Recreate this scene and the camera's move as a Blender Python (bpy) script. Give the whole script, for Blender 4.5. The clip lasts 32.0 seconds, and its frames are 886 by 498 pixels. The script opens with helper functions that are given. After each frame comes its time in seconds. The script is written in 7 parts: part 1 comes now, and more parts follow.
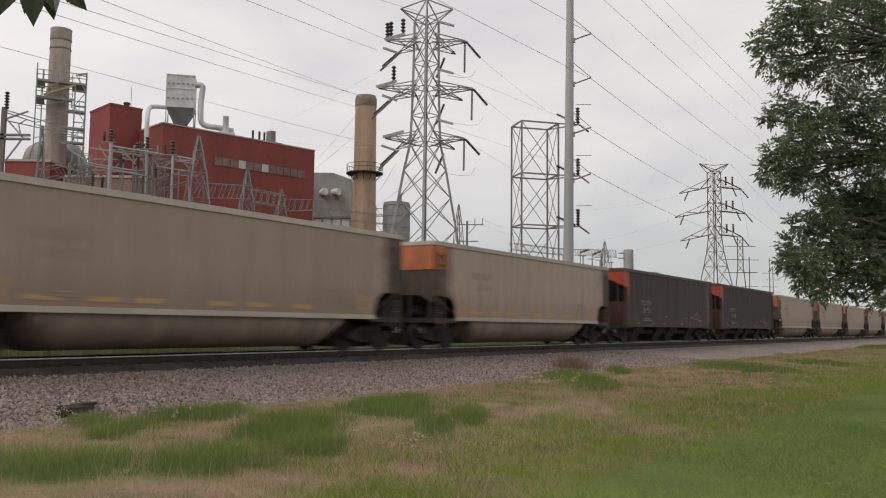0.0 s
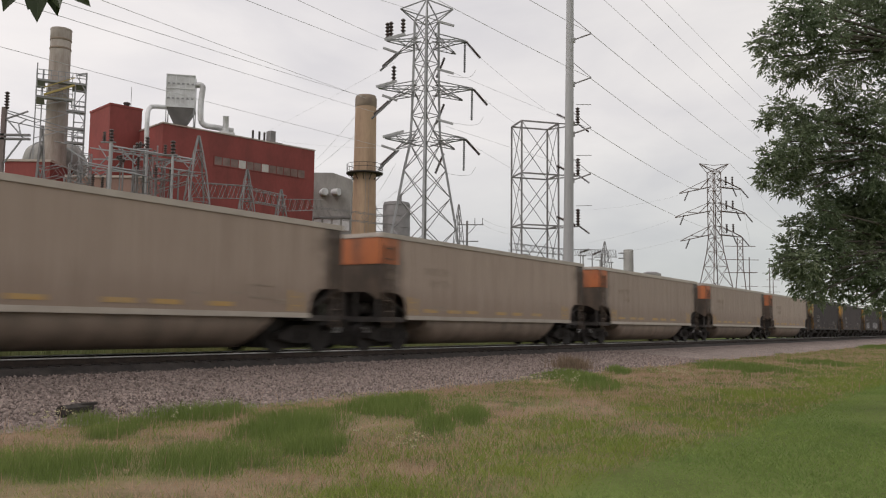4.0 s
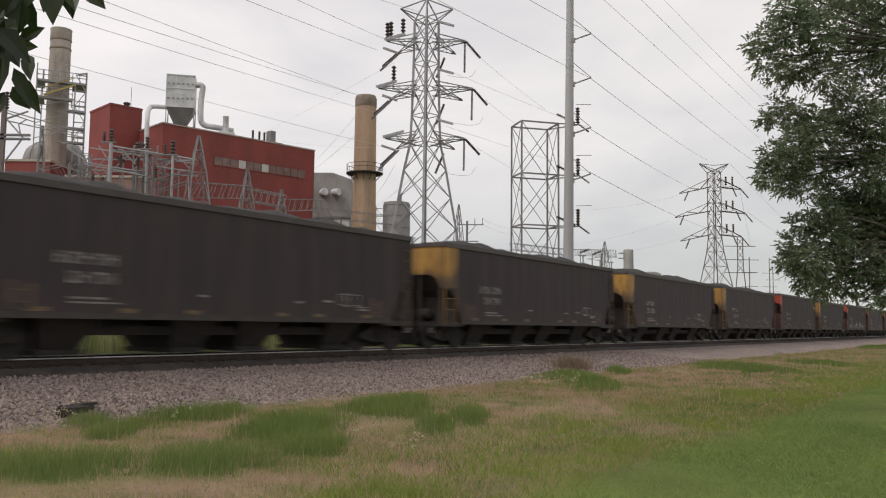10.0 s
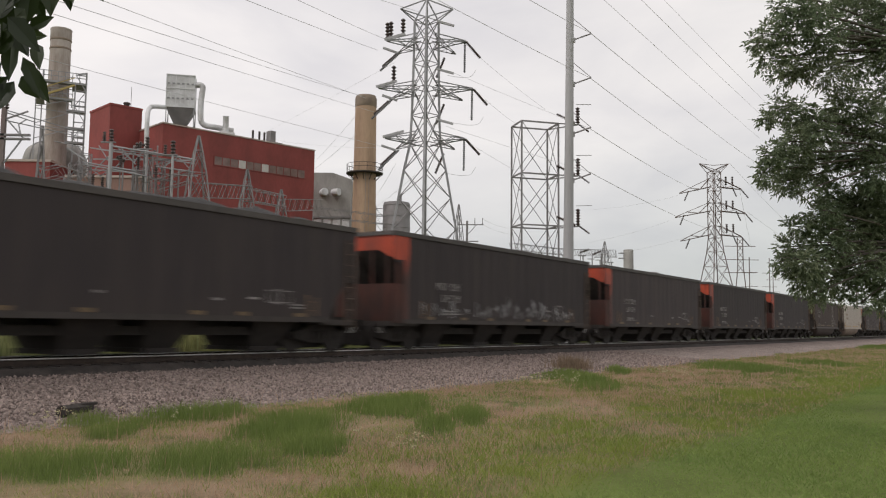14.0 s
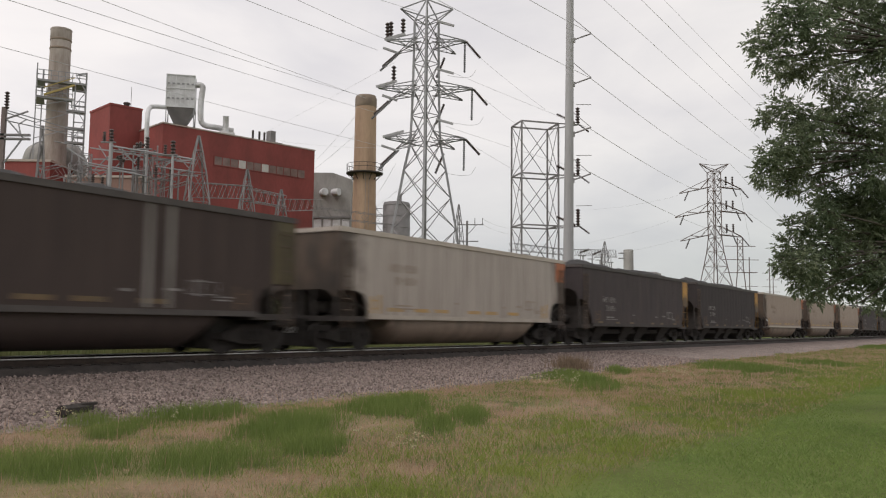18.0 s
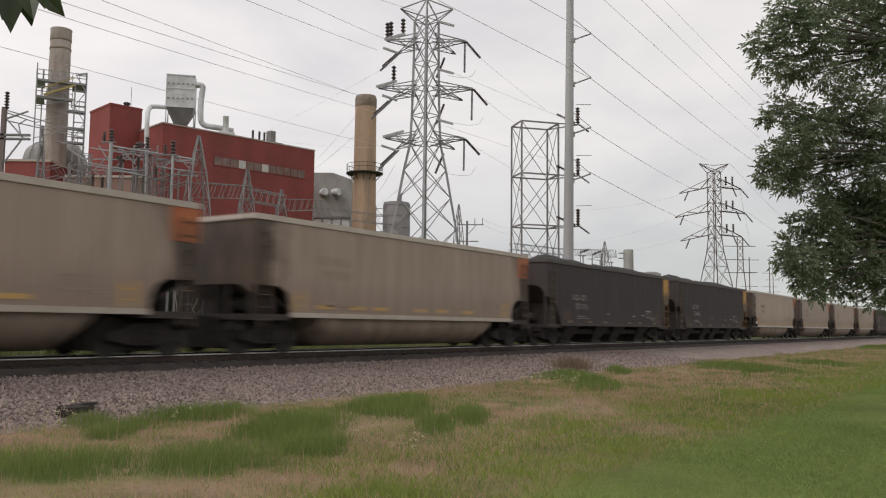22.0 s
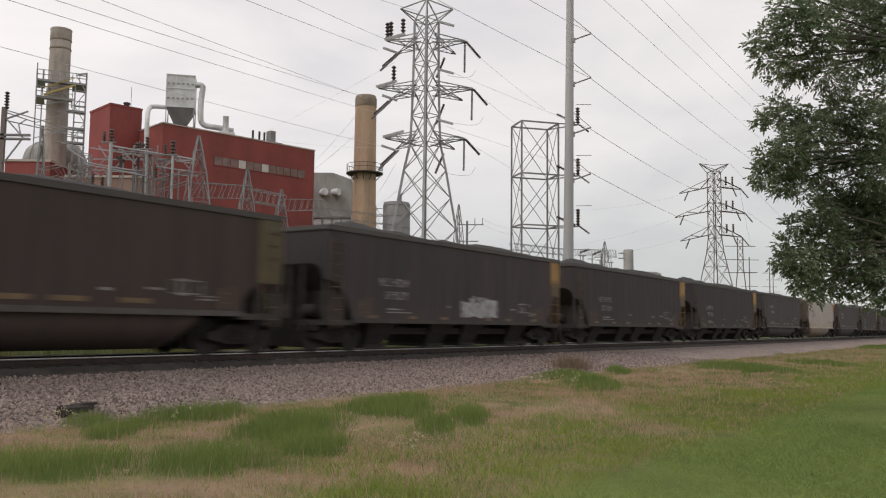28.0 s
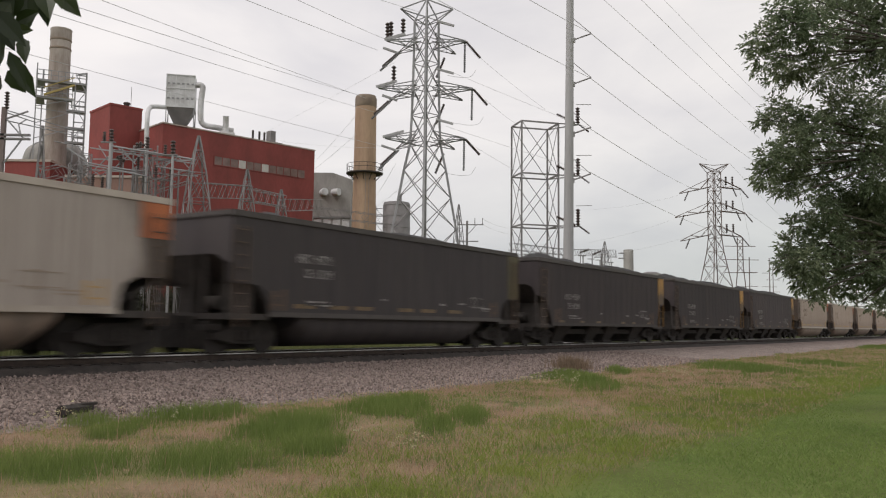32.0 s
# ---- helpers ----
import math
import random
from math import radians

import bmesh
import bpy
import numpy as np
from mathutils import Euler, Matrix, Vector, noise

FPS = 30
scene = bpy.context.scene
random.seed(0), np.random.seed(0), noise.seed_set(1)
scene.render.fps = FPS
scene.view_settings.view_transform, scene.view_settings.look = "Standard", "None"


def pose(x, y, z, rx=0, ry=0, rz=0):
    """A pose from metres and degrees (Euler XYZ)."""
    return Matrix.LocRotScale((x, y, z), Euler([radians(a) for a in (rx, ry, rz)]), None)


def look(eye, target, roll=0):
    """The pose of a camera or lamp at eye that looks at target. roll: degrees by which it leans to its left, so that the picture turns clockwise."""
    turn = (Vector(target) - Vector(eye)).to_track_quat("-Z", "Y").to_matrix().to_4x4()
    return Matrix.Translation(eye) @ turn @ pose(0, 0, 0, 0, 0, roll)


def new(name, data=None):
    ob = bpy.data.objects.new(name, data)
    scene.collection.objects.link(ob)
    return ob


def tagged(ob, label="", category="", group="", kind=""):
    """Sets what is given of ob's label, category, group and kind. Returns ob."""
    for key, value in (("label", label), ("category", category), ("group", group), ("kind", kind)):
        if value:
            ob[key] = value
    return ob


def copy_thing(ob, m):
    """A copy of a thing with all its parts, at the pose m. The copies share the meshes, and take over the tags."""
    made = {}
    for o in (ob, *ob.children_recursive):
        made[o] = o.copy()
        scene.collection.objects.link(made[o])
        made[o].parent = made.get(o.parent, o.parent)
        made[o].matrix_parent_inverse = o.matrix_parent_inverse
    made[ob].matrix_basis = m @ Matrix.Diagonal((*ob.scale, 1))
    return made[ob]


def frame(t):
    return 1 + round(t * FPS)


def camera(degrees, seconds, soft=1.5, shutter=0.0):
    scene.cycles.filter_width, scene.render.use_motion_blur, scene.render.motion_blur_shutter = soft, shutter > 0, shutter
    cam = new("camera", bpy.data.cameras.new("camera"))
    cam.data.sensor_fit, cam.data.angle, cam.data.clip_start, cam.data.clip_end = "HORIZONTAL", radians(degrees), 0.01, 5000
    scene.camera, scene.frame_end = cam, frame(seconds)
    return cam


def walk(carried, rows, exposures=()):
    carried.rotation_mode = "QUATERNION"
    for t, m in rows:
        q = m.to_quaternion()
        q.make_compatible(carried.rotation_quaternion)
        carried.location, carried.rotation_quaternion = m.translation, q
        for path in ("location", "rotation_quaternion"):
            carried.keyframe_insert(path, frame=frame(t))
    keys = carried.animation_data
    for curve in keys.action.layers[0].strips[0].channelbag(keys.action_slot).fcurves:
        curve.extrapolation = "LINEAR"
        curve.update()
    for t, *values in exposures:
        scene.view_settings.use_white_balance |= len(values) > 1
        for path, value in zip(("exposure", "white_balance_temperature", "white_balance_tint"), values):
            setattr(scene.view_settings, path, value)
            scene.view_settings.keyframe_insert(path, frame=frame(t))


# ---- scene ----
# One plan for the whole clip: +Y runs ahead of the camera, +X to its side, the track crosses at HEADING.
HEADING = 34.06      # degrees of the track's line to the side of +Y
EYE = (0.0, 0.0, 1.55)
RAIL_TOP = 0.764
TRACK_AWAY = 18.6                   # camera to the track's middle
cam = camera(55.1891, 32.0, soft=1.15, shutter=0.5)
STAND = pose(*EYE, 90 + 5.2156, 0, 0) @ pose(0, 0, 0, 0, 0, 0.6)
# the clip's camera opens a little while dark cars fill the view
walk(cam, [(0.0, STAND), (32.0, STAND)],
     exposures=((0.0, -0.05), (2.0, -0.03), (3.0, 0.0), (6.0, -0.05), (8.0, 0.0), (10.0, 0.05), (11.0, 0.06), (18.0, 0.06), (19.0, 0.02), (25.0, 0.04), (29.0, 0.06), (32.0, 0.06)))

# ---- light: high overcast, brighter towards one side ----
world = bpy.data.worlds.new("overcast_sky")
scene.world = world
world.use_nodes = True


def build_sky():
    nt = world.node_tree
    n, l = nt.nodes, nt.links
    n.clear()
    out = n.new("ShaderNodeOutputWorld")
    bg = n.new("ShaderNodeBackground")
    sky = n.new("ShaderNodeTexSky")
    sky.sky_type = "NISHITA"
    sky.sun_disc = False
    sky.sun_elevation = radians(52)
    sky.sun_rotation = radians(-60)
    tc = n.new("ShaderNodeTexCoord")
    mp = n.new("ShaderNodeMapping")
    mp.inputs["Scale"].default_value = (1.0, 1.0, 3.2)
    cl = n.new("ShaderNodeTexNoise")
    cl.inputs["Scale"].default_value = 2.6
    cl.inputs["Detail"].default_value = 7
    cl.inputs["Roughness"].default_value = 0.52
    cl.inputs["Distortion"].default_value = 0.35
    ramp = n.new("ShaderNodeValToRGB")
    e = ramp.color_ramp.elements
    e[0].position, e[0].color = 0.32, (0.70, 0.685, 0.71, 1)
    e[1].position, e[1].color = 0.66, (0.92, 0.888, 0.872, 1)
    # brighter towards the hidden sun, greyer low on the other side
    sep = n.new("ShaderNodeSeparateXYZ")
    side = n.new("ShaderNodeMapRange")
    side.inputs["From Min"].default_value = -0.7
    side.inputs["From Max"].default_value = 0.7
    mul = n.new("ShaderNodeMix")
    mul.data_type, mul.blend_type = "RGBA", "MULTIPLY"
    mul.inputs["Factor"].default_value = 1.0
    mix = n.new("ShaderNodeMix")
    mix.data_type = "RGBA"
    mix.inputs["Factor"].default_value = 0.99
    l.new(tc.outputs["Generated"], mp.inputs["Vector"])
    l.new(mp.outputs["Vector"], cl.inputs["Vector"])
    l.new(cl.outputs["Fac"], ramp.inputs["Fac"])
    l.new(tc.outputs["Generated"], sep.inputs["Vector"])
    l.new(sep.outputs["X"], side.inputs["Value"])
    l.new(ramp.outputs["Color"], mul.inputs["A"])
    tint = n.new("ShaderNodeMix")
    tint.data_type = "RGBA"
    tint.inputs["A"].default_value, tint.inputs["B"].default_value = (1.13, 1.095, 1.075, 1), (0.745, 0.78, 0.77, 1)
    side.inputs["To Min"].default_value, side.inputs["To Max"].default_value = 0.0, 0.42
    low = n.new("ShaderNodeMapRange")
    low.inputs["From Min"].default_value, low.inputs["From Max"].default_value = 0.0, 0.24
    low.inputs["To Min"].default_value, low.inputs["To Max"].default_value = 4.3, 1.0
    l.new(sep.outputs["Z"], low.inputs["Value"])
    grey = n.new("ShaderNodeMath")
    grey.operation = "MULTIPLY"
    grey.use_clamp = True
    l.new(side.outputs["Result"], grey.inputs[0])
    l.new(low.outputs["Result"], grey.inputs[1])
    l.new(grey.outputs["Value"], tint.inputs["Factor"])
    l.new(tint.outputs["Result"], mul.inputs["B"])
    l.new(sky.outputs["Color"], mix.inputs["A"])
    l.new(mul.outputs["Result"], mix.inputs["B"])
    l.new(mix.outputs["Result"], bg.inputs["Color"])
    bg.inputs["Strength"].default_value = 0.91
    l.new(bg.outputs["Background"], out.inputs["Surface"])


build_sky()
sun_data = bpy.data.lights.new("sun", "SUN")
sun_data.energy = 1.0
sun_data.angle = radians(25)
sun_data.color = (1.0, 0.965, 0.92)
sun = new("sun", sun_data)
sun.matrix_world = look((-40, -25, 60), (0, 0, 0))


# ---- materials ----
def node_material(name):
    m = bpy.data.materials.new(name)
    m.use_nodes = True
    n = m.node_tree.nodes
    return m, n, m.node_tree.links, n["Principled BSDF"]


def surface(name, base, other, rough=0.8, metal=0.0, scale=6.0, fine=60.0, stretch=(1, 1, 1), bump=0.15, vary=0.0,
            low=0.35, high=0.65, dirt=None, dirt_amount=0.5, dirt_scale=1.2, coords="Object", soot=None, grime=None):
    """Two colours mixed by a broad noise, a fine grain on top, an optional dirt colour in patches or streaks, and relief."""
    m, n, l, p = node_material(name)
    tc = n.new("ShaderNodeTexCoord")
    mp = n.new("ShaderNodeMapping")
    mp.inputs["Scale"].default_value = stretch
    l.new(tc.outputs[coords], mp.inputs["Vector"])
    info = n.new("ShaderNodeObjectInfo")
    shift = n.new("ShaderNodeVectorMath")
    shift.operation = "ADD"
    big = n.new("ShaderNodeVectorMath")
    big.operation = "SCALE"
    big.inputs["Scale"].default_value = 37.0
    l.new(info.outputs["Random"], big.inputs[0])
    l.new(mp.outputs["Vector"], shift.inputs[0])
    l.new(big.outputs["Vector"], shift.inputs[1])
    a = n.new("ShaderNodeTexNoise")
    a.inputs["Scale"].default_value = scale
    a.inputs["Detail"].default_value = 5
    l.new(shift.outputs["Vector"], a.inputs["Vector"])
    r = n.new("ShaderNodeMapRange")
    r.inputs["From Min"].default_value, r.inputs["From Max"].default_value = low, high
    l.new(a.outputs["Fac"], r.inputs["Value"])
    c = n.new("ShaderNodeMix")
    c.data_type = "RGBA"
    c.inputs["A"].default_value, c.inputs["B"].default_value = (*base, 1), (*other, 1)
    l.new(r.outputs["Result"], c.inputs["Factor"])
    colour = c.outputs["Result"]
    if dirt:
        d = n.new("ShaderNodeTexNoise")
        d.inputs["Scale"].default_value = dirt_scale
        d.inputs["Detail"].default_value = 8
        d.inputs["Roughness"].default_value = 0.62
        l.new(shift.outputs["Vector"], d.inputs["Vector"])
        dr = n.new("ShaderNodeMapRange")
        dr.inputs["From Min"].default_value, dr.inputs["From Max"].default_value = 0.46, 0.68
        dr.inputs["To Max"].default_value = dirt_amount
        l.new(d.outputs["Fac"], dr.inputs["Value"])
        dc = n.new("ShaderNodeMix")
        dc.data_type = "RGBA"
        dc.inputs["B"].default_value = (*dirt, 1)
        l.new(dr.outputs["Result"], dc.inputs["Factor"])
        l.new(colour, dc.inputs["A"])
        colour = dc.outputs["Result"]
    if soot:
        # coal grime blown round the car's ends
        sx = n.new("ShaderNodeSeparateXYZ")
        l.new(tc.outputs["Object"], sx.inputs["Vector"])
        ab = n.new("ShaderNodeMath")
        ab.operation = "ABSOLUTE"
        l.new(sx.outputs["X"], ab.inputs[0])
        cloud = n.new("ShaderNodeTexNoise")
        cloud.inputs["Scale"].default_value, cloud.inputs["Detail"].default_value = 1.1, 6
        l.new(tc.outputs["Object"], cloud.inputs["Vector"])
        grow = n.new("ShaderNodeMath")
        grow.operation = "MULTIPLY_ADD"
        grow.inputs[1].default_value = 2.2
        l.new(cloud.outputs["Fac"], grow.inputs[0])
        l.new(ab.outputs["Value"], grow.inputs[2])
        near = n.new("ShaderNodeMapRange")
        near.interpolation_type = "SMOOTHSTEP"
        near.inputs["From Min"].default_value, near.inputs["From Max"].default_value = 7.4, 8.5
        near.inputs["To Max"].default_value = 0.92
        l.new(grow.outputs["Value"], near.inputs["Value"])
        sc = n.new("ShaderNodeMix")
        sc.data_type = "RGBA"
        sc.inputs["B"].default_value = (*soot, 1)
        l.new(near.outputs["Result"], sc.inputs["Factor"])
        l.new(colour, sc.inputs["A"])
        colour = sc.outputs["Result"]
    if grime:
        # dirt that has run and settled low on the panel: colour, heights, amount
        sx = n.new("ShaderNodeSeparateXYZ")
        l.new(tc.outputs["Object"], sx.inputs["Vector"])
        run = n.new("ShaderNodeMapping")
        run.inputs["Scale"].default_value = (5.0, 5.0, 0.35)
        l.new(tc.outputs["Object"], run.inputs["Vector"])
        drip = n.new("ShaderNodeTexNoise")
        drip.inputs["Scale"].default_value, drip.inputs["Detail"].default_value = 1.0, 4
        l.new(run.outputs["Vector"], drip.inputs["Vector"])
        high = n.new("ShaderNodeMath")
        high.operation = "MULTIPLY_ADD"
        high.inputs[1].default_value = 1.5
        l.new(drip.outputs["Fac"], high.inputs[0])
        l.new(sx.outputs["Z"], high.inputs[2])
        fall = n.new("ShaderNodeMapRange")
        fall.interpolation_type = "SMOOTHSTEP"
        fall.inputs["From Min"].default_value, fall.inputs["From Max"].default_value = grime[1] + 0.75, grime[2] + 0.75
        fall.inputs["To Min"].default_value, fall.inputs["To Max"].default_value = grime[3], 0.0
        l.new(high.outputs["Value"], fall.inputs["Value"])
        gc = n.new("ShaderNodeMix")
        gc.data_type = "RGBA"
        gc.inputs["B"].default_value = (*grime[0], 1)
        l.new(fall.outputs["Result"], gc.inputs["Factor"])
        l.new(colour, gc.inputs["A"])
        colour = gc.outputs["Result"]
    f = n.new("ShaderNodeTexNoise")
    f.inputs["Scale"].default_value = fine
    f.inputs["Detail"].default_value = 3
    l.new(mp.outputs["Vector"], f.inputs["Vector"])
    g = n.new("ShaderNodeMapRange")
    g.inputs["To Min"].default_value, g.inputs["To Max"].default_value = 0.84, 1.16
    l.new(f.outputs["Fac"], g.inputs["Value"])
    gain = g.outputs["Result"]
    if vary:
        v = n.new("ShaderNodeMapRange")
        v.inputs["To Min"].default_value, v.inputs["To Max"].default_value = 1 - vary, 1 + vary
        l.new(info.outputs["Random"], v.inputs["Value"])
        both = n.new("ShaderNodeMath")
        both.operation = "MULTIPLY"
        l.new(gain, both.inputs[0])
        l.new(v.outputs["Result"], both.inputs[1])
        gain = both.outputs["Value"]
    x = n.new("ShaderNodeVectorMath")
    x.operation = "SCALE"
    l.new(colour, x.inputs[0])
    l.new(gain, x.inputs["Scale"])
    l.new(x.outputs["Vector"], p.inputs["Base Color"])
    p.inputs["Roughness"].default_value = rough
    p.inputs["Metallic"].default_value = metal
    if bump:
        b = n.new("ShaderNodeBump")
        b.inputs["Strength"].default_value = bump
        b.inputs["Distance"].default_value = 0.02
        l.new(f.outputs["Fac"], b.inputs["Height"])
        l.new(b.outputs["Normal"], p.inputs["Normal"])
    return m


def leafy(name, dark, light, rough=0.5, thin=0.35, patch=None, patch_scale=0.3, turf=False):
    """Leaves and blades: every island its own shade, some light through them; turf is lit as one soft carpet."""
    m, n, l, p = node_material(name)
    geo = n.new("ShaderNodeNewGeometry")
    c = n.new("ShaderNodeMix")
    c.data_type = "RGBA"
    c.inputs["A"].default_value, c.inputs["B"].default_value = (*dark, 1), (*light, 1)
    l.new(geo.outputs["Random Per Island"], c.inputs["Factor"])
    if patch:
        tc = n.new("ShaderNodeTexCoord")
        big = n.new("ShaderNodeTexNoise")
        big.inputs["Scale"].default_value, big.inputs["Detail"].default_value = patch_scale, 5
        l.new(tc.outputs["Object"], big.inputs["Vector"])
        r = n.new("ShaderNodeMapRange")
        r.inputs["From Min"].default_value, r.inputs["From Max"].default_value = 0.36, 0.64
        l.new(big.outputs["Fac"], r.inputs["Value"])
        plain, c = c, n.new("ShaderNodeMix")
        c.data_type = "RGBA"
        c.blend_type = "MULTIPLY"
        c.inputs["B"].default_value = (*patch, 1)
        l.new(r.outputs["Result"], c.inputs["Factor"])
        l.new(plain.outputs["Result"], c.inputs["A"])
    l.new(c.outputs["Result"], p.inputs["Base Color"])
    p.inputs["Roughness"].default_value = rough
    if turf:
        up = n.new("ShaderNodeCombineXYZ")
        up.inputs["Y"].default_value, up.inputs["Z"].default_value = -0.25, 0.97
        l.new(up.outputs["Vector"], p.inputs["Normal"])
        p.inputs["Specular IOR Level"].default_value = 0.1
    tr = n.new("ShaderNodeBsdfTranslucent")
    if turf:
        down = n.new("ShaderNodeVectorMath")
        down.operation = "SCALE"
        down.inputs["Scale"].default_value = -1.0
        l.new(up.outputs["Vector"], down.inputs[0])
        l.new(down.outputs["Vector"], tr.inputs["Normal"])
    l.new(c.outputs["Result"], tr.inputs["Color"])
    if turf:
        mx = n.new("ShaderNodeAddShader")
        l.new(p.outputs["BSDF"], mx.inputs[0])
        l.new(tr.outputs["BSDF"], mx.inputs[1])
    else:
        mx = n.new("ShaderNodeMixShader")
        mx.inputs["Fac"].default_value = thin
        l.new(p.outputs["BSDF"], mx.inputs[1])
        l.new(tr.outputs["BSDF"], mx.inputs[2])
    l.new(mx.outputs["Shader"], n["Material Output"].inputs["Surface"])
    return m


# train
M_TAN = surface("tan_car_side", (0.425, 0.330, 0.268), (0.37, 0.287, 0.233), 0.55, 0.15, 2.0, 25, (5.5, 1, 0.16), 0.03, 0.10, dirt=(0.235, 0.168, 0.132), dirt_amount=0.6, dirt_scale=1.6, grime=((0.24, 0.168, 0.128), 1.3, 2.3, 0.45), soot=(0.075, 0.055, 0.045))
M_SILVER = surface("bare_aluminium_side", (0.47, 0.415, 0.375), (0.39, 0.338, 0.302), 0.5, 0.2, 2.0, 25, (5.5, 1, 0.12), 0.03, 0.06, dirt=(0.20, 0.155, 0.13), dirt_amount=0.7, dirt_scale=2.2, soot=(0.075, 0.055, 0.045))
M_TAN_RIM = surface("tan_car_rim", (0.50, 0.44, 0.385), (0.42, 0.36, 0.31), 0.5, 0.3, 3.0, 30, vary=0.08)
M_BLACK = surface("black_car_side", (0.037, 0.0295, 0.0315), (0.051, 0.040, 0.042), 0.8, 0.0, 2.0, 25, (2.6, 1, 0.22), 0.04, 0.25, dirt=(0.074, 0.058, 0.053), dirt_amount=0.6, grime=((0.060, 0.047, 0.043), 1.0, 1.8, 0.45))
M_BLACK_RIM = surface("black_car_rim", (0.056, 0.048, 0.046), (0.082, 0.070, 0.064), 0.6, 0.0, 5.0, 30, vary=0.2)
M_BROWN = surface("brown_car_side", (0.044, 0.0305, 0.0275), (0.059, 0.041, 0.0365), 0.8, 0.0, 2.0, 25, (2.6, 1, 0.22), 0.04, 0.1, dirt=(0.068, 0.047, 0.040), dirt_amount=0.6)
M_GREY = surface("dark_grey_car_side", (0.045, 0.038, 0.041), (0.062, 0.053, 0.056), 0.8, 0.0, 2.0, 25, (2.6, 1, 0.22), 0.04, 0.1, dirt=(0.08, 0.07, 0.062), dirt_amount=0.5)
M_ORANGE = surface("orange_end_paint", (0.54, 0.17, 0.06), (0.44, 0.13, 0.05), 0.55, 0.0, 3, 30, (1, 1, 0.4), 0.03, 0.1, dirt=(0.16, 0.085, 0.055), dirt_amount=0.85)
M_YELLOW = surface("yellow_end_paint", (0.52, 0.28, 0.055), (0.40, 0.21, 0.045), 0.6, 0.0, 3, 30, (1.6, 1, 0.4), 0.03, 0.1, dirt=(0.11, 0.068, 0.04), dirt_amount=0.75, grime=((0.05, 0.038, 0.03), 2.45, 2.95, 0.85))
M_YELLOW_DULL = surface("grimy_yellow_rail", (0.24, 0.125, 0.03), (0.13, 0.075, 0.025), 0.7, 0.0, 4, 30)
M_RED = surface("red_end_paint", (0.48, 0.065, 0.025), (0.38, 0.05, 0.02), 0.55, 0.0, 3, 30, (1, 1, 0.4), 0.03, 0.1, dirt=(0.10, 0.03, 0.02), dirt_amount=0.7, grime=((0.048, 0.026, 0.022), 2.25, 2.9, 0.9))
M_OLIVE = surface("olive_end_paint", (0.128, 0.104, 0.046), (0.088, 0.072, 0.038), 0.6, 0.0, 3, 30, (1, 1, 0.4), 0.03, 0.1, dirt=(0.05, 0.045, 0.03), dirt_amount=0.7)
M_RUSTY = surface("grimy_red_steel", (0.085, 0.028, 0.020), (0.048, 0.021, 0.017), 0.8, 0.0, 2, 30, (1, 1, 0.5), dirt=(0.03, 0.02, 0.018), dirt_amount=0.7)
M_TAN_SOOT = surface("sooty_tan_end", (0.112, 0.078, 0.056), (0.059, 0.042, 0.031), 0.7, 0.0, 2.0, 25, (2.0, 1, 0.5), 0.05, dirt=(0.04, 0.032, 0.028), dirt_amount=0.8)
M_SOOT = surface("sooty_steel", (0.040, 0.034, 0.032), (0.062, 0.052, 0.047), 0.75, 0.0, 4, 40, bump=0.1)
M_LADDER = surface("grimy_ladder_steel", (0.14, 0.10, 0.075), (0.09, 0.065, 0.05), 0.8, 0.0, 4, 40)
M_TRUCK = surface("dusty_cast_steel", (0.025, 0.0215, 0.020), (0.041, 0.034, 0.031), 0.9, 0.0, 5, 40, bump=0.2)
M_BELLY = surface("sooty_hopper_steel", (0.027, 0.023, 0.022), (0.042, 0.035, 0.032), 0.9, 0.0, 4, 40, bump=0.1)
M_TUB = surface("dusty_tub", (0.29, 0.225, 0.18), (0.21, 0.162, 0.13), 0.6, 0.1, 2, 25, (1.5, 1, 0.4), 0.05, 0.1, dirt=(0.09, 0.075, 0.06), dirt_amount=0.6)
M_WHEEL = surface("wheel_steel", (0.024, 0.020, 0.019), (0.040, 0.033, 0.030), 0.7, 0.2, 8, 60)
M_COAL = surface("coal", (0.020, 0.019, 0.019), (0.045, 0.042, 0.041), 0.95, 0.0, 9, 20, bump=0.9)
M_LETTER = surface("worn_white_lettering", (0.42, 0.40, 0.39), (0.12, 0.11, 0.105), 0.75, scale=5, low=0.3, high=0.6)
M_LETTER_DARK = surface("faded_dark_lettering", (0.27, 0.215, 0.175), (0.36, 0.29, 0.23), 0.7, scale=6)
M_STRIPE = surface("yellow_reflector", (0.19, 0.125, 0.06), (0.11, 0.08, 0.05), 0.6, scale=5, dirt=(0.12, 0.08, 0.04), dirt_amount=0.6)
M_GLINT_STEEL = surface("pale_glint_steel", (0.36, 0.35, 0.34), (0.26, 0.25, 0.24), 0.4, 0.4)
M_GRAB = surface("faded_ochre_steel", (0.135, 0.085, 0.052), (0.085, 0.062, 0.048), 0.8, scale=5)
M_PALE = surface("faded_pale_paint", (0.30, 0.28, 0.26), (0.20, 0.185, 0.17), 0.7, scale=2, stretch=(2, 1, 0.3))
M_STRIPE_FAINT = surface("faded_yellow_stripe", (0.52, 0.31, 0.09), (0.40, 0.29, 0.17), 0.6, scale=4)
M_GRAFFITI = surface("silver_spray_paint", (0.42, 0.42, 0.43), (0.20, 0.19, 0.19), 0.6, scale=3.0, low=0.42, high=0.6)

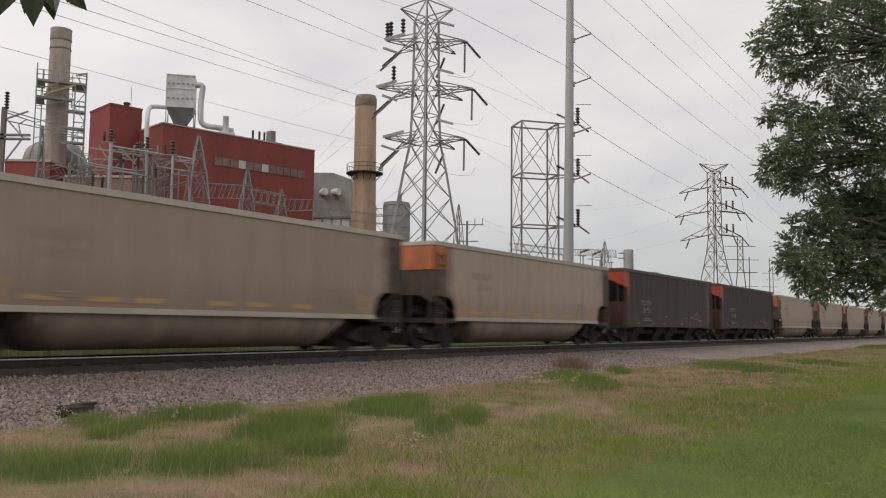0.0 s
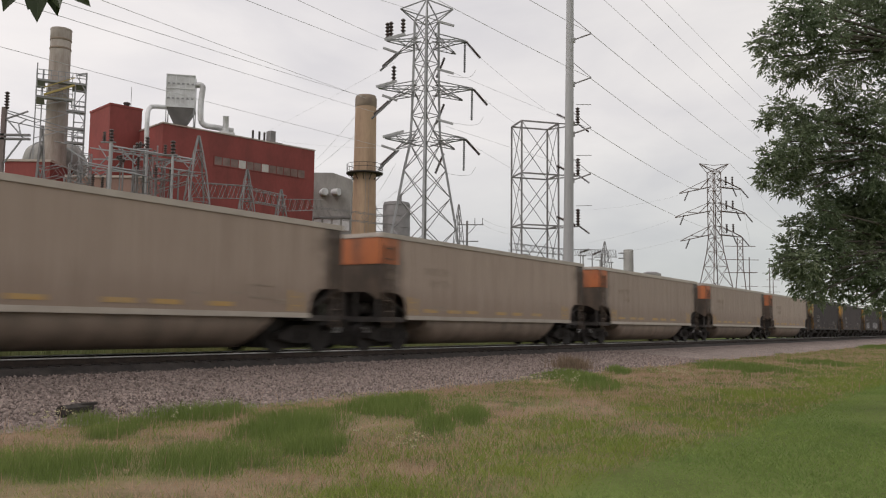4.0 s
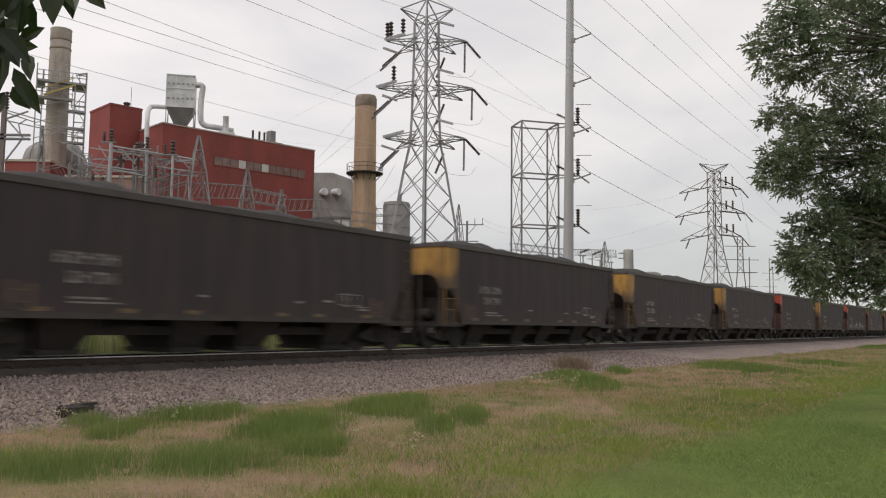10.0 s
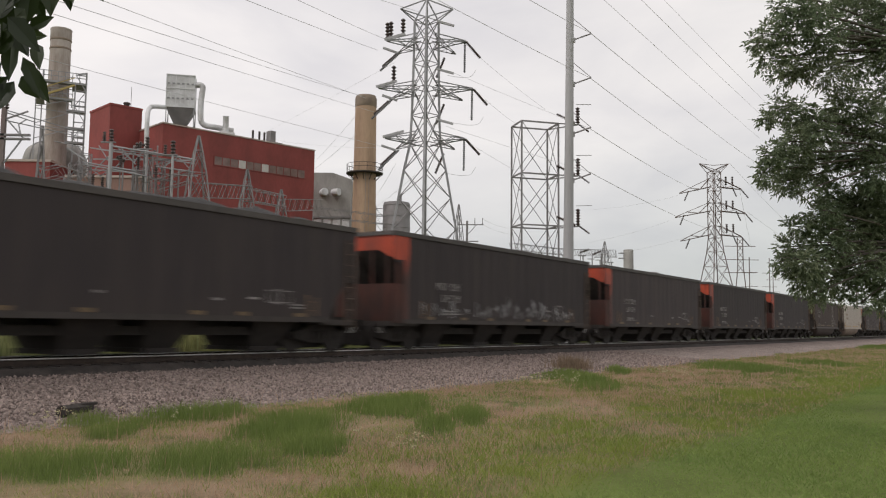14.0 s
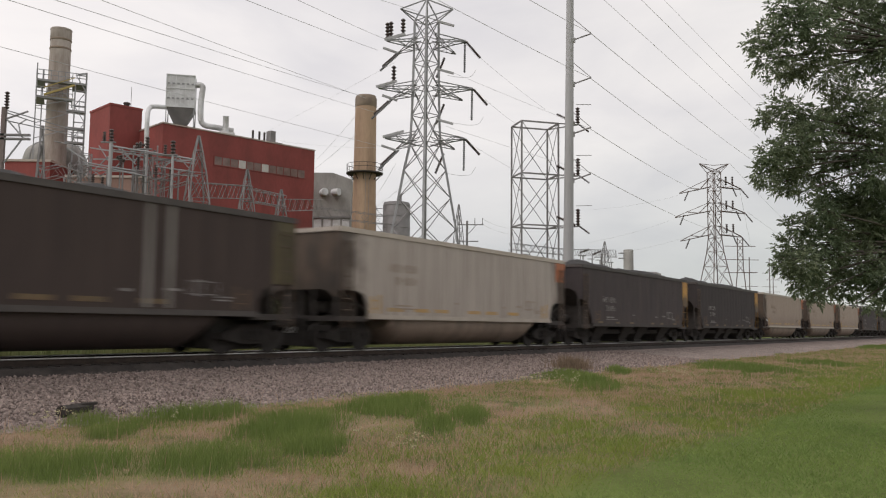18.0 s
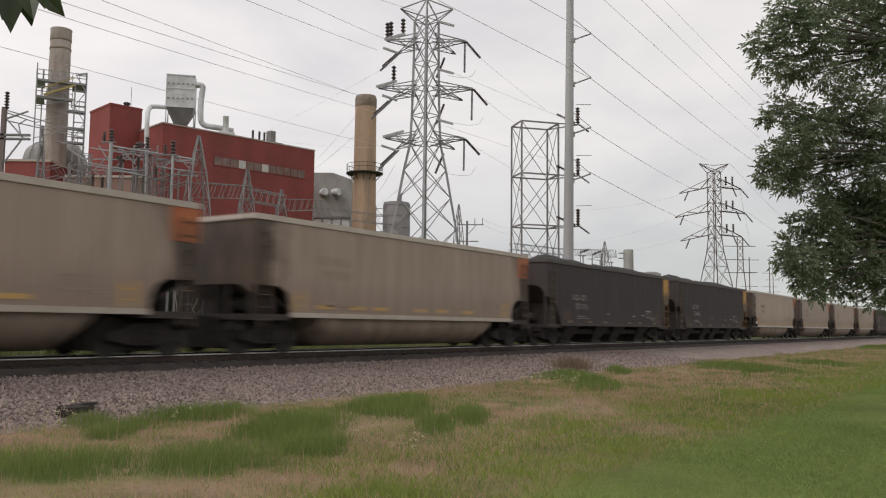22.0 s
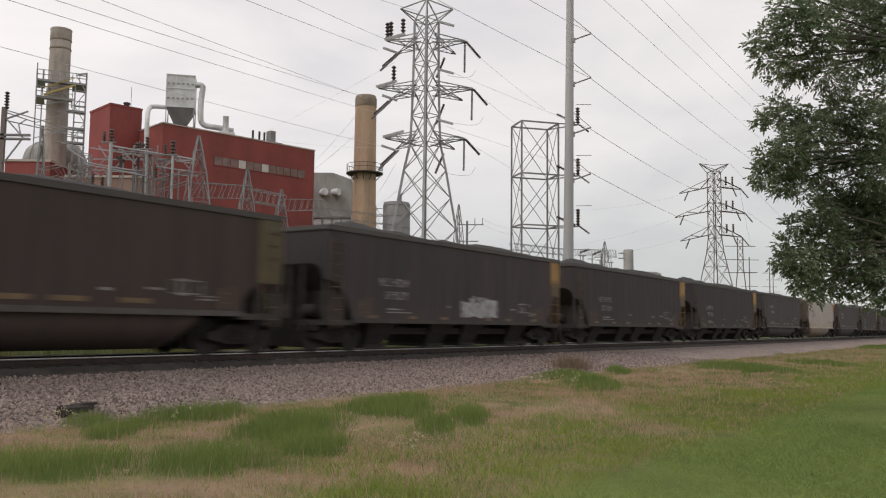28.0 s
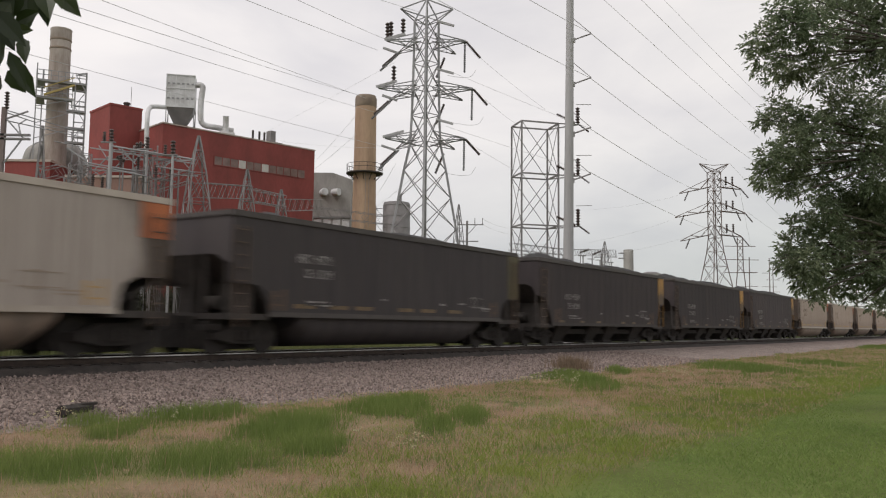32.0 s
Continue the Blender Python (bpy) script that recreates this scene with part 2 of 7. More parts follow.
# ground
M_RAIL = surface("rail_steel", (0.045, 0.032, 0.027), (0.07, 0.05, 0.04), 0.8, 0.2, 5, 60)
M_RAIL_HEAD = surface("polished_rail_head", (0.60, 0.58, 0.56), (0.40, 0.38, 0.36), 0.4, 0.2, 3, 80, bump=0.0)
M_DARK_BALLAST = surface("near_black_ballast", (0.030, 0.025, 0.023), (0.06, 0.05, 0.045), 0.95, 0.0, 3, 30, bump=0.8)
M_TIE = surface("creosoted_wood", (0.03, 0.024, 0.021), (0.05, 0.04, 0.034), 0.9, 0.0, 4, 40, (1, 6, 6), 0.4, 0.2)
M_STONE = leafy("ballast_stone", (0.100, 0.076, 0.068), (0.385, 0.305, 0.272), 0.9, 0.0)
# plant
M_BRICK = surface("red_plant_cladding", (0.285, 0.064, 0.056), (0.245, 0.054, 0.047), 0.75, 0.0, 0.35, 3.0, (1, 1, 0.5), 0.02, dirt=(0.19, 0.05, 0.044), dirt_amount=0.6, dirt_scale=0.35)
M_YARD_WALL = surface("pinkish_yard_brick", (0.33, 0.20, 0.16), (0.27, 0.155, 0.125), 0.85, 0.0, 0.6, 6, (1, 1, 0.5), 0.02, dirt=(0.22, 0.15, 0.125), dirt_amount=0.6, dirt_scale=0.5)
M_COPING = surface("pale_coping", (0.50, 0.42, 0.37), (0.42, 0.34, 0.30), 0.7, scale=2)
M_CONCRETE = surface("grey_concrete", (0.36, 0.345, 0.325), (0.28, 0.27, 0.255), 0.85, 0.0, 0.5, 8, (1, 1, 0.4), 0.05, dirt=(0.19, 0.18, 0.17), dirt_amount=0.5, dirt_scale=0.5)
M_STACK_Y = surface("ochre_stack_concrete", (0.50, 0.35, 0.235), (0.43, 0.295, 0.20), 0.85, 0.0, 0.5, 8, (1, 1, 0.18), 0.05, dirt=(0.27, 0.17, 0.115), dirt_amount=0.65, dirt_scale=0.9)
M_STACK_TOP = surface("sooty_stack_rim", (0.22, 0.17, 0.135), (0.30, 0.235, 0.18), 0.9, scale=1.5)
M_STACK_G = surface("weathered_stack_concrete", (0.48, 0.42, 0.38), (0.39, 0.335, 0.30), 0.85, 0.0, 0.5, 8, (1, 1, 0.25), 0.05, dirt=(0.17, 0.115, 0.085), dirt_amount=0.6, dirt_scale=0.7)
M_GALV = surface("galvanised_steel", (0.36, 0.36, 0.365), (0.27, 0.27, 0.275), 0.55, 0.35, 0.8, 20)
M_GALV_D = surface("dull_galvanised_steel", (0.29, 0.275, 0.275), (0.22, 0.21, 0.21), 0.65, 0.25, 0.8, 20)
M_GALV_FAR = surface("old_lattice_steel", (0.215, 0.170, 0.158), (0.165, 0.130, 0.120), 0.7, 0.2, 0.8, 20)
M_POLE = surface("grey_painted_pole", (0.44, 0.435, 0.44), (0.37, 0.365, 0.37), 0.55, 0.1, 0.6, 15, (1, 1, 0.15), 0.02)
M_DUCT = surface("silver_ductwork", (0.74, 0.74, 0.75), (0.62, 0.62, 0.63), 0.5, 0.1, 0.9, 12, dirt=(0.24, 0.21, 0.19), dirt_amount=0.4, dirt_scale=0.6)
M_INSUL = surface("brown_porcelain", (0.055, 0.038, 0.034), (0.08, 0.055, 0.048), 0.3, scale=8)
M_INSUL_G = surface("grey_porcelain", (0.13, 0.13, 0.135), (0.18, 0.18, 0.185), 0.3, scale=8)
M_WIRE = surface("weathered_conductor", (0.55, 0.55, 0.55), (0.62, 0.62, 0.62), 0.6, 0.1, 2)
M_GLASS = surface("dull_plant_glass", (0.17, 0.105, 0.09), (0.24, 0.16, 0.14), 0.35, 0.0, 1.2, 6)
M_GLASS_W = surface("whitened_pane", (0.60, 0.58, 0.55), (0.52, 0.50, 0.47), 0.4, scale=1.5)
M_CAGE = surface("yellow_safety_paint", (0.46, 0.36, 0.12), (0.38, 0.29, 0.10), 0.6, scale=2)
M_ROOF = surface("roof_felt", (0.12, 0.115, 0.11), (0.17, 0.16, 0.15), 0.9, scale=1)
# plants
M_BARK = surface("ash_bark", (0.075, 0.062, 0.052), (0.125, 0.106, 0.09), 0.95, 0, 3, 20, (1, 1, 0.3), 0.8)
M_LEAF = leafy("ash_leaf", (0.128, 0.154, 0.088), (0.290, 0.322, 0.200), 0.65, 0.48, (0.66, 0.76, 0.70), 0.9)
M_HEDGE = leafy("hedge_leaf", (0.040, 0.048, 0.026), (0.085, 0.095, 0.050), 0.8, 0.2, (0.7, 0.75, 0.7), 0.4)
M_LEAF_NEAR = leafy("near_leaf", (0.021, 0.034, 0.011), (0.049, 0.071, 0.022), 0.35, 0.4)
M_TALL = leafy("tall_green_grass", (0.091, 0.124, 0.028), (0.142, 0.176, 0.052), 0.7, 0.12, (0.8, 0.85, 0.8), 0.6, True)
M_DRY = leafy("dry_grass", (0.255, 0.166, 0.112), (0.330, 0.229, 0.160), 0.85, 0.08, (0.86, 0.88, 0.78), 0.5, True)
M_BRIGHT = leafy("yellow_green_grass", (0.128, 0.154, 0.030), (0.168, 0.190, 0.045), 0.75, 0.08, (0.82, 0.9, 0.85), 0.5, True)
M_LAWN = leafy("mown_lawn", (0.124, 0.165, 0.042), (0.158, 0.200, 0.057), 0.75, 0.06, (0.74, 0.82, 0.85), 0.35, True)
M_WEEDS = leafy("tall_weeds", (0.085, 0.104, 0.038), (0.135, 0.152, 0.066), 0.75, 0.3, (0.95, 0.8, 0.75), 0.15, True)
M_WEED_DRY = leafy("dead_weed_stems", (0.17, 0.125, 0.085), (0.30, 0.22, 0.15), 0.85, 0.1)
M_SEED = leafy("pale_seed_heads", (0.216, 0.194, 0.108), (0.360, 0.331, 0.216), 0.8, 0.2, None, 0.3, True)


def earth_material():
    """Soil and thatch under the grass; the ground's zones are mown lawn, yellow-green fringe, lush and dry patches."""
    m, n, l, p = node_material("grassy_earth")
    tc = n.new("ShaderNodeTexCoord")
    fine = n.new("ShaderNodeTexNoise")
    fine.inputs["Scale"].default_value, fine.inputs["Detail"].default_value = 14, 6
    l.new(tc.outputs["Object"], fine.inputs["Vector"])
    grain = n.new("ShaderNodeMapRange")
    grain.inputs["From Min"].default_value, grain.inputs["From Max"].default_value = 0.3, 0.7
    l.new(fine.outputs["Fac"], grain.inputs["Value"])
    zone = n.new("ShaderNodeAttribute")
    zone.attribute_name = "turf_zone"
    sep = n.new("ShaderNodeSeparateColor")
    l.new(zone.outputs["Color"], sep.inputs["Color"])

    def mix(a, b, fac):
        c = n.new("ShaderNodeMix")
        c.data_type = "RGBA"
        for key, v in (("A", a), ("B", b)):
            if isinstance(v, tuple):
                c.inputs[key].default_value = (*v, 1)
            else:
                l.new(v, c.inputs[key])
        l.new(fac, c.inputs["Factor"])
        return c.outputs["Result"]

    g = grain.outputs["Result"]
    lush = mix((0.069, 0.095, 0.023), (0.093, 0.118, 0.034), g)
    dry = mix((0.215, 0.148, 0.098), (0.290, 0.210, 0.142), g)
    bright = mix((0.112, 0.131, 0.028), (0.145, 0.160, 0.041), g)
    lawn = mix((0.100, 0.131, 0.034), (0.130, 0.160, 0.045), g)
    col = mix(lush, dry, sep.outputs["Red"])
    col = mix(col, bright, sep.outputs["Green"])
    col = mix(col, lawn, sep.outputs["Blue"])
    big = n.new("ShaderNodeTexNoise")
    big.inputs["Scale"].default_value, big.inputs["Detail"].default_value = 0.7, 6
    l.new(tc.outputs["Object"], big.inputs["Vector"])
    tone = n.new("ShaderNodeMapRange")
    tone.inputs["From Min"].default_value, tone.inputs["From Max"].default_value = 0.3, 0.7
    tone.inputs["To Min"].default_value, tone.inputs["To Max"].default_value = 0.8, 1.18
    l.new(big.outputs["Fac"], tone.inputs["Value"])
    mottled = n.new("ShaderNodeVectorMath")
    mottled.operation = "SCALE"
    l.new(col, mottled.inputs[0])
    l.new(tone.outputs["Result"], mottled.inputs["Scale"])
    l.new(mottled.outputs["Vector"], p.inputs["Base Color"])
    p.inputs["Roughness"].default_value = 0.95
    p.inputs["Specular IOR Level"].default_value = 0.1
    b = n.new("ShaderNodeBump")
    b.inputs["Strength"].default_value, b.inputs["Distance"].default_value = 0.3, 0.03
    l.new(fine.outputs["Fac"], b.inputs["Height"])
    l.new(b.outputs["Normal"], p.inputs["Normal"])
    return m


def gravel_material():
    m, n, l, p = node_material("ballast_gravel")
    tc = n.new("ShaderNodeTexCoord")
    v = n.new("ShaderNodeTexVoronoi")
    v.inputs["Scale"].default_value = 17
    l.new(tc.outputs["Object"], v.inputs["Vector"])
    hue = n.new("ShaderNodeSeparateColor")
    l.new(v.outputs["Color"], hue.inputs["Color"])
    big = n.new("ShaderNodeTexNoise")
    big.inputs["Scale"].default_value, big.inputs["Detail"].default_value = 0.7, 4
    l.new(tc.outputs["Object"], big.inputs["Vector"])
    c = n.new("ShaderNodeMix")
    c.data_type = "RGBA"
    c.inputs["A"].default_value, c.inputs["B"].default_value = (0.14, 0.107, 0.094, 1), (0.37, 0.297, 0.264, 1)
    l.new(hue.outputs["Red"], c.inputs["Factor"])
    k = n.new("ShaderNodeMapRange")
    k.inputs["From Min"].default_value, k.inputs["From Max"].default_value = 0.3, 0.7
    k.inputs["To Min"].default_value, k.inputs["To Max"].default_value = 0.82, 1.15
    l.new(big.outputs["Fac"], k.inputs["Value"])
    x = n.new("ShaderNodeVectorMath")
    x.operation = "SCALE"
    l.new(c.outputs["Result"], x.inputs[0])
    l.new(k.outputs["Result"], x.inputs["Scale"])
    l.new(x.outputs["Vector"], p.inputs["Base Color"])
    p.inputs["Roughness"].default_value = 0.95
    b = n.new("ShaderNodeBump")
    b.inputs["Strength"].default_value, b.inputs["Distance"].default_value = 1.0, 0.05
    b.invert = True
    l.new(v.outputs["Distance"], b.inputs["Height"])
    l.new(b.outputs["Normal"], p.inputs["Normal"])
    return m


M_EARTH = earth_material()
M_GRAVEL = gravel_material()


# ---- mesh helpers ----
class Geo:
    """Points and faces of one mesh, gathered in plain lists."""

    def __init__(self):
        self.v, self.f = [], []

    def add(self, verts, faces):
        k = len(self.v)
        self.v += [tuple(p) for p in verts]
        self.f += [tuple(i + k for i in f) for f in faces]
        return self

    def box(self, x0, x1, y0, y1, z0, z1, m=None):
        vs = [Vector((x, y, z)) for x in (x0, x1) for y in (y0, y1) for z in (z0, z1)]
        if m:
            vs = [m @ p for p in vs]
        return self.add(vs, [(0, 1, 3, 2), (4, 6, 7, 5), (0, 4, 5, 1), (2, 3, 7, 6), (0, 2, 6, 4), (1, 5, 7, 3)])

    def tube(self, a, b, ra, rb=None, n=4, cap=True):
        """A straight bar or tapered tube of n sides from a to b."""
        a, b = Vector(a), Vector(b)
        rb = ra if rb is None else rb
        d = (b - a).normalized()
        side = d.cross(Vector((0, 0, 1)) if abs(d.z) < 0.95 else Vector((1, 0, 0))).normalized()
        up = side.cross(d)
        vs = []
        for p, r in ((a, ra), (b, rb)):
            for i in range(n):
                t = 2 * math.pi * (i + 0.5) / n
                vs.append(p + (side * math.cos(t) + up * math.sin(t)) * r)
        fs = [(i, (i + 1) % n, n + (i + 1) % n, n + i) for i in range(n)]
        if cap:
            fs += [tuple(range(n - 1, -1, -1)), tuple(range(n, 2 * n))]
        return self.add(vs, fs)

    def path(self, pts, r, n=8):
        """A tube along a line of points, rings mitred."""
        pts = [Vector(p) for p in pts]
        vs, fs = [], []
        for i, p in enumerate(pts):
            d = (pts[min(i + 1, len(pts) - 1)] - pts[max(i - 1, 0)]).normalized()
            side = d.cross(Vector((0, 0, 1)) if abs(d.z) < 0.9 else Vector((0.6, -0.8, 0))).normalized()
            up = side.cross(d)
            rr = r[i] if isinstance(r, (list, tuple)) else r
            vs += [p + (side * math.cos(2 * math.pi * j / n) + up * math.sin(2 * math.pi * j / n)) * rr for j in range(n)]
        for i in range(len(pts) - 1):
            for j in range(n):
                k = (j + 1) % n
                fs.append((i * n + j, i * n + k, (i + 1) * n + k, (i + 1) * n + j))
        fs += [tuple(range(n - 1, -1, -1)), tuple(range((len(pts) - 1) * n, len(pts) * n))]
        return self.add(vs, fs)

    def lathe(self, rings, n=16, at=(0, 0, 0), m=None):
        """Rings of (radius, height) about z."""
        vs, fs = [], []
        for r, z in rings:
            for j in range(n):
                t = 2 * math.pi * j / n
                p = Vector((at[0] + r * math.cos(t), at[1] + r * math.sin(t), at[2] + z))
                vs.append(m @ p if m else p)
        for i in range(len(rings) - 1):
            for j in range(n):
                k = (j + 1) % n
                fs.append((i * n + j, i * n + k, (i + 1) * n + k, (i + 1) * n + j))
        fs += [tuple(range(n - 1, -1, -1)), tuple(range((len(rings) - 1) * n, len(rings) * n))]
        return self.add(vs, fs)

    def plate(self, outline, y0, y1):
        """An outline of (x, z), thick from y0 to y1."""
        n = len(outline)
        vs = [(x, y0, z) for x, z in outline] + [(x, y1, z) for x, z in outline]
        fs = [tuple(range(n)), tuple(range(2 * n - 1, n - 1, -1))]
        fs += [(i, n + i, n + (i + 1) % n, (i + 1) % n) for i in range(n)]
        return self.add(vs, fs)

    def sweep(self, outline, x0, x1):
        """An outline of (y, z), drawn out from x0 to x1."""
        n = len(outline)
        vs = [(x0, y, z) for y, z in outline] + [(x1, y, z) for y, z in outline]
        fs = [tuple(range(n)), tuple(range(2 * n - 1, n - 1, -1))]
        fs += [(i, n + i, n + (i + 1) % n, (i + 1) % n) for i in range(n)]
        return self.add(vs, fs)

    def mesh(self, name, material, smooth=False):
        me = bpy.data.meshes.new(name)
        me.from_pydata(self.v, [], self.f)
        me.materials.append(material)
        bm = bmesh.new()
        bm.from_mesh(me)
        if len(bm.faces) < 20000:
            bmesh.ops.recalc_face_normals(bm, faces=bm.faces)
        bm.to_mesh(me)
        bm.free()
        if smooth:
            me.polygons.foreach_set("use_smooth", [True] * len(me.polygons))
            me.set_sharp_from_angle(angle=radians(40))
        return me


def part(name, geo, material, parent=None, label="", at=None, smooth=False):
    me = geo if isinstance(geo, bpy.types.Mesh) else geo.mesh(name, material, smooth)
    ob = new(name, me)
    if parent is not None:
        ob.parent = parent
    if at is not None:
        ob.matrix_basis = at
    if label:
        tagged(ob, label)
    return ob


def thing(name, label, category, at=None, group="", kind=""):
    ob = new(name)
    ob.empty_display_size = 0.2
    if at is not None:
        ob.matrix_basis = at
    return tagged(ob, label, category, group, kind)


def solid(name, geo, material, label, category="", at=None, group="", kind="", smooth=False):
    return tagged(part(name, geo, material, None, "", at, smooth), label, category, group, kind)


TRACK_TURN = 90 - HEADING
ALONG = Vector((math.sin(radians(HEADING)), math.cos(radians(HEADING)), 0))
AWAY = Vector((-ALONG.y, ALONG.x, 0))


def track(s, n, z=0.0):
    """s metres along the track from the point nearest the camera, n metres away from the camera's side."""
    p = ALONG * s + AWAY * n
    return Vector((p.x, p.y, z))


def track_pose(s, n, z=0.0):
    p = track(s, n, z)
    return pose(p.x, p.y, z, 0, 0, TRACK_TURN)


ALL_TRACK = track_pose(0, 0, 0)


# ---- ground, ballast, track ----
def profile(n):
    """Height of the trackbed above the grass, n metres from the camera's side."""
    d = abs(n - TRACK_AWAY)
    if d < 1.25:
        return 0.47
    if d < 1.4:
        return 0.47 - (d - 1.25) * 0.35
    if d < 3.6:
        return 0.42 - (d - 1.4) * 0.111
    if d < 6.6:
        return 0.175 - (d - 3.6) * 0.058
    return 0.0


def patch_field(s, n, patches):
    """How far inside any of the soft ellipses (x, y, half x, half y) each point lies, 0 to 1."""
    a = radians(HEADING)
    x, y = s * math.sin(a) - n * math.cos(a), s * math.cos(a) + n * math.sin(a)
    best = np.zeros_like(s)
    for cx, cy, hx, hy in patches:
        best = np.maximum(best, 1.0 - np.sqrt(((x - cx) / hx) ** 2 + ((y - cy) / hy) ** 2))
    return best


# soft patches of turf: x, y, half width, half depth
LUSH_PATCHES = [(-4.15, 9.2, 1.4, 1.3), (-2.6, 9.6, 1.2, 1.1), (-4.21, 14.7, 1.2, 2.2), (-2.21, 12.91, 1.15, 3.0), (-1.65, 10.96, 0.6, 1.4), (-4.31, 16.13, 0.6, 1.7),
                (-5.41, 13.16, 0.45, 0.8), (-0.91, 16.08, 1.25, 2.5), (-0.09, 13.31, 0.4, 1.4), (4.1, 25.51, 1.05, 5.5), (6.08, 31.9, 0.8, 5.0), (12.06, 34.06, 1.7, 5.5),
                (17.26, 38.91, 1.5, 3.4), (40.27, 80.7, 4.5, 26.0), (0.48, 14.7, 0.46, 1.8), (-4.58, 12.02, 0.55, 1.2), (-0.64, 17.42, 0.5, 1.2)]
DRY_PATCHES = [(-5.71, 11.1, 0.6, 1.0), (-3.55, 11.51, 0.45, 1.2), (-2.22, 7.94, 1.1, 0.7), (-1.54, 13.31, 0.5, 1.2), (0.94, 20.76, 1.8, 2.4), (1.33, 16.35, 0.75, 1.7),
               (2.9, 16.83, 0.65, 2.4), (7.91, 25.87, 3.1, 4.2), (-0.19, 11.35, 0.7, 0.8), (-0.25, 9.48, 0.4, 0.9), (9.97, 29.68, 2.6, 3.4), (3.25, 13.39, 0.6, 1.2),
               (-1.52, 8.65, 0.7, 0.45), (23.87, 47.57, 2.6, 6.5)]
BRIGHT_PATCHES = [(4.45, 15.77, 1.3, 2.3), (7.91, 20.37, 1.7, 2.6), (1.18, 9.51, 1.05, 1.45), (1.92, 13.3, 0.7, 2.2), (-0.63, 8.05, 0.7, 0.8), (11.72, 25.78, 1.9, 4.2)]


def broad(s, n, scale, seed):
    return np.array([noise.noise(Vector((a * scale, b * scale, seed))) for a, b in zip(s.tolist(), n.tolist())])


def turf_zones(s, n):
    """Weights of dry, yellow-green and lawn turf at points along and away from the track; what is left is lush."""
    wob = broad(s, n, 0.35, 4.0)
    fine = broad(s, n, 1.3, 14.0)
    tiny = broad(s, n, 3.2, 31.0)
    ragged = (0.22 * wob + 0.34 * fine + 0.30 * tiny) * (1 + 0.03 * np.clip(s - 8, 0, 30))
    edge = 3.62 - 0.02 * np.clip(s - 15, 0, 25) + 0.22 * broad(s, n, 0.5, 9.0) + 0.15 * tiny
    lawn = np.clip((edge - n) / 0.5 + 0.5, 0, 1)
    lush = np.clip((patch_field(s, n, LUSH_PATCHES) + 1.25 * ragged + 0.06) / 0.62, 0, 1)
    lush = np.where(n > 24, 1.0, lush)
    dry = np.clip((patch_field(s, n, DRY_PATCHES) + 0.8 * ragged + 0.1) / 0.5, 0, 1)
    bright = np.clip((patch_field(s, n, BRIGHT_PATCHES) + ragged + 0.22) / 0.5, 0, 1)
    # between the patches: a mixture, greener towards the lawn, drier towards the ballast
    mixed = np.clip(0.95 - 0.235 * (n - 5.0) + 1.3 * ragged, 0.03, 0.95)
    yellow = np.maximum(bright, mixed) * (1 - 0.9 * dry)
    return np.clip(1 - lush, 0, 1), yellow * (1 - lush), lawn


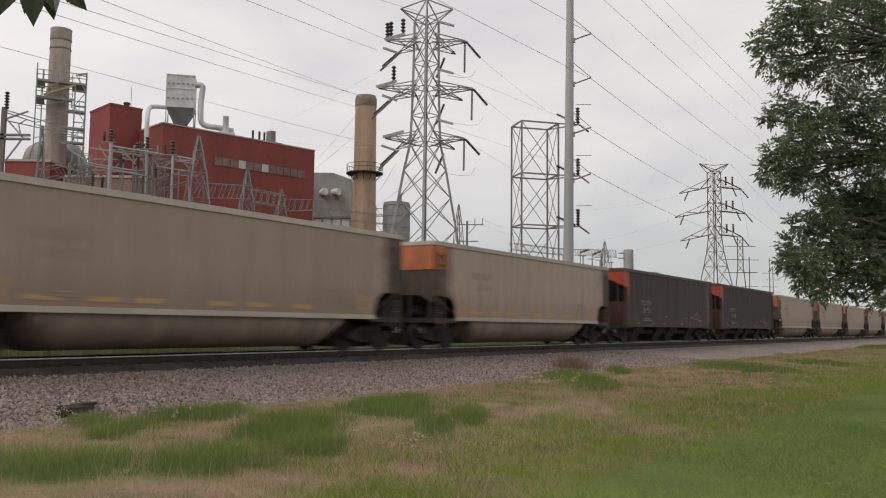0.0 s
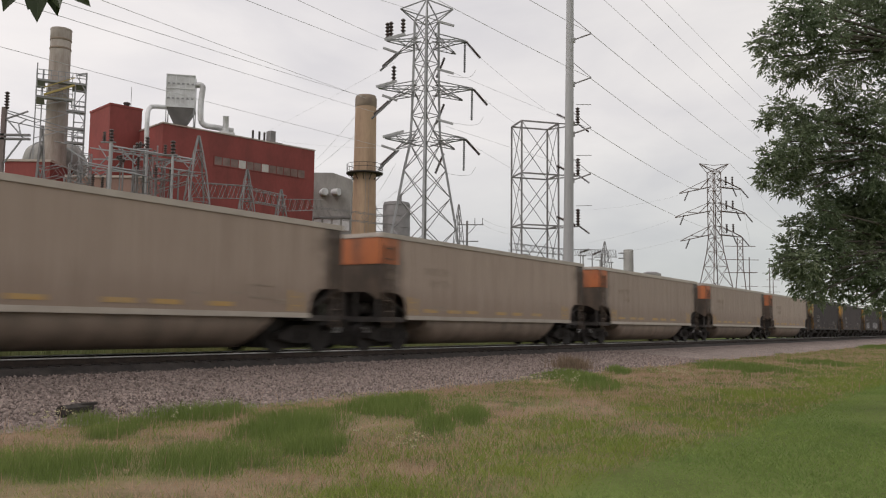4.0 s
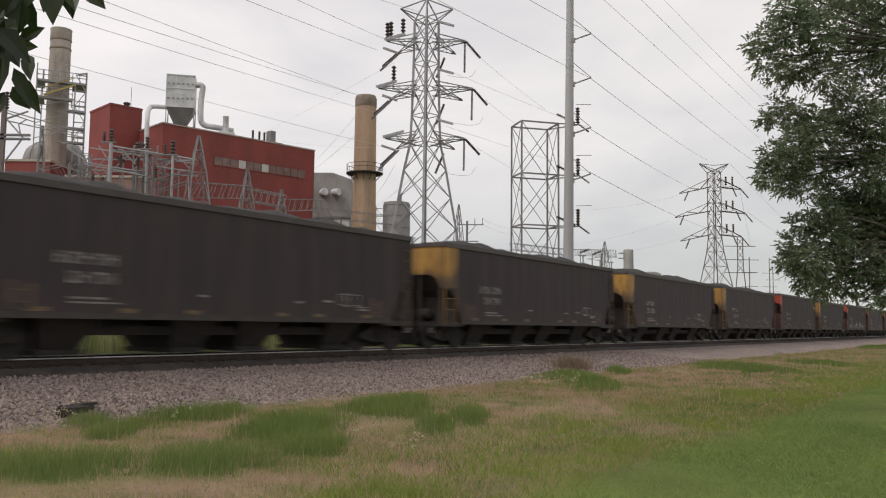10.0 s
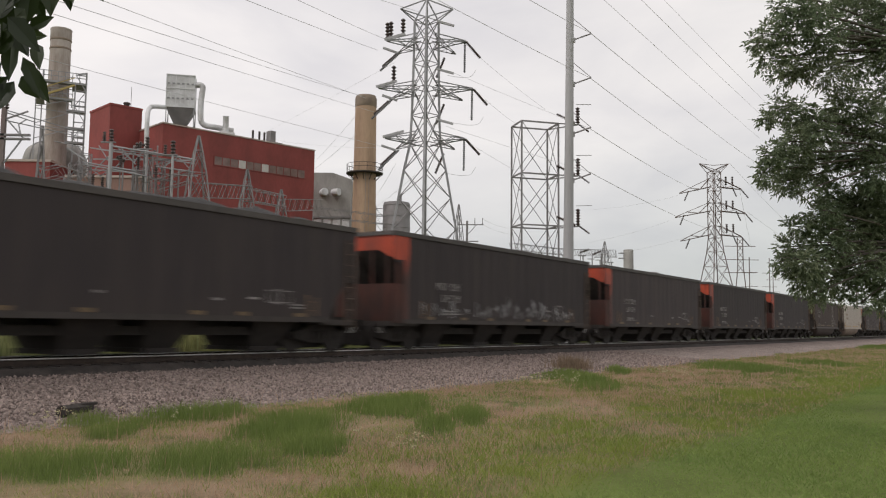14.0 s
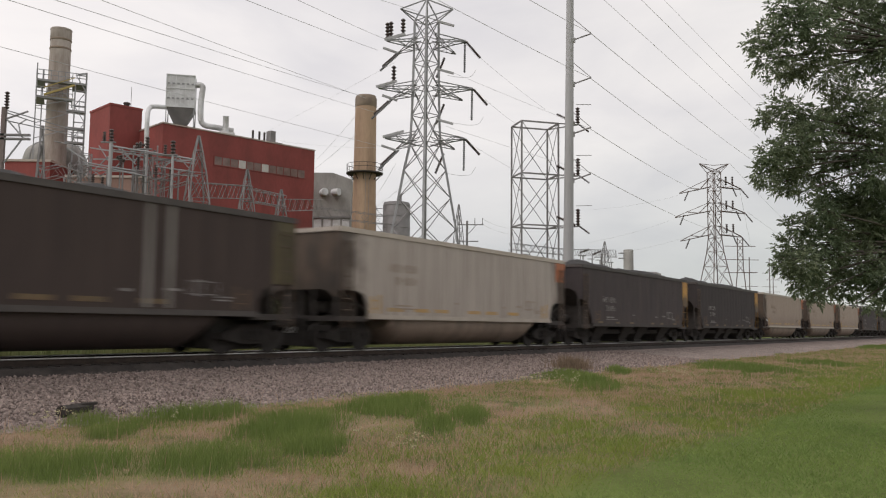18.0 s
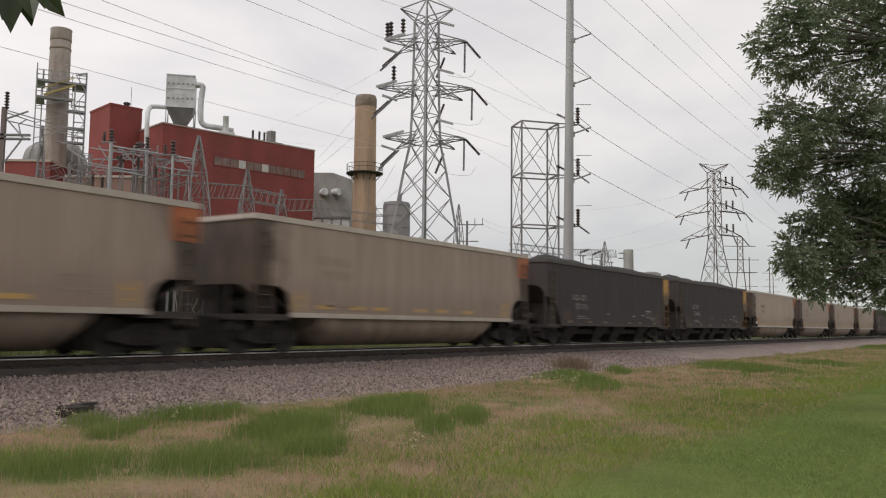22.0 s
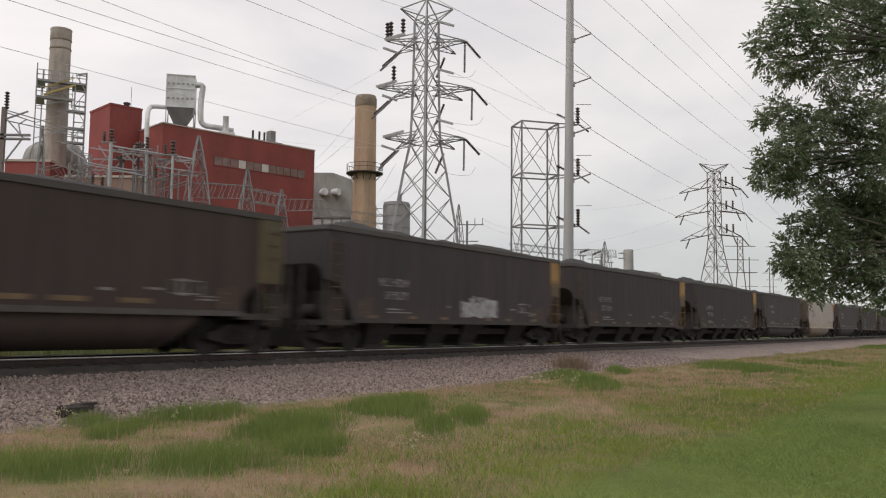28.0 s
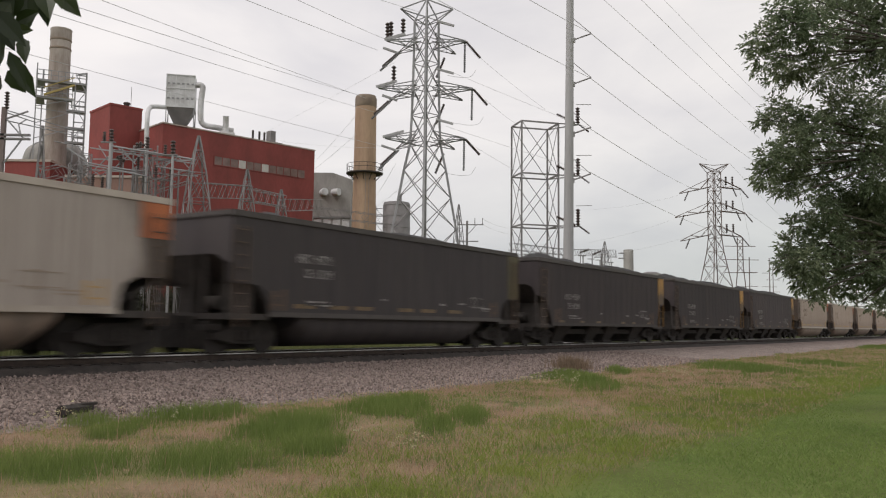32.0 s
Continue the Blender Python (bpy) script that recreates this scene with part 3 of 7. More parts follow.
def build_ground():
    g = Geo()
    ns = [-3000, -900, -300, -100, -40, -15, -5, 0, 1.5] + [2 + 0.25 * i for i in range(45)] + [14, 24, 30, 60, 150, 400, 1000, 3000]
    ss = [-3000, -1000, -400, -150, -60, -20, -8] + [-4 + 0.4 * i for i in range(96)] + [34.4 + 1.4 * i for i in range(34)] + [83, 90, 110, 150, 250, 500, 1000, 3000]
    vs = []
    for s in ss:
        for n in ns:
            lump = 0.05 * noise.noise(Vector((s * 0.3, n * 0.3, 0))) if -20 < s < 80 and 2 <= n <= 10 else 0.0
            if 13 < n < 25:
                lump = -0.05
            vs.append(track(s, n, lump))
    w = len(ns)
    fs = [(i * w + j, i * w + j + 1, (i + 1) * w + j + 1, (i + 1) * w + j) for i in range(len(ss) - 1) for j in range(w - 1)]
    g.add(vs, fs)
    sheet = solid("ground", g, M_EARTH, "flat grassy ground, mown and rough, reaching the horizon", "ground", kind="structure", smooth=True)
    gs, gn = np.meshgrid(np.array(ss, float), np.array(ns, float), indexing="ij")
    dry, bright, lawn = turf_zones(gs.ravel(), gn.ravel())
    rgba = np.stack([dry, bright, lawn, np.ones_like(dry)], 1)
    zone = sheet.data.color_attributes.new("turf_zone", "FLOAT_COLOR", "POINT")
    zone.data.foreach_set("color", rgba.ravel())
    b = Geo()
    cut = [n for n in (11.8, 12.4, 13.4, 15.0, 16.0, 17.2, 17.36, 18.6, 19.84, 20.0, 21.3, 22.2, 24.0, 25.4)]
    outline = [(n, profile(n) + 0.005) for n in cut] + [(25.4, -0.3), (11.8, -0.3)]
    xs = [-900, -100] + [-30 + 4 * i for i in range(45)] + [300, 1000]
    vs, fs = [], []
    k = len(outline)
    for x in xs:
        for n, z in outline:
            wob = 0.25 * noise.noise(Vector((x * 0.22, n, 3.0))) if n < 15 else 0.0
            vs.append((x, n + wob, z))
    for i in range(len(xs) - 1):
        for j in range(k):
            fs.append((i * k + j, i * k + (j + 1) % k, (i + 1) * k + (j + 1) % k, (i + 1) * k + j))
    b.add(vs, fs)
    t = TRACK_AWAY
    # near-black strip of ballast reaching just past the tie ends
    dark_bed = [(t - 1.58, 0.36), (t - 1.5, 0.425), (t - 1.3, 0.575), (t - 1.1, 0.59), (t + 1.1, 0.59), (t + 1.3, 0.575), (t + 1.5, 0.425), (t + 1.58, 0.36)]
    solid("fouled_ballast", Geo().sweep(dark_bed, -850, 950), M_DARK_BALLAST, "near-black ballast packed between the ties", "ballast", ALL_TRACK, kind="structure")
    solid("ballast_bed", b, M_GRAVEL, "crushed purple-grey stone ballast under the railway track", "ballast", ALL_TRACK, kind="structure")


def build_rails():
    line = thing("railway_track", "single railway track of steel rails on dark wooden ties", "railway track", ALL_TRACK, kind="structure")
    for y in (-0.755, 0.755):
        n = TRACK_AWAY + y
        r = RAIL_TOP
        web = [(n - 0.07, r - 0.185), (n + 0.07, r - 0.185), (n + 0.07, r - 0.165), (n + 0.012, r - 0.14), (n + 0.012, r - 0.055), (n + 0.034, r - 0.045),
               (n + 0.034, r - 0.029), (n - 0.034, r - 0.029), (n - 0.034, r - 0.045), (n - 0.012, r - 0.055), (n - 0.012, r - 0.14), (n - 0.07, r - 0.165)]
        rail = part("rail", Geo().sweep(web, -850, 950), M_RAIL, line)
        part("rail_head", Geo().sweep([(n - 0.038, r - 0.030), (n + 0.038, r - 0.030), (n + 0.037, r - 0.008), (n + 0.028, RAIL_TOP), (n - 0.028, RAIL_TOP), (n - 0.037, r - 0.008)], -850, 950), M_RAIL_HEAD, rail, "shiny worn rail head")
    tie = Geo().box(-0.11, 0.11, -1.3, 1.3, -0.17, 0.0).mesh("tie", M_TIE)
    for i in range(270):
        part("tie", tie, M_TIE, line, at=pose(-12 + i * 0.52, TRACK_AWAY + random.uniform(-0.04, 0.04), 0.605, 0, 0, random.uniform(-0.8, 0.8)))
    g = Geo()
    for i in range(-600, 1500):
        x = i * 0.6
        if x < -12.4 or x > 128.5:
            g.box(x - 0.11, x + 0.11, TRACK_AWAY - 1.3, TRACK_AWAY + 1.3, 0.44, 0.605)
    rest = part("distant_ties", g, M_TIE, line)
    rest["kind"] = "stuff"


def build_stones():
    """Loose ballast stones, thickest on the shoulder that faces the camera."""
    rng = np.random.default_rng(5)
    count = 44000
    near = rng.random(count)
    s = -4 + 46 * near ** 1.7
    n = rng.uniform(12.0, 17.15, count)
    base = np.array([[1, 0, 0], [-1, 0, 0], [0, 1, 0], [0, -1, 0], [0, 0, 1], [0, 0, -1]], float)
    tri = np.array([[0, 2, 4], [2, 1, 4], [1, 3, 4], [3, 0, 4], [2, 0, 5], [1, 2, 5], [3, 1, 5], [0, 3, 5]])
    size = rng.uniform(0.015, 0.040, (count, 1, 1))
    v = base[None] * rng.uniform(0.6, 1.35, (count, 6, 1)) * size
    v += rng.normal(0, 0.25, (count, 6, 3)) * size
    z = np.array([profile(a) for a in n]) + 0.012
    v += np.stack([s, n, z], 1)[:, None, :]
    me = bpy.data.meshes.new("ballast_stones")
    faces = (tri[None] + (np.arange(count) * 6)[:, None, None]).reshape(-1, 3)
    me.from_pydata(v.reshape(-1, 3).tolist(), [], faces.tolist())
    me.materials.append(M_STONE)
    ob = new("ballast_stones", me)
    ob.matrix_basis = ALL_TRACK
    tagged(ob, "loose angular purple-grey ballast stones on the track shoulder", "ballast stones", kind="stuff")


build_ground()
build_rails()
build_stones()


# ---- the coal train ----
HALF = 7.7          # half the length of a car body
SIDE = 1.6           # half its width
TOP = 3.81
SILL_TUB, SILL_HOPPER = 1.113, 0.988     # foot of the side sheets of the two makes of car


CORNERS = {"arch": [(0.0, 0.76), (0.9, 0.74), (1.22, 0.58), (1.35, 0.3), (1.38, 0.0)],
           "slant": [(0.0, 1.15), (0.42, 1.1), (0.8, 0.7), (1.05, 0.22), (1.1, 0.0)],
           "notch": [(0.0, 1.98), (0.22, 1.92), (0.38, 1.6), (0.52, 1.22), (0.53, 0.0)]}


def foot_line(cut, sill):
    """Lower edge of a side sheet from end to end: square, or cut away over the platforms."""
    if not cut:
        return [(-HALF, sill), (HALF, sill)]
    left = [(-HALF + a, sill + h) for a, h in CORNERS[cut]]
    return left + [(-x, z) for x, z in reversed(left)]


def wheel_mesh():
    g = Geo()
    turn = pose(0, 0, 0, 90, 0, 0)
    g.lathe([(0.10, -0.07), (0.22, -0.05), (0.40, -0.03), (0.455, -0.065), (0.46, 0.05), (0.49, 0.065), (0.49, 0.085), (0.12, 0.09)], 24, m=turn)
    return g.mesh("wheel", M_WHEEL, True)


def sideframe_mesh():
    g = Geo()
    low, high = 0.26, 0.78
    g.plate([(-1.12, 0.56), (-1.12, 0.40), (-0.72, 0.34), (-0.42, low), (0.42, low), (0.72, 0.34), (1.12, 0.40), (1.12, 0.56),
             (0.78, 0.62), (0.42, high), (-0.42, high), (-0.78, 0.62)], -0.09, 0.09)
    for x in (-0.22, 0.0, 0.22):
        g.lathe([(0.085, 0.36), (0.085, 0.62)], 8, at=(x, -0.13, 0))
    for x in (-0.89, 0.89):
        g.lathe([(0.14, -0.16), (0.14, -0.06), (0.09, -0.02)], 10, m=pose(x, 0, 0.48, 90, 0, 180))
    return g.mesh("sideframe", M_TRUCK, False)


WHEEL, FRAME_CAST = wheel_mesh(), sideframe_mesh()
AXLE = Geo().tube((0, -0.8, 0), (0, 0.8, 0), 0.08, n=8).mesh("axle", M_WHEEL)
BOLSTER = Geo().box(-0.22, 0.22, -1.05, 1.05, 0.48, 0.74).box(-0.16, 0.16, -1.1, 1.1, 0.42, 0.5).mesh("bolster", M_TRUCK)
BRAKE = Geo().box(-0.62, 0.62, -0.62, 0.62, 0.10, 0.34).box(-1.5, -1.36, -0.7, 0.7, 0.16, 0.62).box(1.36, 1.5, -0.7, 0.7, 0.16, 0.62).box(-1.5, 1.5, -0.5, -0.42, 0.3, 0.4).mesh("brake_rigging", M_TRUCK)
COUPLER = Geo().box(-0.5, 0.25, -0.09, 0.09, -0.1, 0.1).box(0.2, 0.46, -0.17, 0.13, -0.16, 0.16).box(0.38, 0.52, -0.2, -0.06, -0.15, 0.15).mesh("coupler", M_TRUCK)
RES = Geo().lathe([(0.05, -0.62), (0.2, -0.55), (0.2, 0.55), (0.05, 0.62)], 12, m=pose(0, 0, 0, 90, 0, 0)).mesh("air_reservoir", M_SOOT, True)


def load_mesh(seed, height):
    g = Geo()
    nx, ny = 46, 8
    vs, fs = [], []
    for i in range(nx + 1):
        for j in range(ny + 1):
            x = -HALF + 0.15 + (2 * HALF - 0.3) * i / nx
            y = -SIDE + 0.1 + (2 * SIDE - 0.2) * j / ny
            edge = min(1.0, (HALF - abs(x)) / 1.6) * (1 - (abs(y) / SIDE) ** 2.2)
            lump = 0.12 * noise.noise(Vector((x * 0.7, y, seed))) + 0.05 * noise.noise(Vector((x * 3, y * 3, seed)))
            vs.append((x, y, TOP - 0.22 + max(0.0, edge) * (height + lump * 2.2)))
    for i in range(nx):
        for j in range(ny):
            a = i * (ny + 1) + j
            fs.append((a, a + 1, a + ny + 2, a + ny + 1))
    return g.add(vs, fs).mesh("coal_load", M_COAL, True)


LOADS = [load_mesh(s * 7.3, h) for s, h in ((1, 0.34), (2, 0.47), (3, 0.52), (4, 0.42))]


def side_mesh(name, material, cut, sign, ribs, sill, rim):
    """One pressed sheet: stations along the car, stepped out at every post."""
    low = foot_line(cut, sill)

    def foot(x):
        for (xa, za), (xb, zb) in zip(low, low[1:]):
            if xa <= x <= xb and xb > xa:
                return za + (zb - za) * (x - xa) / (xb - xa)
        return sill

    stations = [(x, 0.0) for x, z in low]
    for i in range(ribs):
        x = -HALF + 0.45 + (2 * HALF - 0.9) * i / (ribs - 1)
        stations += [(x - 0.036, 0.0), (x - 0.03, 0.007), (x + 0.03, 0.007), (x + 0.036, 0.0)]
    stations.sort()
    g, vs, fs = Geo(), [], []
    for x, d in stations:
        z = foot(x)
        outer, inner = sign * (SIDE + 0.02 + d), sign * (SIDE - 0.02)
        vs += [(x, outer, z), (x, outer, rim - 0.13), (x, inner, rim - 0.13), (x, inner, z)]
    for i in range(len(stations) - 1):
        for j in range(4):
            fs.append((4 * i + j, 4 * i + (j + 1) % 4, 4 * i + 4 + (j + 1) % 4, 4 * i + 4 + j))
    k = 4 * (len(stations) - 1)
    fs += [(0, 1, 2, 3), (k + 3, k + 2, k + 1, k)]
    return g.add(vs, fs).mesh(name, material)


def coal_car(name, label, paint, side_m, rim_m, cut="slant", tub=False, corner=0.85, tall=0.0, marks=M_LETTER, ribs=21, seed=0, graffiti="", stripe=None, both=False):
    """A loaded coal car. -x is its painted end; the other end is plain. tall: height of the corner paint, 0 for all the side's height."""
    car = thing(name, label, "coal car", group="cars of the coal train")
    sill = SILL_TUB if tub else SILL_HOPPER
    rim = TOP + 0.13 if cut == "notch" else TOP
    for sign in (-1, 1):
        part("side_sheet", side_mesh("side_sheet", side_m, cut, sign, ribs, sill, rim), side_m, car)
        y = sign * (SIDE + 0.02)
        lo, hi = sorted((y - sign * 0.10, y + sign * 0.045))
        part("top_chord", Geo().box(-HALF - 0.03, HALF + 0.03, lo, hi, rim - 0.155, rim), rim_m, car, "worn top rail")
        reach = HALF - (CORNERS[cut][-1][0] if cut else 0.0)
        part("side_sill", Geo().box(-reach, reach, lo + 0.02, hi - 0.01, sill - 0.12, sill + 0.02), rim_m if tub else M_SOOT, car)
        # painted corner of the side
        z0 = sill + 2.0 if cut == "notch" else rim - 0.16 - tall if tall else (sill + CORNERS[cut][0][1] + 0.03 if cut else sill + 0.03)
        a, b = sorted((y + sign * 0.004, y + sign * 0.022))
        part("painted_corner", Geo().box(-HALF - 0.012, -HALF + (0.528 if cut == "notch" else corner), a, b, z0, rim - 0.158), paint, car)
        if cut == "notch":
            part("painted_corner", Geo().box(-HALF + 0.53, -HALF + 0.8, a, b, sill + 0.02, rim - 0.158), paint, car)
        if both:
            part("painted_corner", Geo().box(HALF - corner, HALF + 0.012, a, b, z0, rim - 0.145), paint, car)
        if cut == "notch":
            for end in (-1, 1):
                part("corner_panel", Geo().box(*sorted((end * (HALF + 0.012), end * (HALF - 0.53))), *sorted((y - sign * 0.03, y + sign * 0.006)), sill - 0.1, sill + 1.2), M_RUSTY if end < 0 else side_m, car, "grimy lower corner panel")
                for dx in (0.1, 0.26, 0.42):
                    part("corner_bar", Geo().box(end * (HALF - dx) - 0.02, end * (HALF - dx) + 0.02, y - 0.03, y + 0.03, sill + 1.2, sill + 1.9), M_RUSTY if end < 0 else M_SOOT, car)
        if cut == "slant" and not tall:
            for dx in (0.04, 0.75):
                part("corner_post", Geo().box(-HALF + dx - 0.02, -HALF + dx + 0.02, y - 0.03, y + 0.03, sill - 0.1, sill + 1.2), M_YELLOW_DULL if paint is M_YELLOW else paint, car)
        if cut == "slant":
            for z in (sill + 0.4, sill + 0.8):
                part("handrail", Geo().box(-HALF + 0.02, -HALF + 0.85, y - 0.02, y + 0.02, z - 0.013, z + 0.013), M_YELLOW_DULL if paint is M_YELLOW else M_SOOT, car)
        # ladders and grab irons at both ends
        for end in ((-1, 1) if cut == "arch" else (1,)):
            lad = Geo()
            for dx in (0.12, 0.52):
                lad.box(end * (HALF - dx) - 0.02, end * (HALF - dx) + 0.02, *sorted((y + sign * 0.03, y + sign * 0.07)), 0.72, 3.4)
            for k in range(8):
                z = 0.92 + 0.34 * k
                lad.box(*sorted((end * (HALF - 0.12), end * (HALF - 0.52))), *sorted((y + sign * 0.04, y + sign * 0.065)), z - 0.012, z + 0.012)
            part("ladder", lad, M_LADDER, car, "grimy steel ladder")
        # reflectors and stencils along the bottom
        way = -sign
        face = sorted((y + sign * 0.003, y + sign * 0.012))
        for k, (x, w, m, z, h) in enumerate(((-5.6, 0.5, M_STRIPE, 0.08, 0.10), (-3.4, 0.42, M_STRIPE, 0.08, 0.10), (-1.5, 0.42, M_STRIPE, 0.08, 0.10), (1.6, 0.42, M_STRIPE, 0.08, 0.10),
                                             (3.1, 0.42, M_STRIPE, 0.08, 0.10), (5.3, 0.5, M_STRIPE, 0.08, 0.10), (-4.4, 0.9, marks, 0.34, 0.05), (-4.2, 1.3, marks, 0.24, 0.04),
                                             (-1.2, 0.22, marks, 0.50, 0.06), (2.2, 0.3, marks, 0.44, 0.07), (5.1, 0.6, marks, 0.36, 0.04), (5.1, 0.5, marks, 0.28, 0.04), (3.5, 0.4, marks, 0.5, 0.06))):
            if tub and m is M_STRIPE:
                continue
            x *= way
            part("reflector" if m is M_STRIPE else "stencil", Geo().box(x - w / 2, x + w / 2, *face, sill + z - h / 2, sill + z + h / 2), m, car)
        if tub:
            for x in (-4.9, -3.4, -2.2, 0.0, 1.3, 3.0):
                part("reflector", Geo().box(x * way - 0.42, x * way + 0.42, *face, sill + 0.14, sill + 0.26), M_STRIPE_FAINT if side_m in (M_TAN, M_SILVER) else M_STRIPE, car)
        for x in (-5.95, 5.75):
            x *= way
            steps = Geo().box(x - 0.26, x - 0.14, *face, sill + 0.06, sill + 0.66).box(x + 0.14, x + 0.26, *face, sill + 0.06, sill + 0.6)
            for z in (0.2, 0.45):
                steps.box(x - 0.14, x + 0.14, *face, sill + z, sill + z + 0.03)
            part("grab_iron", steps, M_STRIPE_FAINT if side_m in (M_TAN, M_SILVER) else M_GRAB, car, "faded ochre grab irons")
        box = Geo()
        for x0, x1, z0, z1 in ((3.95, 4.95, 0.72, 0.745), (3.95, 4.95, 0.40, 0.425), (3.95, 3.975, 0.40, 0.745), (4.925, 4.95, 0.40, 0.745), (4.2, 4.24, 0.36, 0.78), (4.42, 4.46, 0.36, 0.78), (4.2, 4.46, 0.74, 0.78), (4.2, 4.46, 0.36, 0.40)):
            box.box(*sorted((x0 * way, x1 * way)), *face, sill + z0, sill + z1)
        part("stencil_box", box, marks, car)
        # reporting marks, worn to bars
        high = 2.69 if tub else 2.2
        for row, (z, chars) in enumerate(((high, 5), (high - 0.42, 5))):
            g = Geo()
            for c in range(chars):
                if row == 1 and c == 0:
                    continue
                x = (-5.1 + 0.31 * c) * way
                g.box(x - 0.10, x - 0.05, *face, z - 0.13, z + 0.13)
                if c != 2:
                    g.box(x + 0.05, x + 0.10, *face, z - 0.13, z + 0.13)
                g.box(x - 0.05, x + 0.05, *face, z + (0.08 if c % 2 else 0.0), z + (0.13 if c % 2 else 0.045))
                if c in (1, 3):
                    g.box(x - 0.05, x + 0.05, *face, z - 0.13, z - 0.085)
            part("lettering", g, marks, car, "worn lettering bars")["kind"] = "stuff"
        if stripe:
            for dx in (-stripe[1] / 2, stripe[1] / 2):
                part("pale_stripe", Geo().box(stripe[0] * way + dx - stripe[2], stripe[0] * way + dx + stripe[2], *sorted((y + sign * 0.004, y + sign * 0.014)), sill + 0.05, rim - 0.16), M_PALE, car, "pale vertical stripe")
        if graffiti and sign == (1 if graffiti == "block" else -1):
            graffiti_parts(car, graffiti, y)
    # ends: a painted or plain bulkhead on top, a slope sheet and a platform below
    for end in (-1, 1):
        m = paint if end < 0 and not tall else (M_TAN_SOOT if side_m in (M_TAN, M_SILVER) else side_m)
        x = end * HALF
        top_h = sill + 0.78 if tall else (rim - 0.62 if cut == "notch" else rim - 1.15)
        w, drop = SIDE - 0.02, (0.5 if cut == "slant" else 0.25)
        arch = [(-w, rim - 0.02), (-w, top_h - drop), (-w + 0.14, top_h - drop), (-w + 0.34, top_h - 0.14), (-w + 0.62, top_h), (w - 0.62, top_h), (w - 0.34, top_h - 0.14), (w - 0.14, top_h - drop), (w, top_h - drop), (w, rim - 0.02)]
        bulk = Geo().sweep(arch, *sorted((x, x - end * 0.04)))
        bulkhead = part("bulkhead", bulk, m, car)
        if tall and end < 0:
            part("painted_panel", Geo().box(*sorted((x + end * 0.003, x + end * 0.02)), -SIDE + 0.03, SIDE - 0.03, rim - 0.16 - tall, rim - 0.14), paint, bulkhead)
        part("end_rail", Geo().box(*sorted((x + end * 0.05, x - end * 0.09)), -SIDE - 0.03, SIDE + 0.03, rim - 0.13, rim + 0.004), rim_m, bulkhead)
        slope = Geo()
        xi = end * (HALF - 1.7)
        slope.add([(x - end * 0.02, -SIDE + 0.03, top_h), (x - end * 0.02, SIDE - 0.03, top_h), (xi, SIDE - 0.03, sill - 0.05), (xi, -SIDE + 0.03, sill - 0.05),
                   (x - end * 0.08, -SIDE + 0.03, top_h), (x - end * 0.08, SIDE - 0.03, top_h), (xi - end * 0.06, SIDE - 0.03, sill - 0.05), (xi - end * 0.06, -SIDE + 0.03, sill - 0.05)],
                  [(0, 1, 2, 3), (7, 6, 5, 4), (0, 3, 7, 4), (1, 5, 6, 2), (0, 4, 5, 1), (3, 2, 6, 7)])
        if cut == "notch":
            part("end_panel", Geo().box(*sorted((x, x - end * 0.05)), -SIDE + 0.02, SIDE - 0.02, sill - 0.1, sill + 1.2), M_RUSTY if end < 0 else side_m, car, "grimy lower end panel")
            for yy in (-1.3, -0.65, 0.0, 0.65, 1.3):
                part("end_bar", Geo().box(*sorted((x - end * 0.01, x - end * 0.07)), yy - 0.04, yy + 0.04, sill + 1.2, top_h), M_RUSTY if end < 0 else M_SOOT, car)
        if cut:
            part("slope_sheet", slope, M_SOOT, car, "sooty sloping end sheet")
            zs = top_h - (top_h - sill + 0.05) * (0.75 / 1.7)
            # added dark plate: keeps the shaded opening under the slope sheet black
            part("bolster_plate", Geo().box(*sorted((end * (HALF - 0.8), end * (HALF - 0.84))), -SIDE + 0.06, SIDE - 0.06, sill - 0.15, zs), M_SOOT, car, "dark transverse plate added to close the arch")
            part("end_web", Geo().plate([(x, sill - 0.1), (xi, sill - 0.1), (x, top_h)], -0.03, 0.03), M_SOOT, car)
        part("end_platform", Geo().box(*sorted((end * (HALF + 0.05), end * (HALF - 1.5))), -SIDE + 0.06, SIDE - 0.06, sill - 0.2, sill - 0.04), M_SOOT, car)
        if cut != "notch":
            for yy in (-1.4, -0.5, 0.5, 1.4):
                part("end_post", Geo().box(*sorted((x - end * 0.03, x - end * 0.12)), yy - 0.035, yy + 0.035, sill - 0.1, top_h + 0.05), M_SOOT, car)
            part("air_reservoir", RES, M_SOOT, car, at=pose(end * (HALF - 0.6), 0, sill + 0.25))
        # three slanted pale rods, added to draw the white glints beside the coupler
        glint_geo = Geo()
        for k in range(3):
            glint_geo.tube((x + end * (0.1 + 0.13 * k), -1.25, 0.57), (x + end * (0.2 + 0.13 * k), -1.25, 0.73), 0.016, n=5)
        glint_geo.tube((x + end * 0.06, -1.25, 0.575), (x + end * 0.42, -1.25, 0.575), 0.01, n=4)
        part("uncoupling_lever", glint_geo, M_GLINT_STEEL, car, "pale rods added for white glints by the coupler")
        part("draft_gear", Geo().box(*sorted((end * (HALF - 1.3), end * (HALF + 0.25))), -0.33, 0.33, 0.5, 0.98).box(*sorted((end * (HALF + 0.02), end * (HALF + 0.1))), -1.3, 1.3, 0.62, 0.78), M_TRUCK, car)
        part("coupler", COUPLER, M_TRUCK, car, at=pose(end * (HALF + 0.42), 0, 0.9, 0, 0, 0 if end > 0 else 180))
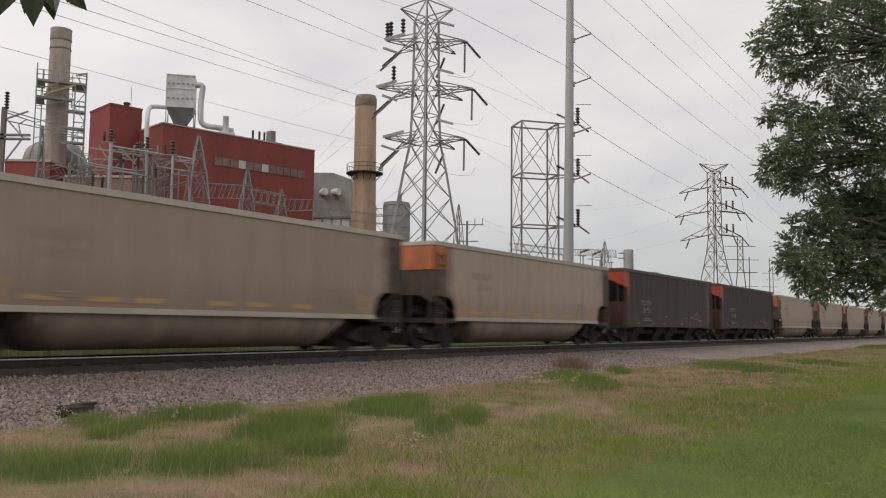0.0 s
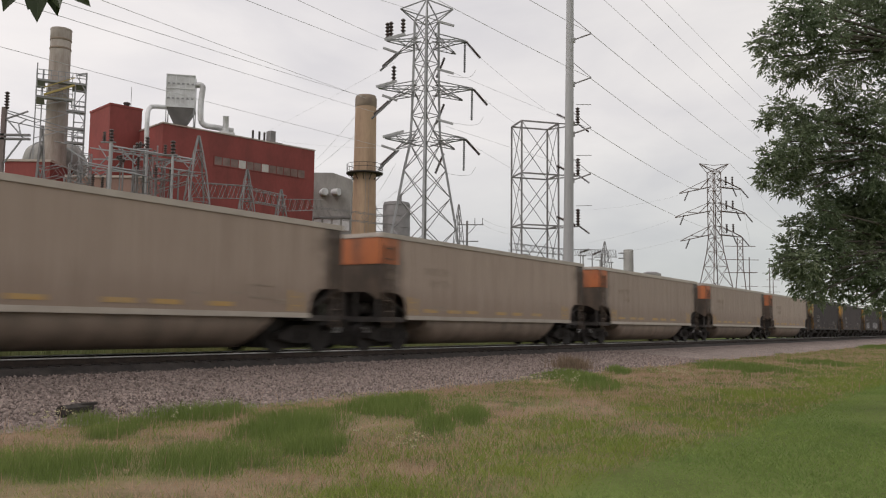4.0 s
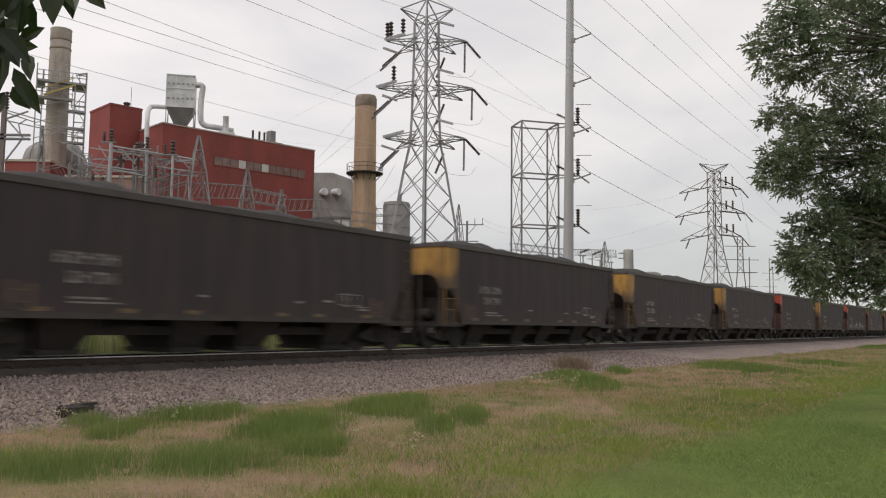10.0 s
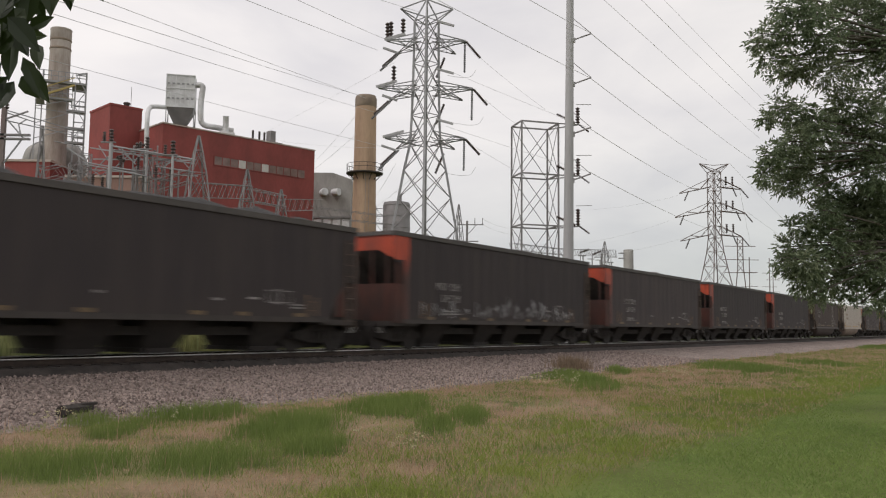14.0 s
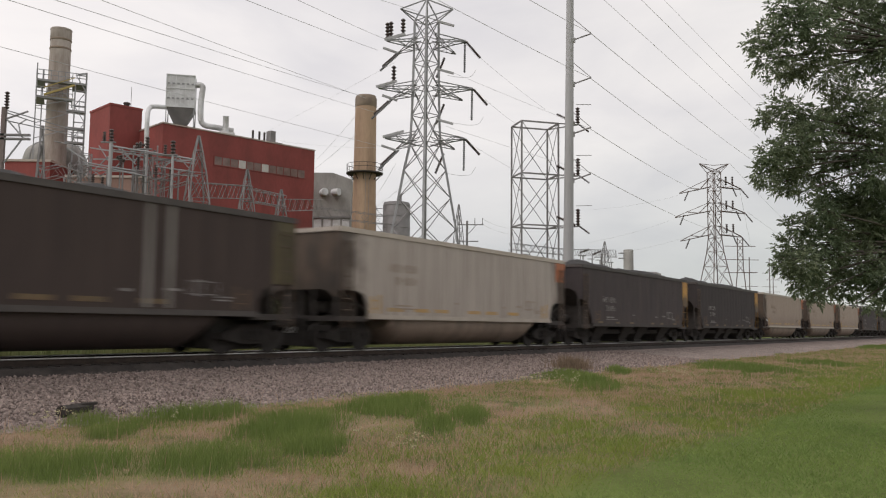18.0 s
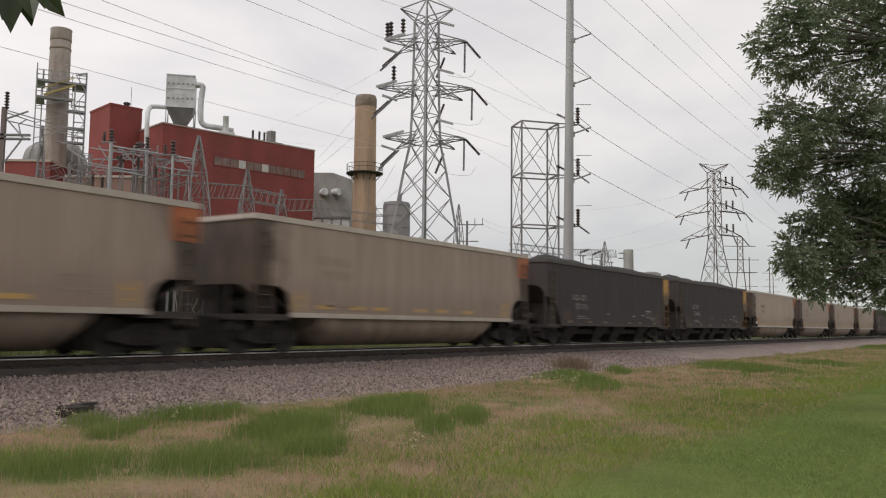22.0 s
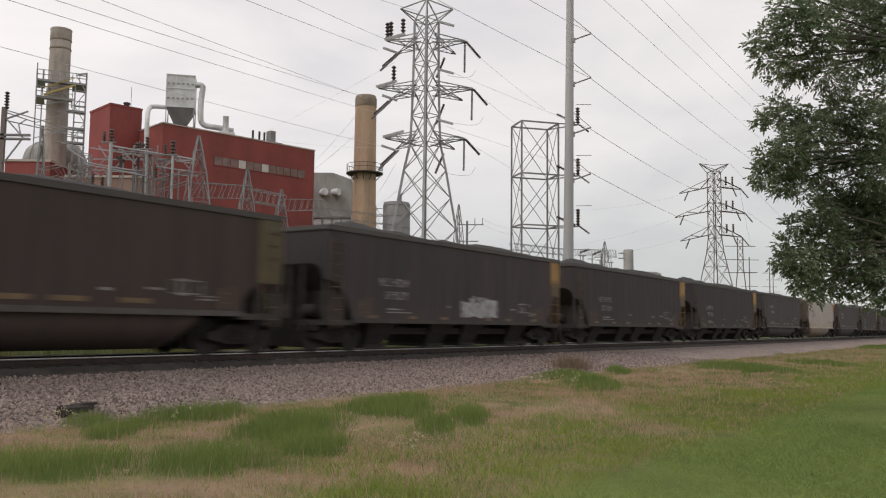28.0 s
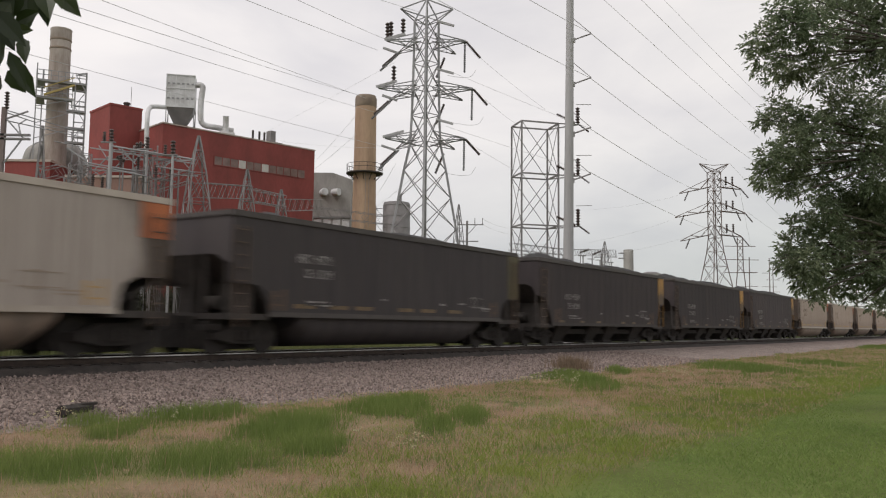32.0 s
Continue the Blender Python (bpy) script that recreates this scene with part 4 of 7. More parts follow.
    part("centre_sill", Geo().box(-HALF - 0.1, HALF + 0.1, -0.25, 0.25, 0.62, sill - 0.02), M_SOOT, car)
    if tub:
        g = Geo()
        half = [(1.46, sill), (1.48, 0.84), (1.43, 0.64), (1.30, 0.44), (1.08, 0.27), (0.75, 0.16), (0.0, 0.13)]
        prof = half + [(-yy, zz) for yy, zz in reversed(half[:-1])]
        vs, fs = [], []
        for x, k in ((-5.0, 0.5), (-4.6, 0.85), (-4.3, 1.0), (4.3, 1.0), (4.6, 0.85), (5.0, 0.5)):
            vs += [(x, yy, sill - (sill - zz) * k) for yy, zz in prof]
        p = len(prof)
        for i in range(5):
            fs += [(i * p + j, i * p + (j + 1) % p, (i + 1) * p + (j + 1) % p, (i + 1) * p + j) for j in range(p)]
        fs += [tuple(range(p)), tuple(range(6 * p - 1, 5 * p - 1, -1))]
        part("tub", g.add(vs, fs), M_TUB if side_m in (M_TAN, M_SILVER) else side_m, car, "dusty rounded belly tub", smooth=True)
    else:
        for x, half, foot in ((-4.6, 0.78, 0.5), (-1.1, 0.8, 0.45), (1.1, 0.8, 0.45), (4.6, 0.78, 0.5)):
            g = Geo()
            g.add([(x - half, -1.4, sill), (x + half, -1.4, sill), (x + half, 1.4, sill), (x - half, 1.4, sill),
                   (x - foot, -0.85, 0.16), (x + foot, -0.85, 0.16), (x + foot, 0.85, 0.16), (x - foot, 0.85, 0.16)],
                  [(0, 1, 2, 3), (4, 5, 6, 7), (0, 1, 5, 4), (1, 2, 6, 5), (2, 3, 7, 6), (3, 0, 4, 7)])
            g.box(x - foot - 0.08, x + foot + 0.08, -0.95, 0.95, 0.06, 0.18)
            part("discharge_hopper", g, M_BELLY, car)
        for yy in (-0.95, 0.95):
            part("door_beam", Geo().box(-5.2, 5.2, yy - 0.07, yy + 0.07, 0.5, 0.72), M_TRUCK, car)
    for end in (-1, 1):
        bogie = new("truck")
        bogie.parent = car
        bogie.matrix_basis = pose(end * 6.65, 0, 0)
        part("bolster", BOLSTER, M_TRUCK, bogie)
        part("brake_rigging", BRAKE, M_TRUCK, bogie)
        for yy, rz in ((-1.0, 0), (1.0, 180)):
            part("sideframe", FRAME_CAST, M_TRUCK, bogie, at=pose(0, yy, 0, 0, 0, rz))
        for xx in (-0.89, 0.89):
            part("axle", AXLE, M_WHEEL, bogie, at=pose(xx, 0, 0.46))
            for yy, rz in ((-0.77, 0), (0.77, 180)):
                part("wheel", WHEEL, M_WHEEL, bogie, at=pose(xx, yy, 0.46, 0, 0, rz))
    part("coal_load", LOADS[seed % 4], M_COAL, car, "heaped black coal", at=pose(0, 0, rim - TOP))
    return car


def graffiti_parts(car, style, y):
    """Sprayed shapes on the side that faces the camera."""
    rng = random.Random(11)
    if style == "band":
        for x0, x1 in ((-5.4, -3.0), (0.6, 4.9)):
            x = x0
            while x < x1:
                w = rng.uniform(0.16, 0.34)
                for k in range(3):
                    xx = x + rng.uniform(0, 0.08)
                    part("graffiti_stroke", Geo().tube((xx + 0.1 * k, y - 0.012, 1.1 + rng.uniform(0, 0.1)), (xx + 0.1 * k + rng.uniform(-0.14, 0.14), y - 0.012, 1.78 + rng.uniform(-0.15, 0.2)), rng.uniform(0.02, 0.04), n=4), M_GRAFFITI, car)
                part("graffiti_stroke", Geo().tube((x, y - 0.012, 1.15 + rng.uniform(0, 0.5)), (x + w, y - 0.012, 1.2 + rng.uniform(0, 0.5)), 0.035, n=4), M_GRAFFITI, car)
                x += w
    elif style == "scribble":
        x = -6.2
        while x < 5.6:
            tall = rng.uniform(0.2, 0.75)
            z = 1.05 + rng.uniform(0, 0.18)
            part("graffiti_stroke", Geo().path([(x, y - 0.012, z), (x + 0.07, y - 0.012, z + tall), (x + 0.16, y - 0.012, z + tall * 0.5), (x + 0.24, y - 0.012, z + tall * 0.9), (x + 0.26, y - 0.012, z + 0.04)], 0.016, 4), M_GRAFFITI, car)
            x += rng.uniform(0.25, 0.75)
    else:
        for k in range(13):
            x = -2.1 + 0.2 * k
            part("graffiti_block", Geo().box(x - 0.1, x + 0.085, *sorted((y + math.copysign(0.004, y), y + math.copysign(0.018, y))), 1.1 + rng.uniform(0, 0.08), 1.83 + rng.uniform(-0.16, 0.12)), M_GRAFFITI, car)


CAR_PITCH = 17.369
TAN = dict(cut="arch", side_m=M_TAN, rim_m=M_TAN_RIM, tub=True, tall=0.85, marks=M_LETTER_DARK, ribs=23)
DARK = dict(side_m=M_BLACK, rim_m=M_BLACK_RIM)
# kind of car, and whether its painted end leads (1) or trails (-1)
ORDER = ([("tan", 1)] * 2 + [("red_patched", 1), ("red", 1)] + [("tan", 1)] * 6 + [("yellow", 1)] * 2 + [("tagged_yellow", 1)] + [("yellow", 1)] * 4
         + [("red", 1), ("yellow", 1), ("red_tagged", 1)] + [("red", 1)] * 3 + [("striped_brown", 1), ("silver", -1)] + [("yellow", -1)] * 2 + [("tan", -1)] * 3
         + [("yellow", -1)] * 2 + [("tan", -1)] * 4 + [("brown", -1), ("white_tagged", -1)] + [("yellow", -1)] * 2
         + [("grey", -1), ("silver", -1), ("grey", -1)] + [("yellow", -1)] * 3 + [("tan", -1)] * 5)
BUILDERS = {
    "tan": lambda: coal_car("coal_gondola", "tan aluminium coal gondola with orange end corners, loaded with coal", M_ORANGE, **TAN),
    "silver": lambda: coal_car("coal_gondola", "streaked bare aluminium coal gondola with orange end corners", M_ORANGE, M_SILVER, M_TAN_RIM, cut="arch", tub=True, tall=0.85, marks=M_LETTER_DARK, ribs=23),
    "red": lambda: coal_car("coal_hopper", "black coal hopper car with a red end, heaped with coal", M_RED, cut="notch", corner=0.62, seed=0, **DARK),
    "red_tagged": lambda: coal_car("coal_hopper", "black coal hopper car with a red end and scribbled graffiti", M_RED, cut="notch", corner=0.62, seed=0, graffiti="scribble", **DARK),
    "yellow": lambda: coal_car("coal_hopper", "black coal hopper car with a yellow end, heaped with coal", M_YELLOW, seed=2, **DARK),
    "tagged_yellow": lambda: coal_car("coal_hopper", "black coal hopper car with a yellow end and pale graffiti", M_YELLOW, seed=0, graffiti="band", **DARK),
    "white_tagged": lambda: coal_car("coal_hopper", "black coal hopper car with a white graffiti block", M_YELLOW, seed=2, graffiti="block", **DARK),
    "red_patched": lambda: coal_car("coal_hopper", "black coal hopper car with a red end and pale rear strip", M_RED, cut="notch", corner=0.62, seed=0, stripe=(6.85, 0.4, 0.045), **DARK),
    "striped_brown": lambda: coal_car("coal_gondola", "dusty brown coal gondola with pale vertical stripes and olive end", M_OLIVE, M_BROWN, M_BLACK_RIM, cut="arch", tub=True, seed=3, ribs=17, stripe=(3.1, 0.62, 0.07), both=True),
    "brown": lambda: coal_car("coal_gondola", "dusty brown coal gondola with an olive end and belly tubs", M_OLIVE, M_BROWN, M_BLACK_RIM, cut="arch", tub=True, seed=3, ribs=17),
    "grey": lambda: coal_car("coal_gondola", "dark grey coal gondola with an olive end and belly tubs", M_OLIVE, M_GREY, M_BLACK_RIM, cut="arch", tub=True, seed=3, ribs=13),
}
TRAIN = []


def build_train():
    first = {}
    for i, (kind, way) in enumerate(ORDER):
        at = track_pose(14.0 + CAR_PITCH * i, TRACK_AWAY, RAIL_TOP)
        if kind not in first:
            first[kind] = car = BUILDERS[kind]()
            car.matrix_basis = at
        else:
            car = copy_thing(first[kind], at)
        TRAIN.append((car, i, way))


build_train()


# ---- power plant beyond the track ----
PLANT_TURN = 44.3                    # degrees of the plant's long walls
PLANT = pose(-30.81, 91.3, 0, 0, 0, PLANT_TURN)


def pipe(points, bends=6):
    """Points with rounded corners."""
    out = [Vector(points[0])]
    for a, b, c in zip(points, points[1:], points[2:]):
        a, b, c = Vector(a), Vector(b), Vector(c)
        r = min((a - b).length, (c - b).length) * 0.45
        p, q = b + (a - b).normalized() * r, b + (c - b).normalized() * r
        for k in range(bends + 1):
            t = k / bends
            out.append(p * (1 - t) ** 2 + b * 2 * t * (1 - t) + q * t * t)
    return out + [Vector(points[-1])]


def build_plant():
    hall = thing("power_plant_hall", "dark red clad power plant hall with a window band", "industrial building", PLANT)
    top = 23.56
    wide = 20.24
    part("wall_front", Geo().box(0, wide, 0, 0.4, 0, top - 0.15), M_BRICK, hall)
    part("wall_side", Geo().box(0, 0.4, 0.4, 15, 0, top - 0.15), M_BRICK, hall)
    part("wall_side", Geo().box(wide - 0.4, wide, 0.4, 15, 0, top - 0.15), M_BRICK, hall)
    part("wall_back", Geo().box(0, wide, 15, 15.4, 0, top - 0.15), M_BRICK, hall)
    part("roof", Geo().box(0.4, wide - 0.4, 0.4, 15, top - 1.0, top - 0.7), M_ROOF, hall)
    part("coping", Geo().box(-0.08, wide + 0.08, -0.08, 0.5, top - 0.15, top), M_COPING, hall, "pale metal coping")
    part("coping", Geo().box(-0.08, 0.5, 0.5, 15.4, top - 0.15, top), M_COPING, hall, "pale metal coping")
    # window band
    x0, z0 = (6.29, 20.66)
    x1, z1 = (18.8, 19.96)
    zt, zb = 20.69, 19.74
    count = 12
    step = (x1 - x0) / count
    for i in range(count):
        white = i in (3, 6)
        win = part("window", Geo().box(x0 + i * step + 0.03, x0 + (i + 1) * step - 0.03, -0.03, 0.02, zb, zt), M_GLASS_W if white else M_GLASS, hall, "whitened pane" if white else "")
        part("mullion", Geo().box(x0 + i * step - 0.03, x0 + i * step + 0.03, -0.07, 0.0, zb - 0.1, zt + 0.1), M_BRICK, win)
    for z in (zb - 0.1, zt):
        part("window_frame", Geo().box(x0 - 0.06, x1 + 0.06, -0.06, -0.002, z, z + 0.1), M_BRICK, hall)
    # taller block behind the corner
    th = 26.09
    tower = thing("boiler_house", "tall dark red clad boiler house block", "industrial building", pose(-37.37, 93, 0, 0, 0, PLANT_TURN))
    part("wall_front", Geo().box(0, 3.7, 0, 0.4, 0, th - 0.25), M_BRICK, tower)
    part("wall_side", Geo().box(0, 0.4, 0.4, 5.2, 0, th - 0.25), M_BRICK, tower)
    part("wall_side", Geo().box(3.3, 3.7, 0.4, 5.2, 0, th - 0.25), M_BRICK, tower)
    part("wall_back", Geo().box(0, 3.7, 5.2, 5.6, 0, th - 0.25), M_BRICK, tower)
    part("roof", Geo().box(0.4, 3.3, 0.4, 5.2, th - 0.8, th - 0.5), M_ROOF, tower)
    part("coping", Geo().box(-0.06, 3.76, -0.06, 5.66, th - 0.25, th), M_BRICK, tower)
    part("vent", Geo().lathe([(0.3, 0), (0.3, 0.4), (0.42, 0.45), (0.35, 0.62), (0.05, 0.7)], 10, at=(2.3, 1.0, th)), M_SOOT, tower, smooth=True)
    part("aerial", Geo().tube((2.6, 0.6, th), (2.6, 0.6, th + 2.4), 0.03), M_GALV_D, tower)

    # filter house on the roof
    fx0, fx1 = -32.2, -29.01
    ft, fm, fb = 30.37, 26.5, 24.64
    w = (fx1 - fx0)
    fil = thing("dust_filter", "silver panelled dust filter with a tapered hopper on legs", "industrial filter", pose(fx0, 96, 0, 0, 0, 12))
    body = part("body", Geo().box(0, w, 0, 2.4, fm, ft), M_DUCT, fil)
    for i in range(7):
        part("panel_seam", Geo().box(w * i / 6 - 0.03, w * i / 6 + 0.03, -0.06, 0.0, fm, ft), M_DUCT, body)
    for z in (fm, fm + (ft - fm) * 0.56, ft - 0.1):
        part("band", Geo().box(-0.05, w + 0.05, -0.09, 0.0, z, z + 0.1), M_DUCT, body)
    for i in range(6):
        for z in (fm + (ft - fm) * 0.25, fm + (ft - fm) * 0.7):
            part("panel_hatch", Geo().box(w * (i + 0.25) / 6, w * (i + 0.75) / 6, -0.05, 0.0, z, z + 0.18), M_GALV, body)
    hop = Geo().add([(0, 0, fm), (w, 0, fm), (w, 2.4, fm), (0, 2.4, fm), (w * 0.28, 0.8, fb), (w * 0.72, 0.8, fb), (w * 0.72, 1.6, fb), (w * 0.28, 1.6, fb)],
                    [(0, 1, 2, 3), (4, 5, 6, 7), (0, 1, 5, 4), (1, 2, 6, 5), (2, 3, 7, 6), (3, 0, 4, 7)])
    part("hopper", hop, M_GALV_D, fil)
    for x in (0.05, w - 0.05):
        for y in (0.1, 2.3):
            part("leg", Geo().tube((x, y, top - 1.0), (x, y, fm), 0.07), M_GALV, fil)
        part("brace", Geo().tube((x, 0.1, top - 0.9), (x, 2.3, fm), 0.04), M_GALV, fil)
    # ducts
    solid("duct_pipe", Geo().path(pipe([(-29.47, 97, 29.27), (-28.22, 97, 29.42), (-28.47, 97, 27.06), (-28.38, 97, 24.58), (-26.66, 98, 24.56), (-25.11, 99, 24.41)]), 0.34, 12), M_DUCT,
          "fat silver duct pipe bending down to the roof", "pipe", smooth=True)
    solid("duct_pipe", Geo().path(pipe([(-31.93, 95, 26.16), (-32.78, 93, 25.75), (-32.13, 90, 24.47), (-31.96, 90, 0.0)]), 0.25, 12), M_DUCT,
          "silver duct pipe running down the wall to the ground", "pipe", smooth=True)
    rx, rz = (8.19, 24.22)
    vent = thing("roof_vent", "grey roof vent stack with a square base", "vent", PLANT @ pose(rx, 1.0, top - 0.7))
    part("base", Geo().box(-0.7, 0.9, -0.6, 0.6, 0, 1.1), M_DUCT, vent)
    part("stack", Geo().lathe([(0.34, 1.0), (0.34, 2.9), (0.38, 2.95)], 12), M_DUCT, vent, smooth=True)
    for along in (12.0, 12.9, 13.6):
        solid("vent_pipe", Geo().tube((0, 0, 0), (0, 0, 2.0), 0.13, n=8), M_SOOT, "short dark vent pipe on the roof", "vent", PLANT @ pose(along, 1.2, top - 0.7), group="roof pipes")
    fan = thing("roof_fan", "grey rooftop fan unit on a frame", "fan unit", PLANT @ pose(14.6, 1.3, top - 0.7))
    part("housing", Geo().box(-0.35, 0.35, -0.5, 0.5, 0.6, 2.3), M_GALV_D, fan)
    part("frame", Geo().box(-0.6, 1.5, -0.6, 0.6, 0.5, 0.62), M_GALV_D, fan)
    for x in (-0.5, 1.4):
        part("leg", Geo().box(x - 0.06, x + 0.06, -0.06, 0.06, 0, 0.5), M_GALV_D, fan)
    part("motor", Geo().box(0.5, 1.4, -0.4, 0.4, 0.62, 1.0), M_SOOT, fan)

    # grey annexe with two round fans
    ax0, az = -18.27, 22.95
    aw = -13.01 - ax0
    ann = thing("plant_annexe", "grey concrete plant annexe with two round fan housings", "industrial building", pose(ax0, 118, 0))
    part("wall", Geo().box(0, aw, 0, 8, 0, az - 2.4), M_CONCRETE, ann)
    part("gable", Geo().add([(0, 0.0, az - 2.4), (aw, 0.0, az - 2.4), (aw, 0, az - 0.9), (aw * 0.5, 0, az), (0, 0, az), (0, 8, az - 2.4), (aw, 8, az - 2.4), (aw, 8, az - 0.9), (aw * 0.5, 8, az), (0, 8, az)],
                            [(0, 1, 2, 3, 4), (9, 8, 7, 6, 5), (2, 3, 8, 7), (3, 4, 9, 8), (1, 2, 7, 6), (4, 0, 5, 9)]), M_CONCRETE, ann)
    for fx, turn in ((-16.75, 30), (-14.95, 62)):
        fan = part("fan_housing", Geo().lathe([(0.42, -0.75), (0.52, -0.3), (0.52, 0.4), (0.3, 0.42)], 16, m=pose(fx - ax0, -0.6, 20.1, 90, 0, turn)), M_DUCT, ann, "white round fan housing", smooth=True)
        part("motor_box", Geo().box(fx - ax0 - 0.62, fx - ax0 - 0.3, -0.5, -0.01, 19.7, 20.5), M_GALV_D, fan, "grey motor box")
    for z in (az - 6.4, az - 8.8):
        part("ledge", Geo().box(-0.1, aw + 0.1, -0.25, 0.0, z, z + 0.25), M_GALV_D, ann)
    for k in range(4):
        part("panel", Geo().box(aw * k / 4 + 0.15, aw * (k + 1) / 4 - 0.15, -0.06, 0.0, az - 8.2, az - 6.6), M_DUCT, ann)

    # silo
    sx, sz = -6.69, 19.16
    silo = thing("storage_silo", "grey ribbed steel storage silo with a handrail", "silo", pose(sx, 120, 0))
    part("shell", Geo().lathe([(1.95, 0), (1.95, sz - 0.5), (1.8, sz - 0.1), (0.4, sz)], 24), M_GALV_D, silo, smooth=True)
    for k in range(6):
        part("hoop", Geo().lathe([(1.96, sz - 0.6 - 1.6 * k), (2.0, sz - 0.55 - 1.6 * k), (1.96, sz - 0.5 - 1.6 * k)], 24), M_GALV_D, silo, smooth=True)
    cage = Geo()
    for k in range(9):
        z = sz - 1.0 - 1.1 * k
        cage.tube((-2.9, -0.3, z), (-1.95, -0.3, z), 0.07).tube((-2.9, -0.3, z), (-2.9 if k % 2 else -1.95, -0.3, z - 1.1), 0.05)
    cage.tube((-2.9, -0.3, 0), (-2.9, -0.3, sz - 0.6), 0.07)
    part("ladder_cage", cage, M_GALV_D, silo)
    part("lantern", Geo().lathe([(0.28, sz - 0.1), (0.28, sz + 0.7), (0.36, sz + 0.75), (0.05, sz + 1.0)], 10, at=(0.5, -1.0, 0)), M_GALV_D, silo)
    part("mast", Geo().tube((0.3, 0, sz - 0.1), (0.3, 0, sz + 1.6), 0.05), M_GALV_D, silo)


def rail_ring(parent, radius, z, height, posts, material):
    """A round handrail: posts and two hoops."""
    for k in range(posts):
        t = 2 * math.pi * k / posts
        x, y = radius * math.cos(t), radius * math.sin(t)
        part("rail_post", Geo().tube((x, y, z), (x, y, z + height), 0.03), material, parent)
    for h in (height, height * 0.55):
        pts = [(radius * math.cos(2 * math.pi * k / 24), radius * math.sin(2 * math.pi * k / 24), z + h) for k in range(25)]
        part("handrail", Geo().path(pts, 0.03, 4), material, parent)


def build_stacks():
    # ochre stack
    x, top = -9.45, 29.03
    st = thing("chimney_stack", "ochre concrete chimney stack streaked with rust and soot", "chimney", pose(x, 100, 0))
    n = 40
    part("shaft", Geo().lathe([(1.62, 0), (1.45, 12), (1.32, 22), (1.27, top - 1.4)], n), M_STACK_Y, st, smooth=True)
    part("rim", Geo().lathe([(1.27, top - 1.4), (1.30, top - 1.35), (1.30, top - 0.35), (1.18, top), (1.05, top), (1.0, top - 0.5)], n), M_STACK_TOP, st, "sooty chimney rim", smooth=True)
    zr = 19.66
    part("platform", Geo().lathe([(1.4, zr - 0.12), (2.2, zr - 0.12), (2.2, zr), (1.4, zr)], 28), M_SOOT, st, "dark steel ring platform")
    for k in range(12):
        t = 2 * math.pi * k / 12
        part("bracket", Geo().tube((1.35 * math.cos(t), 1.35 * math.sin(t), zr - 0.9), (2.1 * math.cos(t), 2.1 * math.sin(t), zr - 0.1), 0.05), M_SOOT, st)
    rail_ring(st, 2.15, zr, 1.0, 14, M_SOOT)
    part("ladder", Geo().box(0.25, 0.29, -1.62, -1.56, 1, zr).box(0.65, 0.69, -1.62, -1.56, 1, zr), M_GALV_D, st)
    # weathered stack with its service tower
    x, top = -46.54, 36.89
    st = thing("chimney_stack", "weathered brown concrete chimney stack with steel service platforms", "chimney", pose(x, 100, 0, 0, 0, 24.2))
    part("shaft", Geo().lathe([(1.36, 0), (1.28, 20), (1.17, top - 1.3)], n), M_STACK_G, st, smooth=True)
    part("rim", Geo().lathe([(1.17, top - 1.3), (1.2, top - 1.25), (1.2, top - 0.22), (1.23, top - 0.2), (1.23, top - 0.02), (1.2, top), (1.05, top), (1.0, top - 0.6)], n), M_STACK_G, st, "sooty chimney rim", smooth=True)
    for z in (top - 1.5, top - 2.6):
        part("band", Geo().lathe([(1.18, z), (1.23, z + 0.05), (1.23, z + 0.2), (1.18, z + 0.25)], 32), M_STACK_TOP, st, "rusty steel band", smooth=True)
    ztop = 31.25
    for k, z in enumerate((29.96, 27.95, 26.63, 24.56, 22.84)):
        x0, x1 = ((-2.35, 3.05), (-2.35, 1.6), (1.0, 3.05), (1.0, 3.05), (1.0, 3.05))[k]
        slab = Geo().box(x0, x1, -2.4, -1.5, z - 0.24, z)
        if x0 < 0:
            slab.box(x0, -1.45, -1.5, 1.2, z - 0.24, z).box(1.5, max(1.6, x1), -1.5, 1.2, z - 0.24, z)
        deck = part("platform", slab, M_GALV, st, "steel grating platform")
        if k == 3:
            continue
        count = 8 if x0 < 0 else 4
        for q in range(count):
            xx = x0 + (x1 - x0) * q / (count - 1)
            part("rail_post", Geo().tube((xx, -2.38, z), (xx, -2.38, z + 1.1), 0.055), M_GALV, deck)
        for h in (0.55, 1.1):
            part("handrail", Geo().tube((x0, -2.38, z + h), (x1, -2.38, z + h), 0.055), M_GALV, deck)
    for xx, yy, zz in ((1.85, -2.3, ztop - 1.4), (3.05, -2.3, ztop), (1.85, 0.5, ztop - 1.4), (3.05, 0.5, ztop)):
        part("tower_leg", Geo().tube((xx, yy, 0), (xx, yy, zz), 0.11), M_GALV, st)
    part("tower_head", Geo().tube((3.05, -2.3, ztop), (2.1, -2.3, ztop - 0.25), 0.1).tube((3.05, -2.3, ztop), (3.05, 0.5, ztop), 0.1), M_GALV, st)
    for xx, yy in ((-2.3, -2.3), (-1.75, 0.6)):
        part("tower_leg", Geo().tube((xx, yy, 0), (xx, yy, 31.82), 0.09), M_GALV, st)
    z = 10.0
    k = 0
